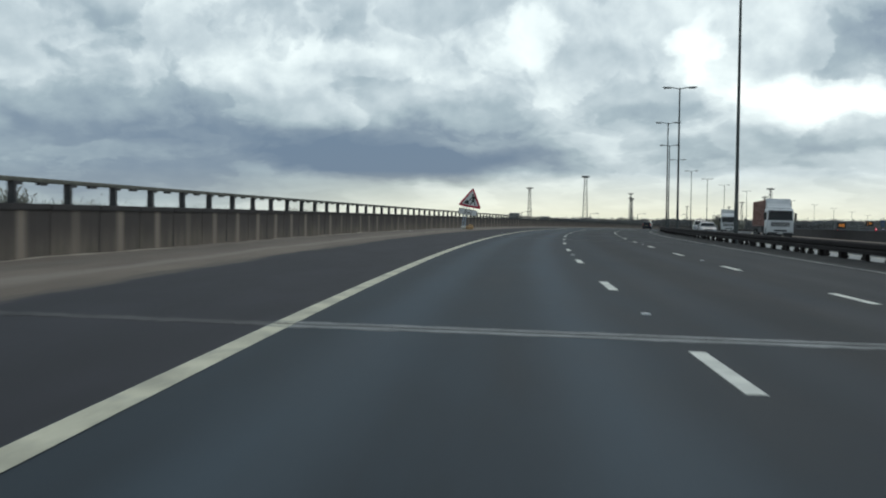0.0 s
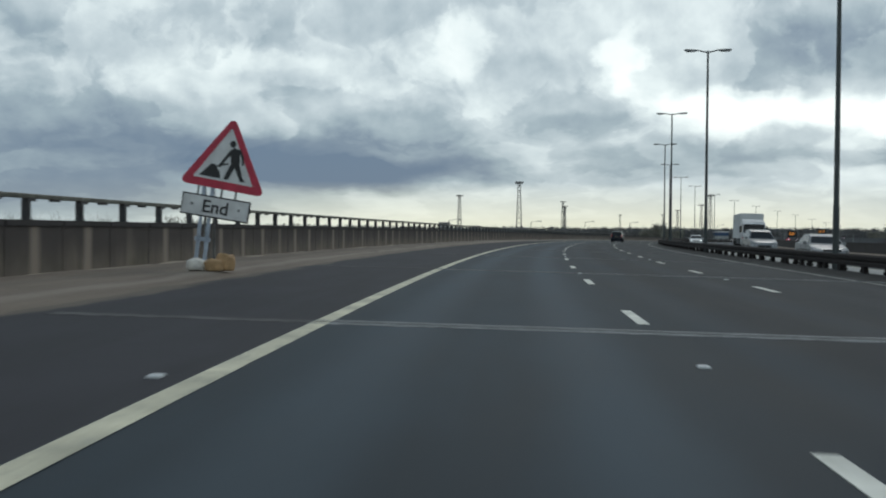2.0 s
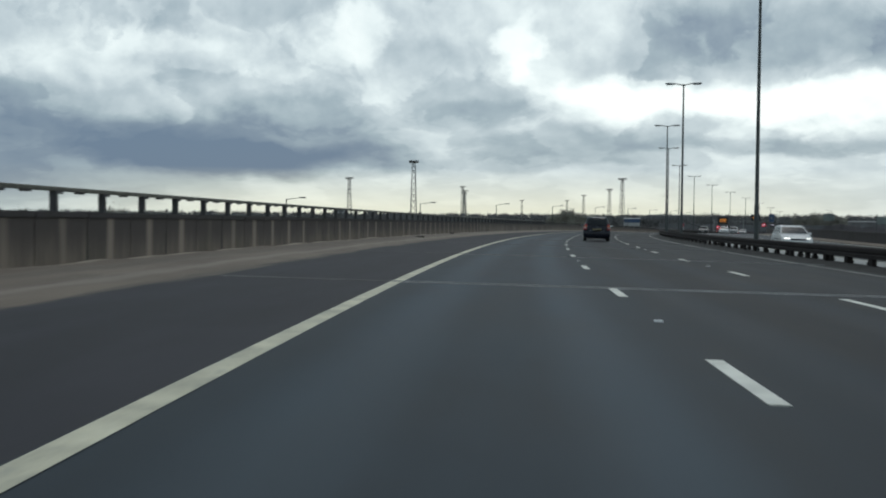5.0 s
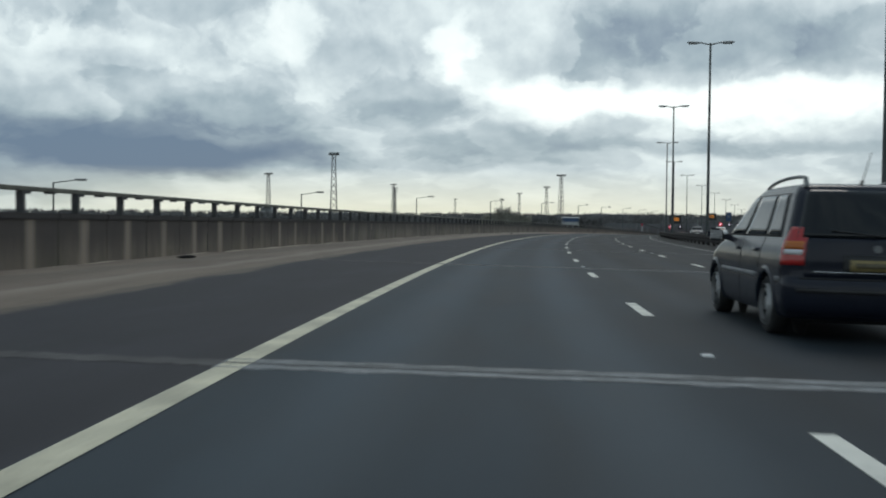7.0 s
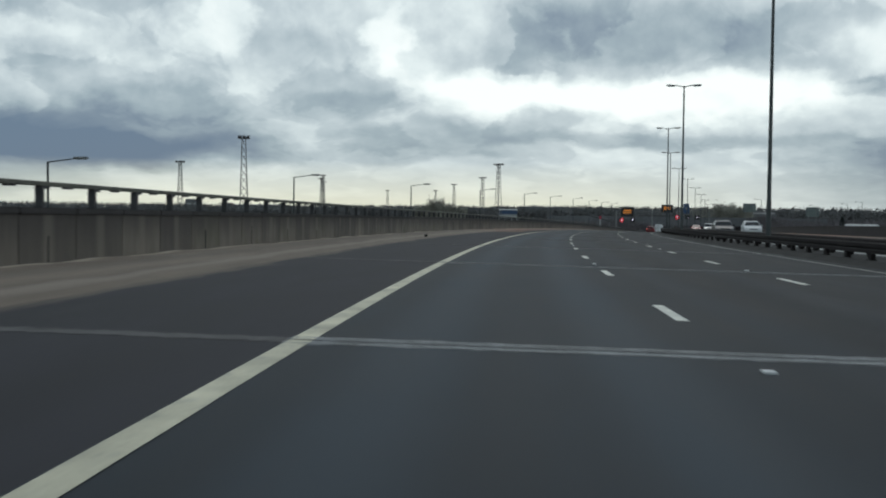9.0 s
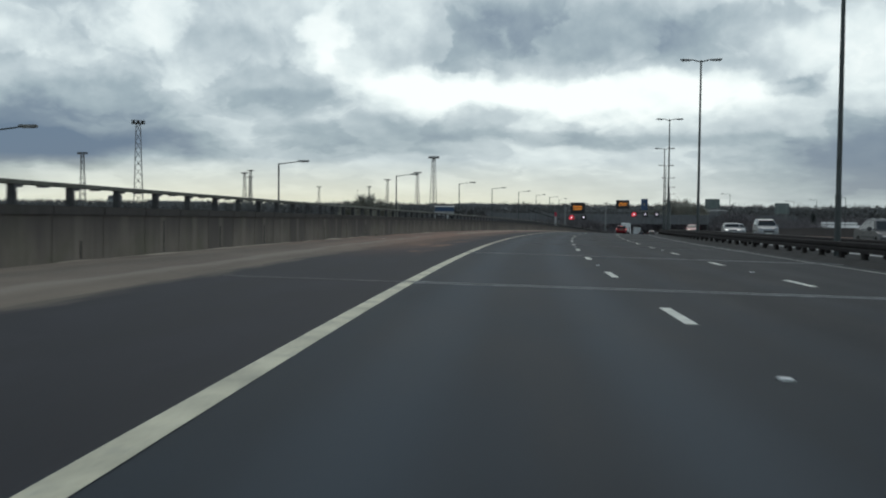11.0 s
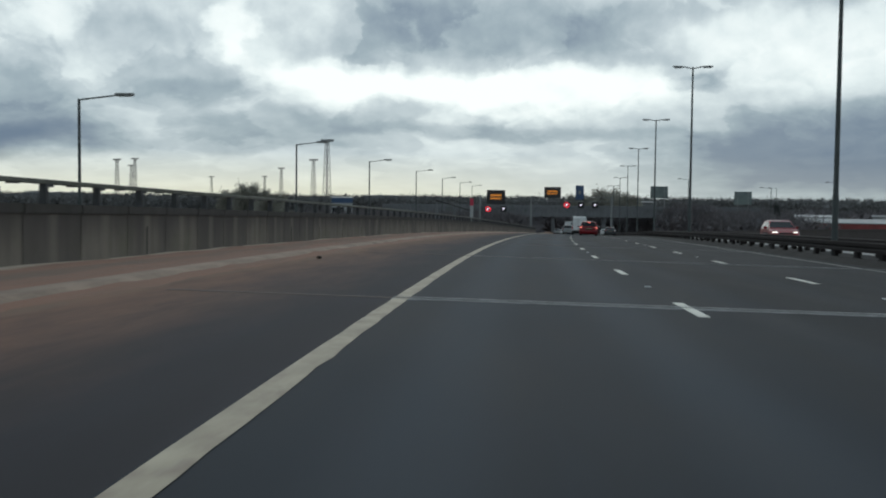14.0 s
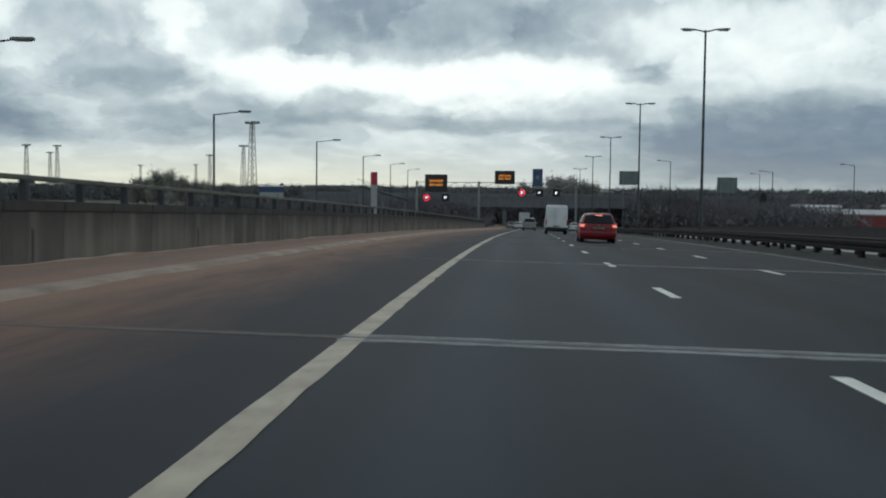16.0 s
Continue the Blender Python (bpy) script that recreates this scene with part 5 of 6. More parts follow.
        for a, c in zip(edge, edge[1:] + edge[:1]):
            b.faces.new((top[a], low[a], low[c], top[c]))
        bmesh.ops.recalc_face_normals(b, faces=b.faces)
        return part(name, b, mat, parent, label, flat=False)

    def flank(sd, lo, hi, z0, z1, lift=0.0):
        """lo and hi: (first y, last y) at the lower and upper edge."""
        def at(u, v):
            z = z0 + (z1 - z0) * v
            ya, yb = lo[0] + (hi[0] - lo[0]) * v, lo[1] + (hi[1] - lo[1]) * v
            y = ya + (yb - ya) * u
            return Vector((sd * (side_x(y, z) + lift), y, z)), Vector((sd, 0, 0.2)).normalized()
        return at

    def rear(x0, x1, z0, z1, top_x=None, lift=0.0):
        xa, xb = top_x or (x0, x1)
        def at(u, v):
            z = z0 + (z1 - z0) * v
            x = (x0 + (xa - x0) * v) * (1 - u) + (x1 + (xb - x1) * v) * u
            return Vector((x, back_y(x, z) - lift, z)), Vector((0.5 * x, -1, 0.2)).normalized()
        return at

    part("underbody", box(-0.66, 0.66, 0.3, 4.0, 0.17, 0.42, 0.04), m_cavity, t)
    for sd in (-1, 1):
        surround = patch("window_surround", flank(sd, (0.46, 3.16), (0.70, 2.52), 1.045, 1.515, -0.001), m_black, body, 24, 8)
        for lo, hi in (((0.52, 1.02), (0.76, 1.10)), ((1.10, 2.02), (1.18, 1.86)), ((2.10, 3.08), (1.93, 2.46))):
            patch("side_window", flank(sd, lo, hi, 1.065, 1.50, 0.005), m_glass, surround, 10, 6)
        trim = patch("side_moulding", flank(sd, (1.26, 3.10), (1.26, 3.10), 0.595, 0.645, 0.006), m_trim, t, 12, 2, label="grey rubbing strip")
        patch("bumper_moulding", flank(sd, (0.30, 0.46), (0.30, 0.46), 0.595, 0.640, 0.006), m_trim, t, 4, 2)
        patch("door_seam", flank(sd, (2.06, 2.072), (2.06, 2.072), 0.32, 1.04, -0.002), m_cavity, body, 1, 10)
        patch("door_seam", flank(sd, (1.20, 1.212), (1.08, 1.092), 0.70, 1.04, -0.002), m_cavity, body, 1, 8)
        for dy in (1.28, 2.16):
            patch("door_handle", flank(sd, (dy, dy + 0.17), (dy, dy + 0.17), 0.875, 0.915, 0.018), paint_m, body, 4, 2, 0.03)
        for q in axles:
            lip = bmesh.new()
            prev = None
            for i in range(25):
                a = radians(-14 + 208 * i / 24)
                row = []
                for r, o in ((R + 0.035, -0.03), (R + 0.04, 0.012), (R + 0.075, 0.016), (R + 0.105, 0.001), (R + 0.105, -0.04)):
                    y, z = q + r * math.cos(a), max(0.225, R + r * math.sin(a))
                    row.append(lip.verts.new((sd * (side_x(y, z) + o), y, z)))
                if prev:
                    for a0, a1, b1, b0 in zip(prev, prev[1:], row[1:], row):
                        lip.faces.new((a0, a1, b1, b0))
                prev = row
            bmesh.ops.recalc_face_normals(lip, faces=lip.faces)
            part("arch_lip", lip, paint_m, body, flat=False)
            well = bmesh.new()
            for i in range(12):
                a0, a1 = radians(180 * i / 12), radians(180 * (i + 1) / 12)
                r = R + 0.05
                c = [(q + r * math.cos(a), R + r * math.sin(a)) for a in (a0, a1)]
                well.faces.new([well.verts.new((sd * x, *c[k])) for x, k in ((0.83, 0), (0.83, 1), (0.50, 1), (0.50, 0))])
            well.faces.new([well.verts.new((sd * 0.50, q + (R + 0.05) * math.cos(radians(30 * i)), R + (R + 0.05) * math.sin(radians(30 * i)))) for i in range(12)])
            part("wheel_well", well, m_cavity, body)
            wheel(t, sd * 0.752, q, R, 0.20, sd, 0.215)
        # lamp cluster on the rear corner
        def cluster(z0, z1, a0=47, a1=86, lift=0.006):
            def at(u, v):
                z = z0 + (z1 - z0) * v
                cut = 1.0 - 0.35 * max(0.0, (z - 1.02) / 0.14)
                a = radians(a0 + (a1 - a0) * u * cut)
                w, yb, yn, cb, cn = dims(z)
                x, y = w * math.sin(a) ** (2 / EXP), yb + cb * (1 - math.cos(a) ** (2 / EXP))
                o = Vector((math.sin(a), -math.cos(a), 0.1))
                return Vector((sd * (x + o.x * lift), y + o.y * lift, z)), Vector((sd * o.x, o.y, o.z))
            return at
        lamp = patch("tail_lamp", cluster(0.765, 1.155) if carrier else cluster(0.80, 1.05, 40, 86), m_red_lens, t, 10, 12, 0.03)
        if not carrier:
            patch("brake_lens", cluster(0.86, 0.99, 46, 76, 0.011), m_brake_lit, lamp, 6, 4, label="glowing brake lamp")
        if carrier:
            patch("reversing_lens", cluster(0.875, 0.925, 49, 76, 0.011), m_clear_lens, lamp, 6, 2)
            patch("indicator_lens", cluster(0.928, 1.010, 49, 78, 0.011), m_amber, lamp, 6, 3)
        mir = bmesh.new()
        add_box(mir, min(sd * 0.90, sd * 1.10), max(sd * 0.90, sd * 1.10), 2.86, 3.02, 0.965, 1.125, 0.045)
        add_box(mir, min(sd * 0.78, sd * 0.93), max(sd * 0.78, sd * 0.93), 2.88, 3.00, 0.98, 1.05, 0.02)
        mir = part("door_mirror", mir, paint_m, t)
        part("mirror_glass", box(min(sd * 0.925, sd * 1.075), max(sd * 0.925, sd * 1.075), 2.852, 2.862, 0.99, 1.10), m_chrome, mir)
        if carrier:
            bm = bmesh.new()
            pts = [(0.50, 1.59), (0.53, 1.655), (0.62, 1.685), (0.85, 1.695), (1.20, 1.695), (1.55, 1.68), (1.85, 1.65), (2.05, 1.605)]
            for a, b in zip(pts, pts[1:]):
                add_tube(bm, (sd * 0.57, *a), (sd * 0.57, *b), 0.020, 0.020, 8)
            add_tube(bm, (sd * 0.57, 0.52, 1.57), (sd * 0.57, 0.56, 1.68), 0.035, 0.025, 8)
            part("roof_rail", bm, m_galv, t)
        patch("headlamp", lambda u, v, sd=sd: (Vector((sd * (0.30 + 0.42 * u), dims(0.62 + 0.16 * v)[2] - 0.04 - 0.22 * u * u, 0.62 + 0.16 * v)), Vector((sd * 0.3, 1, 0.3)).normalized()), m_clear_lens, t, 6, 4, 0.05)
    gate = patch("tailgate", rear(-0.68, 0.68, 0.655, 1.05, (-0.66, 0.66), 0.004), paint_m, t, 24, 10)
    patch("rear_window", rear(-0.735, 0.735, 1.05, 1.545, (-0.585, 0.585), 0.006), m_glass, gate, 24, 10)
    patch("bumper_seam", rear(-0.72, 0.72, 0.628, 0.642, None, 0.003), m_cavity, t, 24, 1)
    patch("bumper_strip", rear(-0.76, 0.76, 0.50, 0.535, None, 0.012), m_black, t, 24, 2)
    patch("tailgate_strip", rear(-0.60, 0.60, 0.700, 0.712, None, 0.012), m_chrome, gate, 16, 1)
    patch("plate_recess", rear(-0.32, 0.32, 0.69, 0.88, None, 0.010), m_black, gate, 8, 3)
    pl = patch("rear_plate", rear(-0.26, 0.26, 0.725, 0.835, None, 0.024), m_plate, gate, 8, 2, 0.012, "yellow number plate with illegible bars")
    patch("plate_bar", rear(-0.21, 0.21, 0.755, 0.805, None, 0.030), m_plate_ink, pl, 8, 1, 0.004)
    part("badge", tube((0, back_y(0, 0.95) - 0.022, 0.95), (0, back_y(0, 0.95), 0.95), 0.04, 0.04, 14), m_trim, gate)
    part("tailgate_wiper", tube((0.02, back_y(0, 1.09) - 0.03, 1.085), (-0.42, back_y(0.42, 1.13) - 0.03, 1.125), 0.010, 0.007, 6), m_black, gate)
    patch("windscreen", lambda u, v: (Vector(((u - 0.5) * 2 * 0.84 * dims(1.03 + 0.5 * v)[0], dims(1.03 + 0.5 * v)[2] - 0.28 * abs(u - 0.5) ** 2, 1.03 + 0.5 * v)), Vector((0, 0.8, 0.6))), m_glass, t, 12, 8)
    patch("front_grille", lambda u, v: (Vector(((u - 0.5) * 0.6, dims(0.62 + 0.1 * v)[2] - 0.02 * abs(u - 0.5), 0.62 + 0.1 * v)), Vector((0, 1, 0.2))), m_black, t, 6, 2, 0.03)
    if not carrier:
        patch("high_brake_lamp", rear(-0.16, 0.16, 1.49, 1.535, None, 0.016), m_brake_lit, gate, 6, 2)
    part("aerial_base", tube((0, 0.60, 1.61), (0, 0.57, 1.655), 0.025, 0.015, 8), m_black, t)
    part("aerial", tube((0, 0.57, 1.65), (0.02, 0.40, 1.94), 0.007, 0.004, 6), m_black, t)
    return t


def van(m, label, group):
    t = thing("van", m, label, "van", group)
    L, W, H = 5.4, 1.95, 2.5
    white = paint("van_white", (0.62, 0.63, 0.63), 0.45, 0.0)
    out = [(0.0, 0.42), (0.0, 2.25), (0.10, 2.45), (0.4, 2.5), (3.6, 2.5), (4.0, 2.38), (4.55, 1.45), (5.2, 1.22), (5.38, 0.95), (5.4, 0.35)]
    out += [(4.75, 0.32)] + [(y, max(0.32, z)) for y, z in arc(4.38, 0.34, 0.41, 8, 0, 180)] + [(3.95, 0.32), (1.45, 0.32)] + [(y, max(0.32, z)) for y, z in arc(1.05, 0.34, 0.41, 8, 0, 180)] + [(0.6, 0.34)]

    def tp(y, z):
        return 1 - 0.10 * max(0.0, z - 1.2) / 1.3
    part("body", prism(out, [(-W / 2, 0.06), (-W / 2 + 0.05, 0.0), (W / 2 - 0.05, 0.0), (W / 2, 0.06)], tp), white, t)
    part("underbody", box(-0.8, 0.8, 0.3, 5.1, 0.22, 0.6), m_cavity, t)
    for sd in (-1, 1):
        part("rear_door", box(min(sd * 0.02, sd * 0.84), max(sd * 0.02, sd * 0.84), -0.03, 0.02, 0.62, 2.28, 0.02), white, t)
        part("tail_lamp", box(min(sd * 0.84, sd * 0.95), max(sd * 0.84, sd * 0.95), -0.03, 0.1, 0.75, 1.25, 0.02), m_red_lens, t)
        part("cab_window", side_panel([(3.3, 1.35), (4.35, 1.35), (3.95, 2.05), (3.3, 2.05)], sd, lambda y, z: W / 2 * tp(y, z)), m_glass, t)
        part("door_mirror", box(min(sd * 0.98, sd * 1.2), max(sd * 0.98, sd * 1.2), 4.1, 4.2, 1.35, 1.7, 0.03), m_black, t)
        for yy in (1.05, 4.38):
            wheel(t, sd * 0.84, yy, 0.34, 0.21, sd)
    part("windscreen", end_panel([(-0.82, 1.5), (0.82, 1.5), (0.75, 2.25), (-0.75, 2.25)], lambda z: float(np.interp(z, [1.45, 2.38], [4.55, 4.0])), 1), m_glass, t)
    part("rear_bumper", box(-0.95, 0.95, -0.08, 0.12, 0.38, 0.58, 0.02), m_black, t)
    part("rear_plate", box(-0.26, 0.26, -0.05, -0.02, 0.64, 0.75), m_plate, t)
    return t


def lorry(m, cab_colour, box_colour, label, group, tall, container=False):
    """Its nose is ahead (y), its tail behind: an articulated lorry 13 m long or so."""
    t = thing("lorry", m, label, "lorry", group)
    body = [(10.2, 0.45), (10.2, 2.8), (10.5, 2.9), (11.85, 2.86), (12.2, 2.62), (12.36, 1.8), (12.4, 0.4)] + [(12.05, 0.38)] + arc(11.6, 0.5, 0.58, 8, -10, 190) + [(10.9, 0.42)]
    cabin = part("cab", prism(body, [(-1.22, 0.08), (-1.14, 0.0), (1.14, 0.0), (1.22, 0.08)]), cab_colour, t)
    part("windscreen", end_panel([(-1.12, 1.74), (1.12, 1.74), (1.06, 2.54), (-1.06, 2.54)], lambda z: float(np.interp(z, [1.8, 2.62], [12.36, 12.2])), 1, 0.02), m_glass, cabin)
    part("sun_visor", box(-1.1, 1.1, 12.15, 12.42, 2.56, 2.66, 0.03), m_black, cabin)
    grille = part("grille", box(-0.85, 0.85, 12.36, 12.43, 1.14, 1.56, 0.02), m_black, cabin)
    for i in range(4):
        part("grille_bar", box(-0.8, 0.8, 12.42, 12.45, 1.17 + 0.10 * i, 1.20 + 0.10 * i, 0.008), cab_colour, grille)
    part("front_bumper", box(-1.22, 1.22, 12.25, 12.5, 0.58, 0.95, 0.05), cab_colour, cabin)
    part("bumper_skirt", box(-1.18, 1.18, 12.22, 12.46, 0.30, 0.60, 0.04), m_black, cabin)
    part("bumper_inlet", box(-0.62, 0.62, 12.44, 12.51, 0.66, 0.86, 0.02), m_black, cabin)
    part("front_plate", box(-0.26, 0.26, 12.45, 12.475, 0.45, 0.56), m_wplate, cabin)
    for sd in (-1, 1):
        part("headlamp", box(min(sd * 0.75, sd * 1.15), max(sd * 0.75, sd * 1.15), 12.44, 12.53, 0.62, 0.84, 0.03), m_clear_lens, cabin)
        part("side_window", box(min(sd * 1.2, sd * 1.235), max(sd * 1.2, sd * 1.235), 11.0, 12.05, 1.80, 2.48, 0.005), m_glass, cabin)
        arm = part("door_mirror", box(min(sd * 1.28, sd * 1.5), max(sd * 1.28, sd * 1.5), 12.2, 12.32, 1.75, 2.45, 0.03), m_black, cabin)
        part("mirror_arm", tube((sd * 1.15, 12.15, 2.50), (sd * 1.4, 12.26, 2.42), 0.025, 0.025, 6), m_black, arm)
        for yy in (11.6, 8.9):
            wheel(t, sd * 1.05, yy, 0.5, 0.3, sd, 0.3, True)
        for yy in (1.5, 2.8, 4.1):
            wheel(t, sd * 1.05, yy, 0.5, 0.34, sd, 0.3, True)
    wing = [(10.1, 2.85), (10.15, tall + 0.1), (10.35, tall + 0.15), (10.9, tall - 0.35), (11.5, 2.95), (11.5, 2.85)] if container else [(10.2, 2.85), (10.25, 3.25), (10.6, 3.2), (11.3, 3.02), (11.7, 2.92), (11.7, 2.85)]
    part("wind_deflector", prism(wing, [(-1.15, 0.12), (-1.05, 0.0), (1.05, 0.0), (1.15, 0.12)]), cab_colour, t)
    trailer = part("trailer_box", box(-1.25, 1.25, 0.0, 9.6, 1.15, tall, 0.03), box_colour, t)
    for sd in (-1, 1):
        for i in range(24 if container else 6):
            n = 24 if container else 6
            y = 0.3 + (9.0 / n) * i
            part("rib", box(min(sd * 1.245, sd * 1.28), max(sd * 1.245, sd * 1.28), y, y + (0.18 if container else 0.04), 1.25, tall - 0.1, 0.006), box_colour, trailer)
        part("side_skirt", box(min(sd * 1.15, sd * 1.2), max(sd * 1.15, sd * 1.2), 4.9, 8.2, 0.5, 1.05, 0.01), m_post, t)
    part("chassis", box(-0.45, 0.45, 0.3, 11.5, 0.75, 1.12, 0.02), m_cavity, t)
    return t


c_mpv = paint("near_black_paint", (0.0120, 0.0145, 0.0235), 0.26, 0.0, 0.15, 0.22)
m_trim = material("grey_rubbing_strip", (0.16, 0.165, 0.17), 0.5, vary=0.15)
m_plate_ink = material("faded_plate_ink", (0.10, 0.085, 0.05), 0.6, vary=0.3, scale=30)
c_red = paint("red_paint", (0.23, 0.012, 0.018), 0.30, 0.0, 0.2, 0.3)
c_silver = paint("silver_paint", (0.24, 0.25, 0.26), 0.35, 0.5)
c_white = paint("white_paint", (0.58, 0.59, 0.59), 0.4, 0.0)
c_grey = paint("dark_grey_paint", (0.06, 0.063, 0.068), 0.35, 0.3)
c_blue = paint("dark_blue_paint", (0.02, 0.028, 0.05), 0.35, 0.3)
c_cab = paint("white_cab_paint", (0.55, 0.56, 0.57), 0.45, 0.0)
c_box = material("white_box_panels", (0.55, 0.565, 0.57), 0.55, vary=0.1, scale=0.8, fine=10)
c_cont = material("rust_red_container", (0.235, 0.125, 0.10), 0.75, vary=0.3, scale=0.9, fine=14)

AHEAD, FACING = "traffic ahead", "oncoming traffic"
rounded_car(M(211.0, 5.52, 0.0, lie=True) @ Matrix.Diagonal((1, 1, 0.975, 1)), c_mpv, "black people carrier with roof rails and dark rear glass", AHEAD)
rounded_car(M(491.8, 5.27, 0.0, lie=True) @ Matrix.Diagonal((1.03, 0.91, 0.885, 1)), c_red, "red hatchback with its brake lamps lit in the middle lane", AHEAD, False)
van(M(529.0, 4.15, 0.0, lie=True), "white high-roofed panel van with closed rear doors", AHEAD)
car("suv", M(577.0, 1.7, 0.0, lie=True), c_silver, "silver off-road estate car in the nearside lane", AHEAD)
car("saloon", M(556.0, 8.9, 0.0, lie=True), c_grey, "dark grey saloon car in the outer lane", AHEAD)
car("hatch", M(604.0, 4.9, 0.0, lie=True), c_blue, "dark blue hatchback queueing behind other cars", AHEAD)
car("saloon", M(604.0, 9.0, 0.0, lie=True), c_white, "white saloon car in the far queue", AHEAD)
lorry(M(690.0, 1.3, 0.0, lie=True), c_cab, c_box, "white box lorry at the head of the far queue", AHEAD, 3.8)
car("hatch", M(655.0, -0.3, 0.0, lie=True), c_white, "white hatchback in the far queue", AHEAD)
car("saloon", M(668.0, -2.0, 0.0, lie=True), c_silver, "silver saloon car in the far queue", AHEAD)

lorry(M(101.0 + 12.5, 22.7, 0.0, 180, lie=True), c_cab, c_cont, "white lorry hauling a rust-red shipping container", FACING, 3.7, True)
lorry(M(171.5 + 12.5, 21.9, 0.0, 180, lie=True), c_cab, c_box, "white articulated box lorry with a roof deflector", FACING, 3.9)
car("saloon", M(109.0 + 4, 16.6, 0.0, 180, lie=True), c_silver, "silver saloon car beside the central barrier", FACING)
car("suv", M(128.0 + 4, 16.8, 0.0, 180, lie=True), c_silver, "pale silver estate car with roof bars", FACING)
car("hatch", M(205.0 + 4, 17.0, 0.0, 180, lie=True), c_white, "white hatchback with dipped headlamps on", FACING, lit="beam")
car("suv", M(404.0 + 4.4, 20.4, 0.0, 180, lie=True), c_silver, "silver off-road car with a dark windscreen", FACING)
car("saloon", M(424.0, 19.0, 0.0, 180, lie=True), c_silver, "silver saloon car with dipped headlamps on", FACING, lit="beam")
car("hatch", M(454.0 + 4, 16.6, 0.0, 180, lie=True), c_red, "red and white hatchback with dipped headlamps on", FACING, lit="beam")
car("hatch", M(366.0, 20.6, 0.0, 180, lie=True), c_white, "white hatchback in the middle oncoming lane", FACING)
car("saloon", M(358.0, 17.0, 0.0, 180, lie=True), c_grey, "dark grey saloon car in the lane beside the reserve", FACING)
car("saloon", M(434.0, 20.5, 0.0, 180, lie=True), c_silver, "silver saloon car far along the oncoming lane", FACING)

# ---- roadworks sign ----
sign = thing("roadworks_sign", M(78.2, -4.33, 0.10, 4) @ Matrix.Rotation(radians(6.5), 4, "Y"), "leaning red-bordered triangular roadworks sign over a white plate reading End", "road sign")


def rounded_tri(w, h, r, z0):
    pts = []
    for cx, cz, a0 in ((-w / 2 + r, z0 + r, 150), (w / 2 - r, z0 + r, 270), (0, z0 + h - 2 * r, 30)):
        for i in range(5):
            a = radians(a0 + 120 * i / 4)
            pts.append((cx + r * math.cos(a), cz + r * math.sin(a)))
    return pts


def face_plate(pts, y0, y1):
    bm = bmesh.new()
    a, b = [bm.verts.new((x, y0, z)) for x, z in pts], [bm.verts.new((x, y1, z)) for x, z in pts]
    n = len(pts)
    fs = [bm.faces.new(a), bm.faces.new(b[::-1])]
    for i in range(n):
        bm.faces.new((a[i], b[i], b[(i + 1) % n], a[(i + 1) % n]))
    bmesh.ops.triangulate(bm, faces=fs)
    bmesh.ops.recalc_face_normals(bm, faces=bm.faces)
    return bm


tri = part("triangle_plate", face_plate(rounded_tri(1.72, 1.56, 0.09, 1.62), 0.0, 0.03), m_sign_red, sign, "red reflective border")
tri.matrix_basis = Matrix.Translation((0.05, 0, 2.25)) @ Matrix.Rotation(radians(4.0), 4, "Y") @ Matrix.Translation((0, 0, -2.19))
part("white_face", face_plate(rounded_tri(1.26, 1.14, 0.02, 1.79), -0.006, 0.0), m_sign_white, tri)
part("heap_symbol", face_plate([(-0.52, 1.84), (-0.06, 1.84), (-0.10, 1.98), (-0.22, 2.12), (-0.30, 2.12), (-0.42, 1.95)], -0.012, -0.006), m_sign_black, tri)
for pts in ([(0.00, 1.84), (0.10, 1.84), (0.24, 2.22), (0.12, 2.24)], [(0.36, 1.84), (0.47, 1.86), (0.40, 1.92), (0.27, 2.24), (0.15, 2.20)], [(0.10, 2.20), (0.29, 2.22), (0.25, 2.50), (0.12, 2.53), (0.04, 2.46)],
            [(-0.15, 2.10), (-0.11, 2.06), (0.09, 2.40), (0.03, 2.44)], [(0.22, 2.48), (0.30, 2.36), (0.34, 2.18), (0.38, 2.20), (0.34, 2.40), (0.25, 2.53)], [(-0.24, 2.08), (-0.22, 2.05), (0.06, 2.16), (0.05, 2.19)],
            [(0.08 + 0.07 * math.cos(k * math.pi / 5), 2.60 + 0.075 * math.sin(k * math.pi / 5)) for k in range(10)]):
    part("symbol_bar", face_plate(pts, -0.012, -0.006), m_sign_black, tri)
plate = part("lower_plate", box(-0.80, 0.66, 0.0, 0.03, 1.06, 1.52, 0.008), m_sign_black, sign, "white plate with a black border")
plate.matrix_basis = Matrix.Translation((-0.17, 0, 1.3)) @ Matrix.Rotation(radians(2.5), 4, "Y") @ Matrix.Translation((0.17, 0, -1.3))
part("plate_face", box(-0.77, 0.63, -0.006, 0.002, 1.09, 1.49), m_sign_white, plate)
tx = bpy.data.curves.new("lettering", "FONT")
tx.body, tx.size, tx.align_x, tx.extrude = "End", 0.38, "CENTER", 0.003
tx.materials.append(m_sign_black)
tx.offset = 0.006
lt = new("lettering", tx)
lt.parent = plate
lt.matrix_basis = pose(-0.07, -0.010, 1.16, 90)
for x in (-0.57, 0.43):
    part("fixing_clip", box(x - 0.03, x + 0.03, -0.012, -0.004, 1.27, 1.33, 0.004), m_galv, plate)
for x in (-0.40, -0.22):
    part("frame_leg", box(x, x + 0.07, 0.03, 0.08, 0.0, 2.3), m_bluepost, sign)
part("frame_brace", box(-0.44, -0.11, 0.03, 0.07, 0.55, 0.63), m_bluepost, sign)
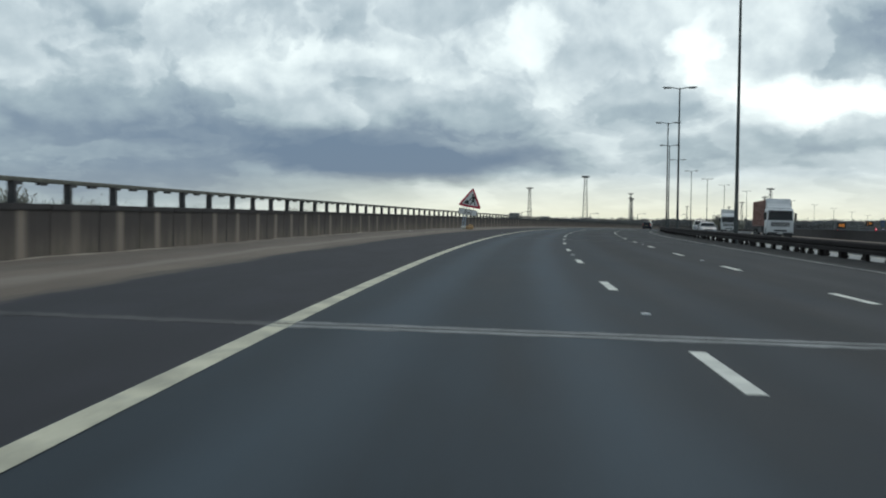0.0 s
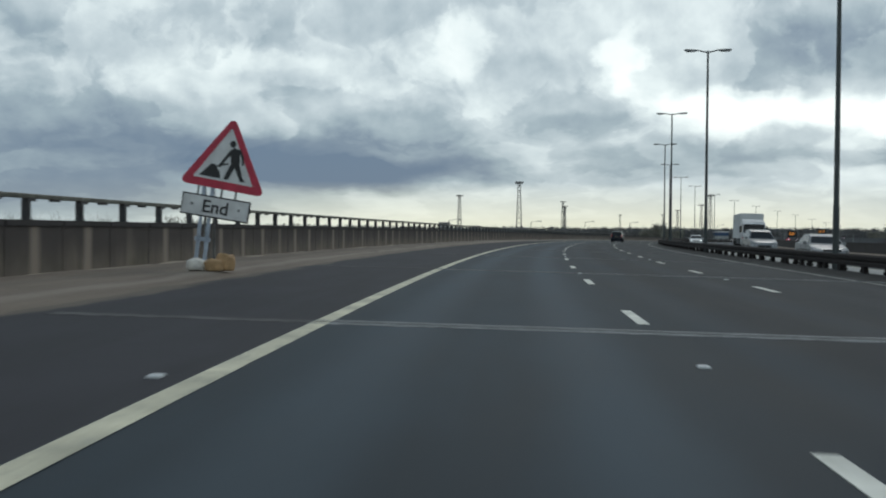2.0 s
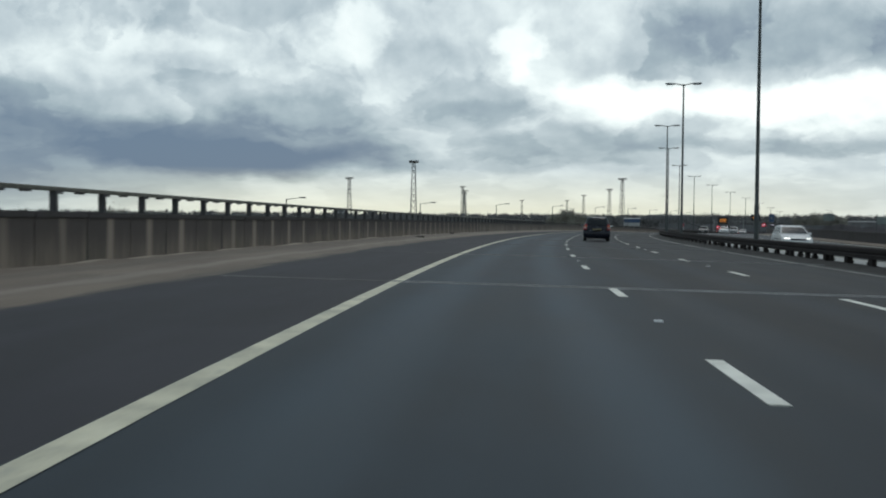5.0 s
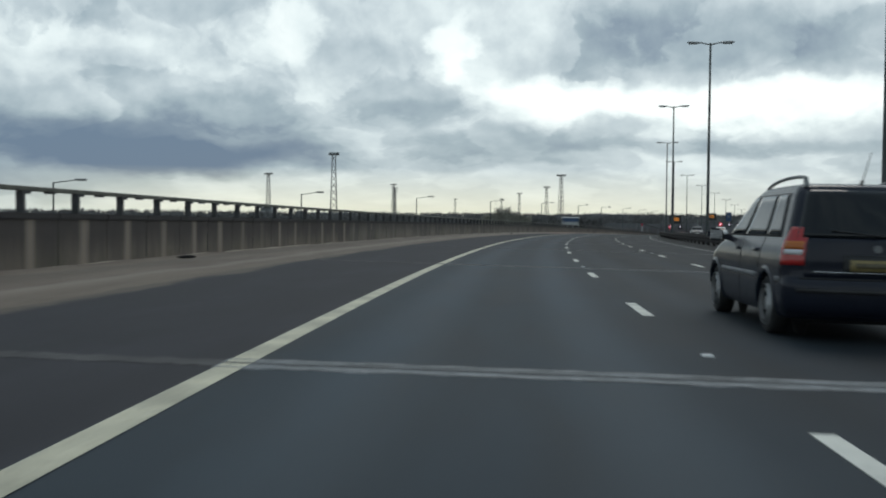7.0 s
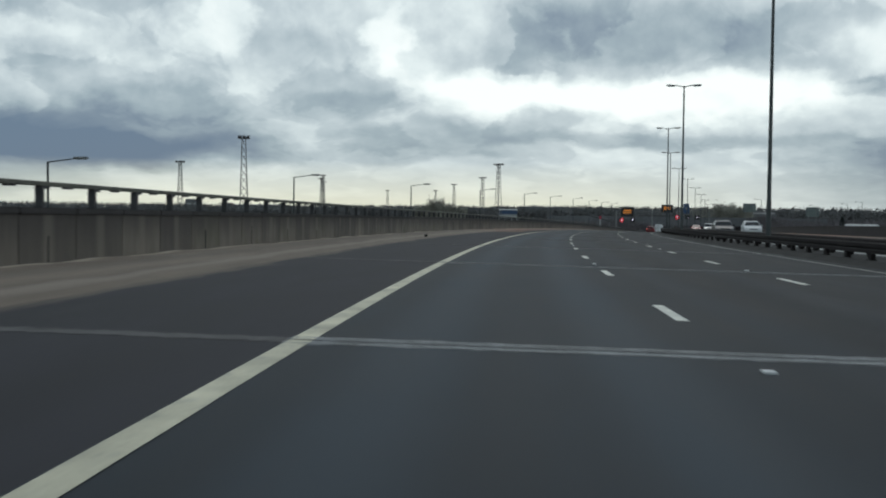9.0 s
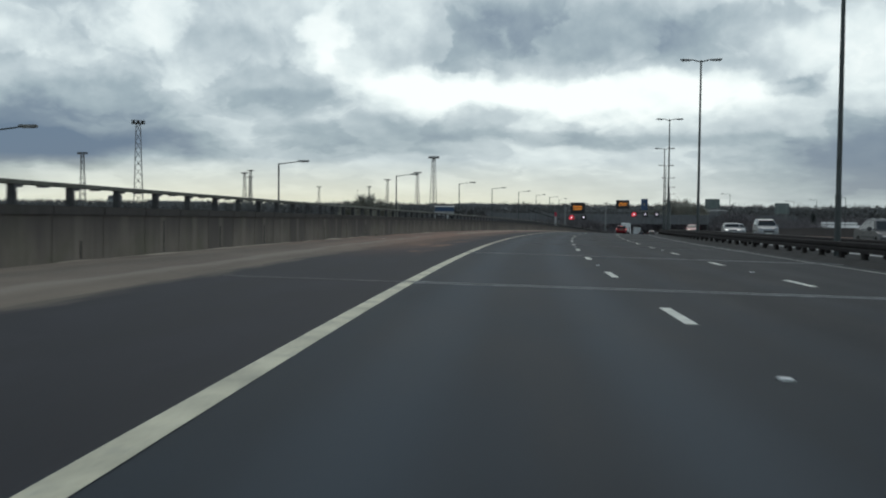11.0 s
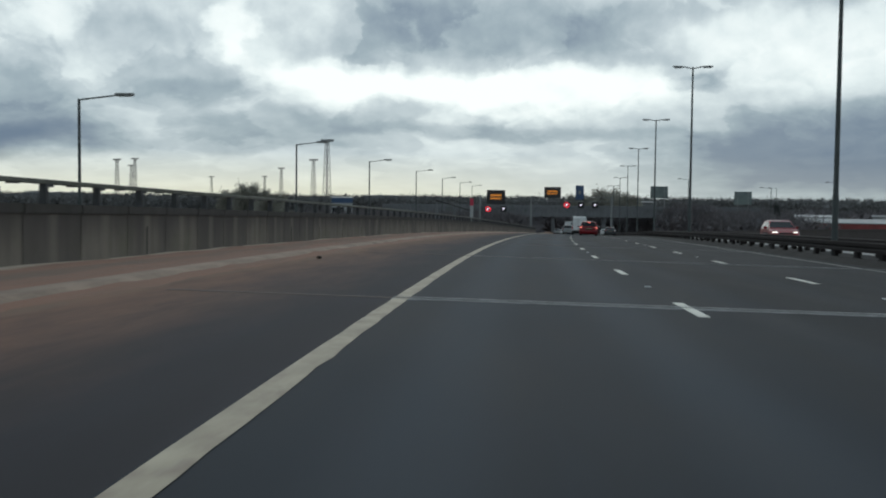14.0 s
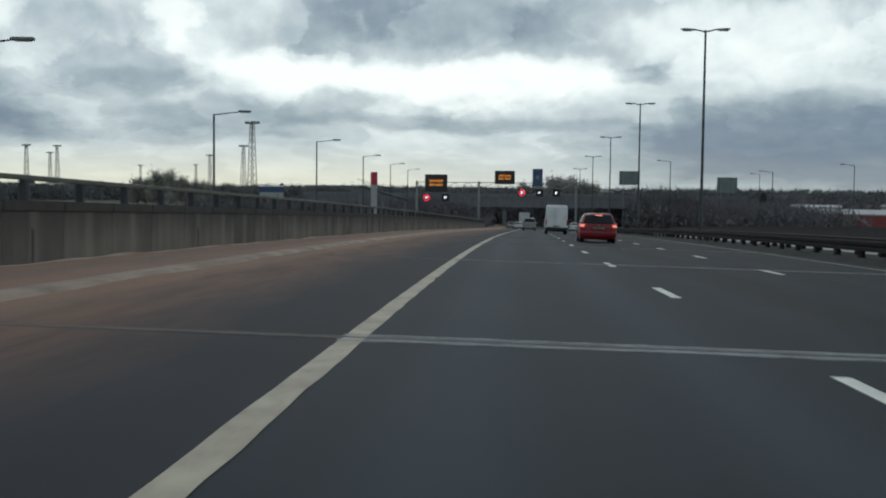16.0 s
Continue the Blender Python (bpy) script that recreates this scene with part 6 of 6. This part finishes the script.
for x in (-0.5, 0.0, 0.3):
    part("bracket", box(x, x + 0.04, 0.03, 0.06, 1.46, 1.75), m_galv, sign)
for x0 in (-0.38, -0.19):
    leg = part("back_stay", tube((x0, 0.06, 1.9), (x0, 1.0, 0.0), 0.03, 0.03, 6), m_galv, sign)


def sack(name, x, y, sz, mat, label, s):
    bm = bmesh.new()
    bmesh.ops.create_icosphere(bm, subdivisions=3, radius=1.0)
    rr = random.Random(s)
    off = Vector((rr.random() * 9, rr.random() * 9, 0))
    for v in bm.verts:
        n = noise.noise(v.co * 1.7 + off) * 0.22
        v.co = Vector([math.copysign(abs(c) ** 0.62, c) for c in v.co])
        v.co = Vector((v.co.x * sz[0], v.co.y * sz[1], max(0.0, (v.co.z * 0.9 + 0.75) * sz[2]))) * (1 + n)
    ob = mesh_object(name, bm, mat, flat=False)
    ob.matrix_basis = M(78.1 + y, -4.35 + x, 0.07, 20 * s)
    return tagged(ob, label, "sandbag", "sacks at the sign")


sack("sandbag", -0.17, -0.30, (0.19, 0.17, 0.15), m_bag_w, "slumped white sack of sand on the verge", 1)
sack("sandbag", 0.20, -0.32, (0.18, 0.16, 0.15), m_bag_o, "orange-brown sack of sand leaning on the sign", 2)
sack("sandbag", 0.38, -0.10, (0.17, 0.18, 0.21), m_bag_o, "brown sack of sand at the foot of the sign", 3)

# ---- litter and stones on the verge ----
for s, off, w, l, h, mat, lab in ((48.0, -6.6, 0.35, 0.5, 0.03, m_sign_white, "flattened scrap of white sheet lying on the verge"), (59.6, -5.5, 0.5, 0.4, 0.02, m_bag_w, "torn pale rag lying on the dusty verge"),
                                 (224.2, -5.8, 0.40, 0.16, 0.09, m_cavity, "dark lump of tyre rubber on the verge"), (134.9, -6.85, 0.3, 0.5, 0.06, m_cavity, "flattened dark rubber scrap at the foot of the wall"),
                                 (308.0, -3.8, 0.2, 0.16, 0.14, m_cavity, "black lump of rubber on the hard shoulder"), (355.4, -5.1, 0.6, 0.35, 0.02, m_bag_w, "pale crumpled paper lying in the sand"),
                                 (364.6, -6.9, 0.3, 0.22, 0.12, m_retain, "chunk of broken concrete beside the wall"), (413.9, -3.2, 0.12, 0.12, 0.07, m_cavity, "small dark stone on the sandy shoulder")):
    bm = bmesh.new()
    bmesh.ops.create_icosphere(bm, subdivisions=2, radius=0.5)
    for v in bm.verts:
        v.co *= 1 + 0.5 * noise.noise(v.co * 2.2 + Vector((s, 0, 0)))
        v.co = Vector((v.co.x * w, v.co.y * l, (v.co.z + 0.35) * h))
    ob = mesh_object("debris", bm, mat)
    ob.matrix_basis = M(s, off, (0.045 if off > -6.3 else 0.0) if off < KERB else 0.0, s * 13 % 90)
    tagged(ob, lab, "litter")

# ---- broken branch washed onto the verge ----
branch = thing("fallen_branch", M(202.0, -4.6, 0.05) @ Matrix.Scale(0.62, 4), "broken brown branch lying across the sandy verge", "branch")
bm = bmesh.new()
for (a, ra), (c, rc) in zip([((0.0, 0.0, 0.08), 0.09), ((-0.35, 0.9, 0.07), 0.07), ((-0.75, 1.7, 0.06), 0.055), ((-1.05, 2.6, 0.05), 0.03)], [((-0.35, 0.9, 0.07), 0.07), ((-0.75, 1.7, 0.06), 0.055), ((-1.05, 2.6, 0.05), 0.03), ((-1.15, 3.0, 0.05), 0.012)]):
    add_tube(bm, a, c, ra, rc, 7)
part("stem", bm, m_bark, branch)
part("knot", tube((0.02, -0.08, 0.05), (-0.25, 0.55, 0.09), 0.15, 0.10, 8), m_bark, branch)


# ---- gantry across the road ----
GS = 677.5


def at_z(s, off, z, turn=0.0):
    m = M(s, off, 0.0, turn)
    m.translation.z = z
    return m


gz = P(GS, -9.5).z
gantry = thing("gantry", M(GS, -9.5, 0.0), "grey steel sign gantry spanning the carriageway", "gantry")
tz = 10.6
for x in (-14.5, 0.0, 22.5):
    leg = part("leg", box(x - 0.25, x + 0.25, -0.25, 0.25, -1.2 if x > -1 else -4.0, tz, 0.03), m_galv, gantry)
    part("base_block", box(x - 0.6, x + 0.6, -0.6, 0.6, -4.2, 0.6, 0.05), m_bridge, leg)
for z in (tz - 1.5, tz - 0.25):
    for y in (-0.55, 0.55):
        part("chord", box(-14.6, 22.6, y - 0.07, y + 0.07, z - 0.07, z + 0.07), m_galv, gantry)
bm = bmesh.new()
for i in range(25):
    x = -14.5 + 1.48 * i
    up = i % 2
    for y in (-0.55, 0.55):
        add_tube(bm, (x, y, tz - (1.5 if up else 0.25)), (x + 1.48, y, tz - (0.25 if up else 1.5)), 0.04, 0.04, 5)
part("lattice", bm, m_galv, gantry)
part("walkway", box(-14.5, 22.5, -0.5, 0.5, tz - 1.62, tz - 1.55), m_post, gantry)


def message_sign(off, z0, w, h):
    t = thing("message_sign", at_z(GS - 0.9, off, z0), "black electronic message sign showing amber lines", "message sign", "gantry message signs")
    part("housing", box(-w / 2, w / 2, -0.2, 0.2, 0, h, 0.04), m_sign_black, t)
    for i, (a, b) in enumerate(((0.62, 0.80), (0.40, 0.57))):
        x = -w * 0.30
        k = 0
        while x < w * 0.32:
            ww = w * (0.03 + 0.012 * ((k * 7 + i * 3) % 4))
            part("amber_bar", box(x, min(x + ww, w * 0.36), -0.215, -0.195, h * a - h * 0.06, h * b - h * 0.10), m_led, t)
            x += ww + w * 0.03
            k += 1
    for x in (-w * 0.3, w * 0.3):
        part("bracket", box(x - 0.08, x + 0.08, 0.1, 0.5, -0.6, h * 0.5), m_galv, t)
    return t


message_sign(-19.4, -2.9, 5.2, 4.0)
message_sign(-3.5, -1.0, 4.6, 3.1)
info = thing("blue_sign", at_z(GS - 0.9, 4.05, -1.4), "narrow blue panel with a pale symbol on the gantry", "road sign")
part("panel", box(-1.15, 1.15, -0.06, 0.06, 0, 4.0, 0.03), m_blue, info)
part("symbol_bar", box(-0.35, 0.35, -0.075, -0.055, 1.6, 2.5), m_head, info)


def lane_signal(off, z, red):
    t = thing("lane_signal", at_z(GS - 0.9, off, z), "black lane signal box with a lit ring" if red else "black lane signal box with a small white light", "lane signal", "gantry lane signals")
    part("housing", box(-0.85, 0.85, -0.2, 0.2, -0.85, 0.85, 0.05), m_sign_black, t)
    if red:
        bm = bmesh.new()
        n = 24
        ring = [[bm.verts.new((r * math.cos(2 * math.pi * i / n), y, r * math.sin(2 * math.pi * i / n))) for i in range(n)] for r, y in ((0.60, -0.23), (0.76, -0.23), (0.76, -0.19), (0.60, -0.19))]
        for k in range(4):
            for i in range(n):
                bm.faces.new((ring[k][i], ring[k][(i + 1) % n], ring[(k + 1) % 4][(i + 1) % n], ring[(k + 1) % 4][i]))
        bmesh.ops.recalc_face_normals(bm, faces=bm.faces)
        part("red_ring", bm, m_red_led, t)
    part("white_bar", box(-0.25, -0.02, -0.23, -0.19, -0.28, 0.28), m_white_led, t)
    part("white_bar", box(0.08, 0.26, -0.23, -0.19, -0.05, 0.28), m_white_led, t)
    part("hanger", box(-0.1, 0.1, -0.08, 0.08, 0.8, 1.3), m_galv, t)
    return t


lane_signal(-21.6, -4.3, True)
lane_signal(-17.2, -4.2, False)
for off, red in ((0.5, True), (4.5, False), (8.4, False)):
    lane_signal(off, -2.9, red)

# ---- overbridge beyond the gantry ----
BS = 722.0
bridge = thing("overbridge", M(BS, 0.0, 0.0), "plain concrete road bridge crossing above the carriageways", "bridge")
bzo = P(BS, 0).z
zt, zb = -3.3 - bzo, -7.0 - bzo
part("deck", box(-60, 62, 0.0, 9.0, zb, zt - 0.9, 0.05), m_bridge, bridge)
part("parapet", box(-60, 62, -0.25, 0.15, zt - 1.0, zt, 0.04), m_bridge, bridge)
part("parapet", box(-60, 62, 8.85, 9.25, zt - 1.0, zt, 0.04), m_bridge, bridge)
for x0, x1 in ((-4.2, -3.0), (12.3, 13.5), (29.5, 31.0)):
    part("pier", box(x0, x1, 1.5, 7.5, -3.0, zb, 0.05), m_bridge, bridge)
part("abutment", box(-62, -14, 0.5, 8.8, -6.0, zb, 0.1), m_retain, bridge)
part("abutment", box(34, 63, 0.5, 8.8, -6.0, zb, 0.1), m_retain, bridge)


def sign_back(off, z0, w, h, s):
    t = thing("sign_board", at_z(s, off, z0), "large plain grey back of a road sign on posts", "road sign", "backs of signs")
    part("panel", box(-w / 2, w / 2, -0.05, 0.05, 0, h, 0.03), m_sign_back, t)
    for z in (0.25, 0.5, 0.75):
        part("rail", box(-w / 2, w / 2, -0.12, -0.05, h * z - 0.06, h * z + 0.06), m_sign_back, t)
    for x in (-w * 0.3, w * 0.3):
        part("post", box(x - 0.1, x + 0.1, -0.24, -0.12, GROUND - z0, h), m_galv, t)
    return t


sign_back(29.4, -0.6, 5.4, 3.7, 713.5)
sign_back(55.2, -2.4, 5.3, 4.1, 714.5)

# ---- red and white pillar and the ramp beside it ----
pil = thing("marker_pillar", pose(137.5, 481.6, GROUND, 0, 0, -25), "slim marker pillar, red above and pale grey below", "pillar")
part("lower_part", box(-0.19, 0.19, -0.10, 0.10, 0.0, 11.75, 0.02), m_white_wall, pil)
part("red_top", box(-0.21, 0.21, -0.12, 0.12, 11.75, 12.56, 0.02), m_sign_red, pil)
ramp_ob = thing("footway_ramp", pose(189.5, 608.0, GROUND, 0, 0, -28), "dark sloping footway ramp with railings", "ramp")
part("slope", prism([(-0.8, 0.0), (-0.8, 0.3), (0.8, 0.3), (0.8, 0.0)], [(-5, 0), (5, 0)]), m_post, ramp_ob)
ramp_ob.children[0].matrix_basis = Matrix.Translation((0, 0, 10.8)) @ Matrix.Rotation(radians(16), 4, "Y")
for x in (-4.5, 0.0, 4.5):
    part("support", box(x - 0.25, x + 0.25, -0.3, 0.3, 0, 10.9 - x * 0.28), m_bridge, ramp_ob)
part("hand_rail", tube((-5, -0.7, 13.6), (5, -0.7, 10.8), 0.05, 0.05, 6), m_post, ramp_ob)


# ---- buildings ----
def shed(m, w, d, h, wall_m, fascia_m, roof_m, label, bays=6):
    t = thing("warehouse", m, label, "building")
    part("wall", box(-w / 2, w / 2, -d / 2, d / 2, 0, h), wall_m, t)
    part("fascia", box(-w / 2 - 0.1, w / 2 + 0.1, -d / 2 - 0.15, -d / 2 + 0.2, h * 0.74, h * 0.98), fascia_m, t)
    part("roof", prism([(-d / 2 - 0.4, h), (0, h + d * 0.06), (d / 2 + 0.4, h), (d / 2 + 0.4, h - 0.25), (-d / 2 - 0.4, h - 0.25)], [(-w / 2 - 0.4, 0), (w / 2 + 0.4, 0)]), roof_m, t)
    for i in range(bays):
        x = -w / 2 + w * (i + 0.5) / bays
        win = part("window", box(x - w / bays * 0.33, x + w / bays * 0.33, -d / 2 - 0.06, -d / 2 + 0.1, h * 0.15, h * 0.52), m_darkglass, t)
        part("frame", box(x - 0.05, x + 0.05, -d / 2 - 0.09, -d / 2 - 0.04, h * 0.15, h * 0.52), wall_m, win)
    return t


shed(pose(309.0, 584.0, GROUND, 0, 0, -45), 48, 16, 7.3, m_red_wall, m_red_wall, m_white_wall, "low industrial shed with red walls and a pale roof", 9)
shed(pose(303.0, 606.0, GROUND, 0, 0, -45), 11, 9, 8.6, m_white_wall, m_white_wall, m_white_wall, "pale clad industrial shed behind a red one", 4)
shed(pose(322.0, 592.0, GROUND, 0, 0, -45), 16, 9, 8.8, m_white_wall, m_white_wall, m_roof, "pale clad warehouse with a grey roof", 5)
shed(pose(278, 998, GROUND, 0, 0, -15), 13.5, 9, 13.2, m_white_wall, m_blue, m_white_wall, "pale clad depot with a blue band behind scrub", 3)
shed(pose(330, 430, GROUND, 0, 0, 62), 40, 18, 7.0, m_brick, m_roof, m_roof, "brown brick works with a grey band", 8)
for x, y, w, h, wm, lab in ((120, 1500, 60, 15.5, m_white_wall, "distant pale warehouse on the skyline"), (-160, 900, 50, 13, m_brick, "distant brick building among trees"),
                            (110, 2300, 16, 20, m_brick, "distant block of flats on the skyline"), (40, 2300, 22, 27, m_white_wall, "distant pale tower block on the skyline"), (560, 1700, 70, 17, m_white_wall, "distant pale warehouse among dark trees"), (-420, 1200, 60, 15, m_brick, "distant brick mill on the skyline"), (420, 900, 46, 12, m_white_wall, "pale low depot with a long roof")):
    shed(pose(x, y, GROUND, 0, 0, -15), w, 16, h, wm, m_roof, m_roof, lab, 4)


# ---- winter scrub and trees ----
def belt(name, n, place, top, spread, mat, label, seed, twig=1.0, fine=0.9):
    """Leafless scrub: place(u) gives a point on its line, top(u) the height of its crowns above the sea of grass; n clumps scattered across spread."""
    rng = random.Random(seed)
    vs, fs = [], []

    def tri(a, b, c):
        k = len(vs)
        vs.extend((a, b, c))
        fs.append((k, k + 1, k + 2))
    for _ in range(n):
        u = rng.random()
        c = place(u) + Vector((rng.uniform(-1, 1) * spread, rng.uniform(-1, 1) * spread, 0))
        h = top(u) * (0.80 + 0.20 * noise.noise(Vector((c.x * 0.06, c.y * 0.06, seed))) + 0.18 * noise.noise(Vector((c.x * 0.25, c.y * 0.25, seed))) + rng.uniform(-0.12, 0.06))
        r = h * rng.uniform(0.16, 0.30)
        base = Vector((c.x, c.y, GROUND))
        for _ in range(14):
            a, z = rng.uniform(0, 6.28), rng.uniform(0.0, 0.72) * h
            q = base + Vector((math.cos(a) * r * rng.random(), math.sin(a) * r * rng.random(), z))
            w = min(r * rng.uniform(0.3, 0.7), fine * rng.uniform(0.5, 1.0))
            d = Vector((rng.uniform(-1, 1), rng.uniform(-1, 1), rng.uniform(-0.6, 0.6))) * w
            e = Vector((rng.uniform(-1, 1), rng.uniform(-1, 1), rng.uniform(0.2, 1.6))) * w
            tri(q - d, q + d, q + e)
        for _ in range(16):
            a = rng.uniform(0, 6.28)
            q = base + Vector((math.cos(a) * r * rng.uniform(0, 0.7), math.sin(a) * r * rng.uniform(0, 0.7), h * rng.uniform(0.45, 0.8)))
            tip = q + Vector((math.cos(a) * r * rng.uniform(0.1, 0.9), math.sin(a) * r * rng.uniform(0.1, 0.9), h * rng.uniform(0.08, 0.24)))
            w = twig * rng.uniform(0.03, 0.10)
            s = Vector((-math.sin(a + 1), math.cos(a + 1), 0)) * w
            tri(q - s, q + s, tip)
    me = bpy.data.meshes.new(name)
    me.from_pydata(vs, [], fs)
    me.materials.append(mat)
    return tagged(new(name, me), label, "scrub", "", "stuff")


def along_road(s0, s1, off0, off1):
    return lambda u: P(s0 + (s1 - s0) * u, off0 + (off1 - off0) * u)


def line(a, b):
    return lambda u: Vector((a[0] + (b[0] - a[0]) * u, a[1] + (b[1] - a[1]) * u, 0))


belt("scrub", 5600, line((-190, -20), (-70, 420)), lambda u: 25.0 - 7.5 * max(0.0, u - 0.45) / 0.55, 16, m_twig, "dense brown leafless scrub below the raised road", 1)
belt("scrub", 2200, line((-70, 420), (90, 700)), lambda u: -GROUND - 1.2 - 1.4 * u, 18, m_twig, "dense dark leafless scrub beside the rail yard", 2)
belt("scrub", 4200, along_road(60, 420, 75, 62), lambda u: -GROUND + 7.5 - 9.0 * u, 14, m_twig, "brown leafless scrub beyond the opposite carriageway", 3)
belt("scrub", 6500, along_road(540, 730, 50, 44), lambda u: 4.5 if u < 0.43 else (-GROUND - 1.6 - 0.6 * u), 9, m_twig, "dark bare bushes on the bank beside the road", 4)
belt("scrub", 3600, line((330, 640), (260, 720)), lambda u: -GROUND - 3.0, 24, m_twig, "dark tangled bushes round the bridge", 5)
belt("scrub", 3600, along_road(650, 716, -62, -20), lambda u: -GROUND - 2.6, 9, m_twig, "bare bushes covering the bank beside the bridge", 16)
belt("scrub", 1400, along_road(640, 715, -15, -13), lambda u: 7.0, 5, m_twig, "dark bushes on the bank before the bridge", 6)
belt("scrub", 1800, along_road(735, 800, -60, 100), lambda u: -GROUND - 1.5, 12, m_twig, "dark bare trees closing the view behind the bridge", 7)
belt("woods", 3200, line((-900, 900), (420, 1500)), lambda u: -GROUND + 6.0, 50, m_haze_wood, "far belt of leafless trees on the skyline", 8, 3.0, 3.0)
belt("woods", 3200, line((300, 1350), (1200, 900)), lambda u: -GROUND + 6.5, 50, m_haze_wood, "far belt of dark trees on the skyline", 9, 3.0, 3.0)
belt("woods", 2600, line((-1500, 1700), (900, 2600)), lambda u: -GROUND + 12.0, 70, m_haze_wood, "distant hazy woodland along the horizon", 10, 4.0, 5.0)
belt("woods", 2600, line((700, 2300), (2300, 900)), lambda u: -GROUND + 14.0, 70, m_haze_wood, "distant hazy woodland along the horizon", 11, 4.0, 5.0)
belt("scrub", 2600, along_road(660, 719, 36, 38), lambda u: -GROUND - 0.8, 6, m_twig, "tall bare bushes on the bank in front of the bridge", 18)
belt("scrub", 6500, line((240, 760), (640, 360)), lambda u: -GROUND - 1.0, 26, m_twig, "broad belt of dark bare scrub across the lower ground", 17, 1.6, 1.6)
belt("woods", 1800, line((330, 640), (720, 560)), lambda u: -GROUND - 1.0, 22, m_twig, "leafless trees behind the industrial sheds", 12, 1.5, 1.4)
belt("woods", 1800, line((900, 800), (1000, 150)), lambda u: -GROUND + 4.0, 40, m_twig, "belt of bare trees across the lower ground", 13, 2.5, 2.5)


def bare_tree(m, tall, mat, label, seed, cone=False):
    rng = random.Random(seed)
    t = thing("tree", m, label, "tree", "single trees")
    bm = bmesh.new()
    add_tube(bm, (0, 0, 0), (0.1, 0, tall * 0.45), tall * 0.022, tall * 0.014, 8)
    add_tube(bm, (0.1, 0, tall * 0.45), (0, 0.1, tall * 0.9), tall * 0.014, tall * 0.004, 6)
    part("trunk", bm, m_bark, t)
    tips = []
    for i in range(9):
        a, z = i * 2.4 + rng.uniform(-0.4, 0.4), tall * rng.uniform(0.28, 0.75)
        ln = tall * rng.uniform(0.22, 0.36) * (1.1 - z / tall)  if cone else tall * rng.uniform(0.2, 0.34)
        e = Vector((math.cos(a) * ln, math.sin(a) * ln, z + ln * (0.2 if cone else 0.8)))
        part("limb", tube((0, 0, z), e, tall * 0.008, tall * 0.003, 5), m_bark, t)
        tips.append(e)
    vs, fs = [], []
    for _ in range(8500):
        if cone:
            z = rng.uniform(0.12, 1.0)
            rr, a = (1.02 - z) * tall * 0.26 * rng.uniform(0.3, 1.0), rng.uniform(0, 6.28)
            q = Vector((math.cos(a) * rr, math.sin(a) * rr, z * tall))
            d = Vector((math.cos(a), math.sin(a), -0.3)) * tall * 0.05
            w = 0.22
        else:
            e = tips[rng.randrange(len(tips))]
            q = e * rng.uniform(0.7, 1.05) + Vector((rng.gauss(0, 1), rng.gauss(0, 1), rng.gauss(0, 0.8))) * tall * 0.075
            d = Vector((rng.uniform(-1, 1), rng.uniform(-1, 1), rng.uniform(0, 1.4))) * tall * 0.06
            w = 0.2
        s = Vector((rng.uniform(-1, 1), rng.uniform(-1, 1), rng.uniform(-1, 1))) * w
        k = len(vs)
        vs += [q - s, q + s, q + d]
        fs.append((k, k + 1, k + 2))
    me = bpy.data.meshes.new("crown")
    me.from_pydata(vs, [], fs)
    me.materials.append(mat)
    ob = new("crown", me)
    ob.parent = t
    return t


tr_a = bare_tree(pose(201, 925, GROUND), 19.0, m_twig_grey, "grey leafless tree with a rounded crown", 1)
for i, (x, y, f) in enumerate(((192, 930, 0.80), (208, 918, 0.84), (216, 912, 0.76), (197, 938, 0.80), (340, 781, 0.86), (350, 776, 0.8), (331, 790, 0.78), (345, 790, 0.9), (337, 776, 0.82), (356, 786, 0.74), (-95, 190, 0.95), (-88, 210, 0.85), (-60, 330, 0.84), (-40, 420, 0.78), (130, 140, 0.88), (142, 175, 0.9), (150, 205, 0.84))):
    c = copy_thing(tr_a, pose(x, y, GROUND, 0, 0, 47 * i))
    c.scale = (f, f, f)
tr_b = bare_tree(pose(372, 600, GROUND), 15.0, m_ever, "dark pointed conifer standing among bare bushes", 2, True)
for i, (x, y, f) in enumerate(((380, 606, 0.8), (420, 590, 1.05), (445, 600, 0.9), (470, 575, 1.0), (318, 640, 0.8), (500, 610, 1.1), (410, 560, 0.85))):
    c = copy_thing(tr_b, pose(x, y, GROUND, 0, 0, 61 * i))
    c.scale = (f, f, f)
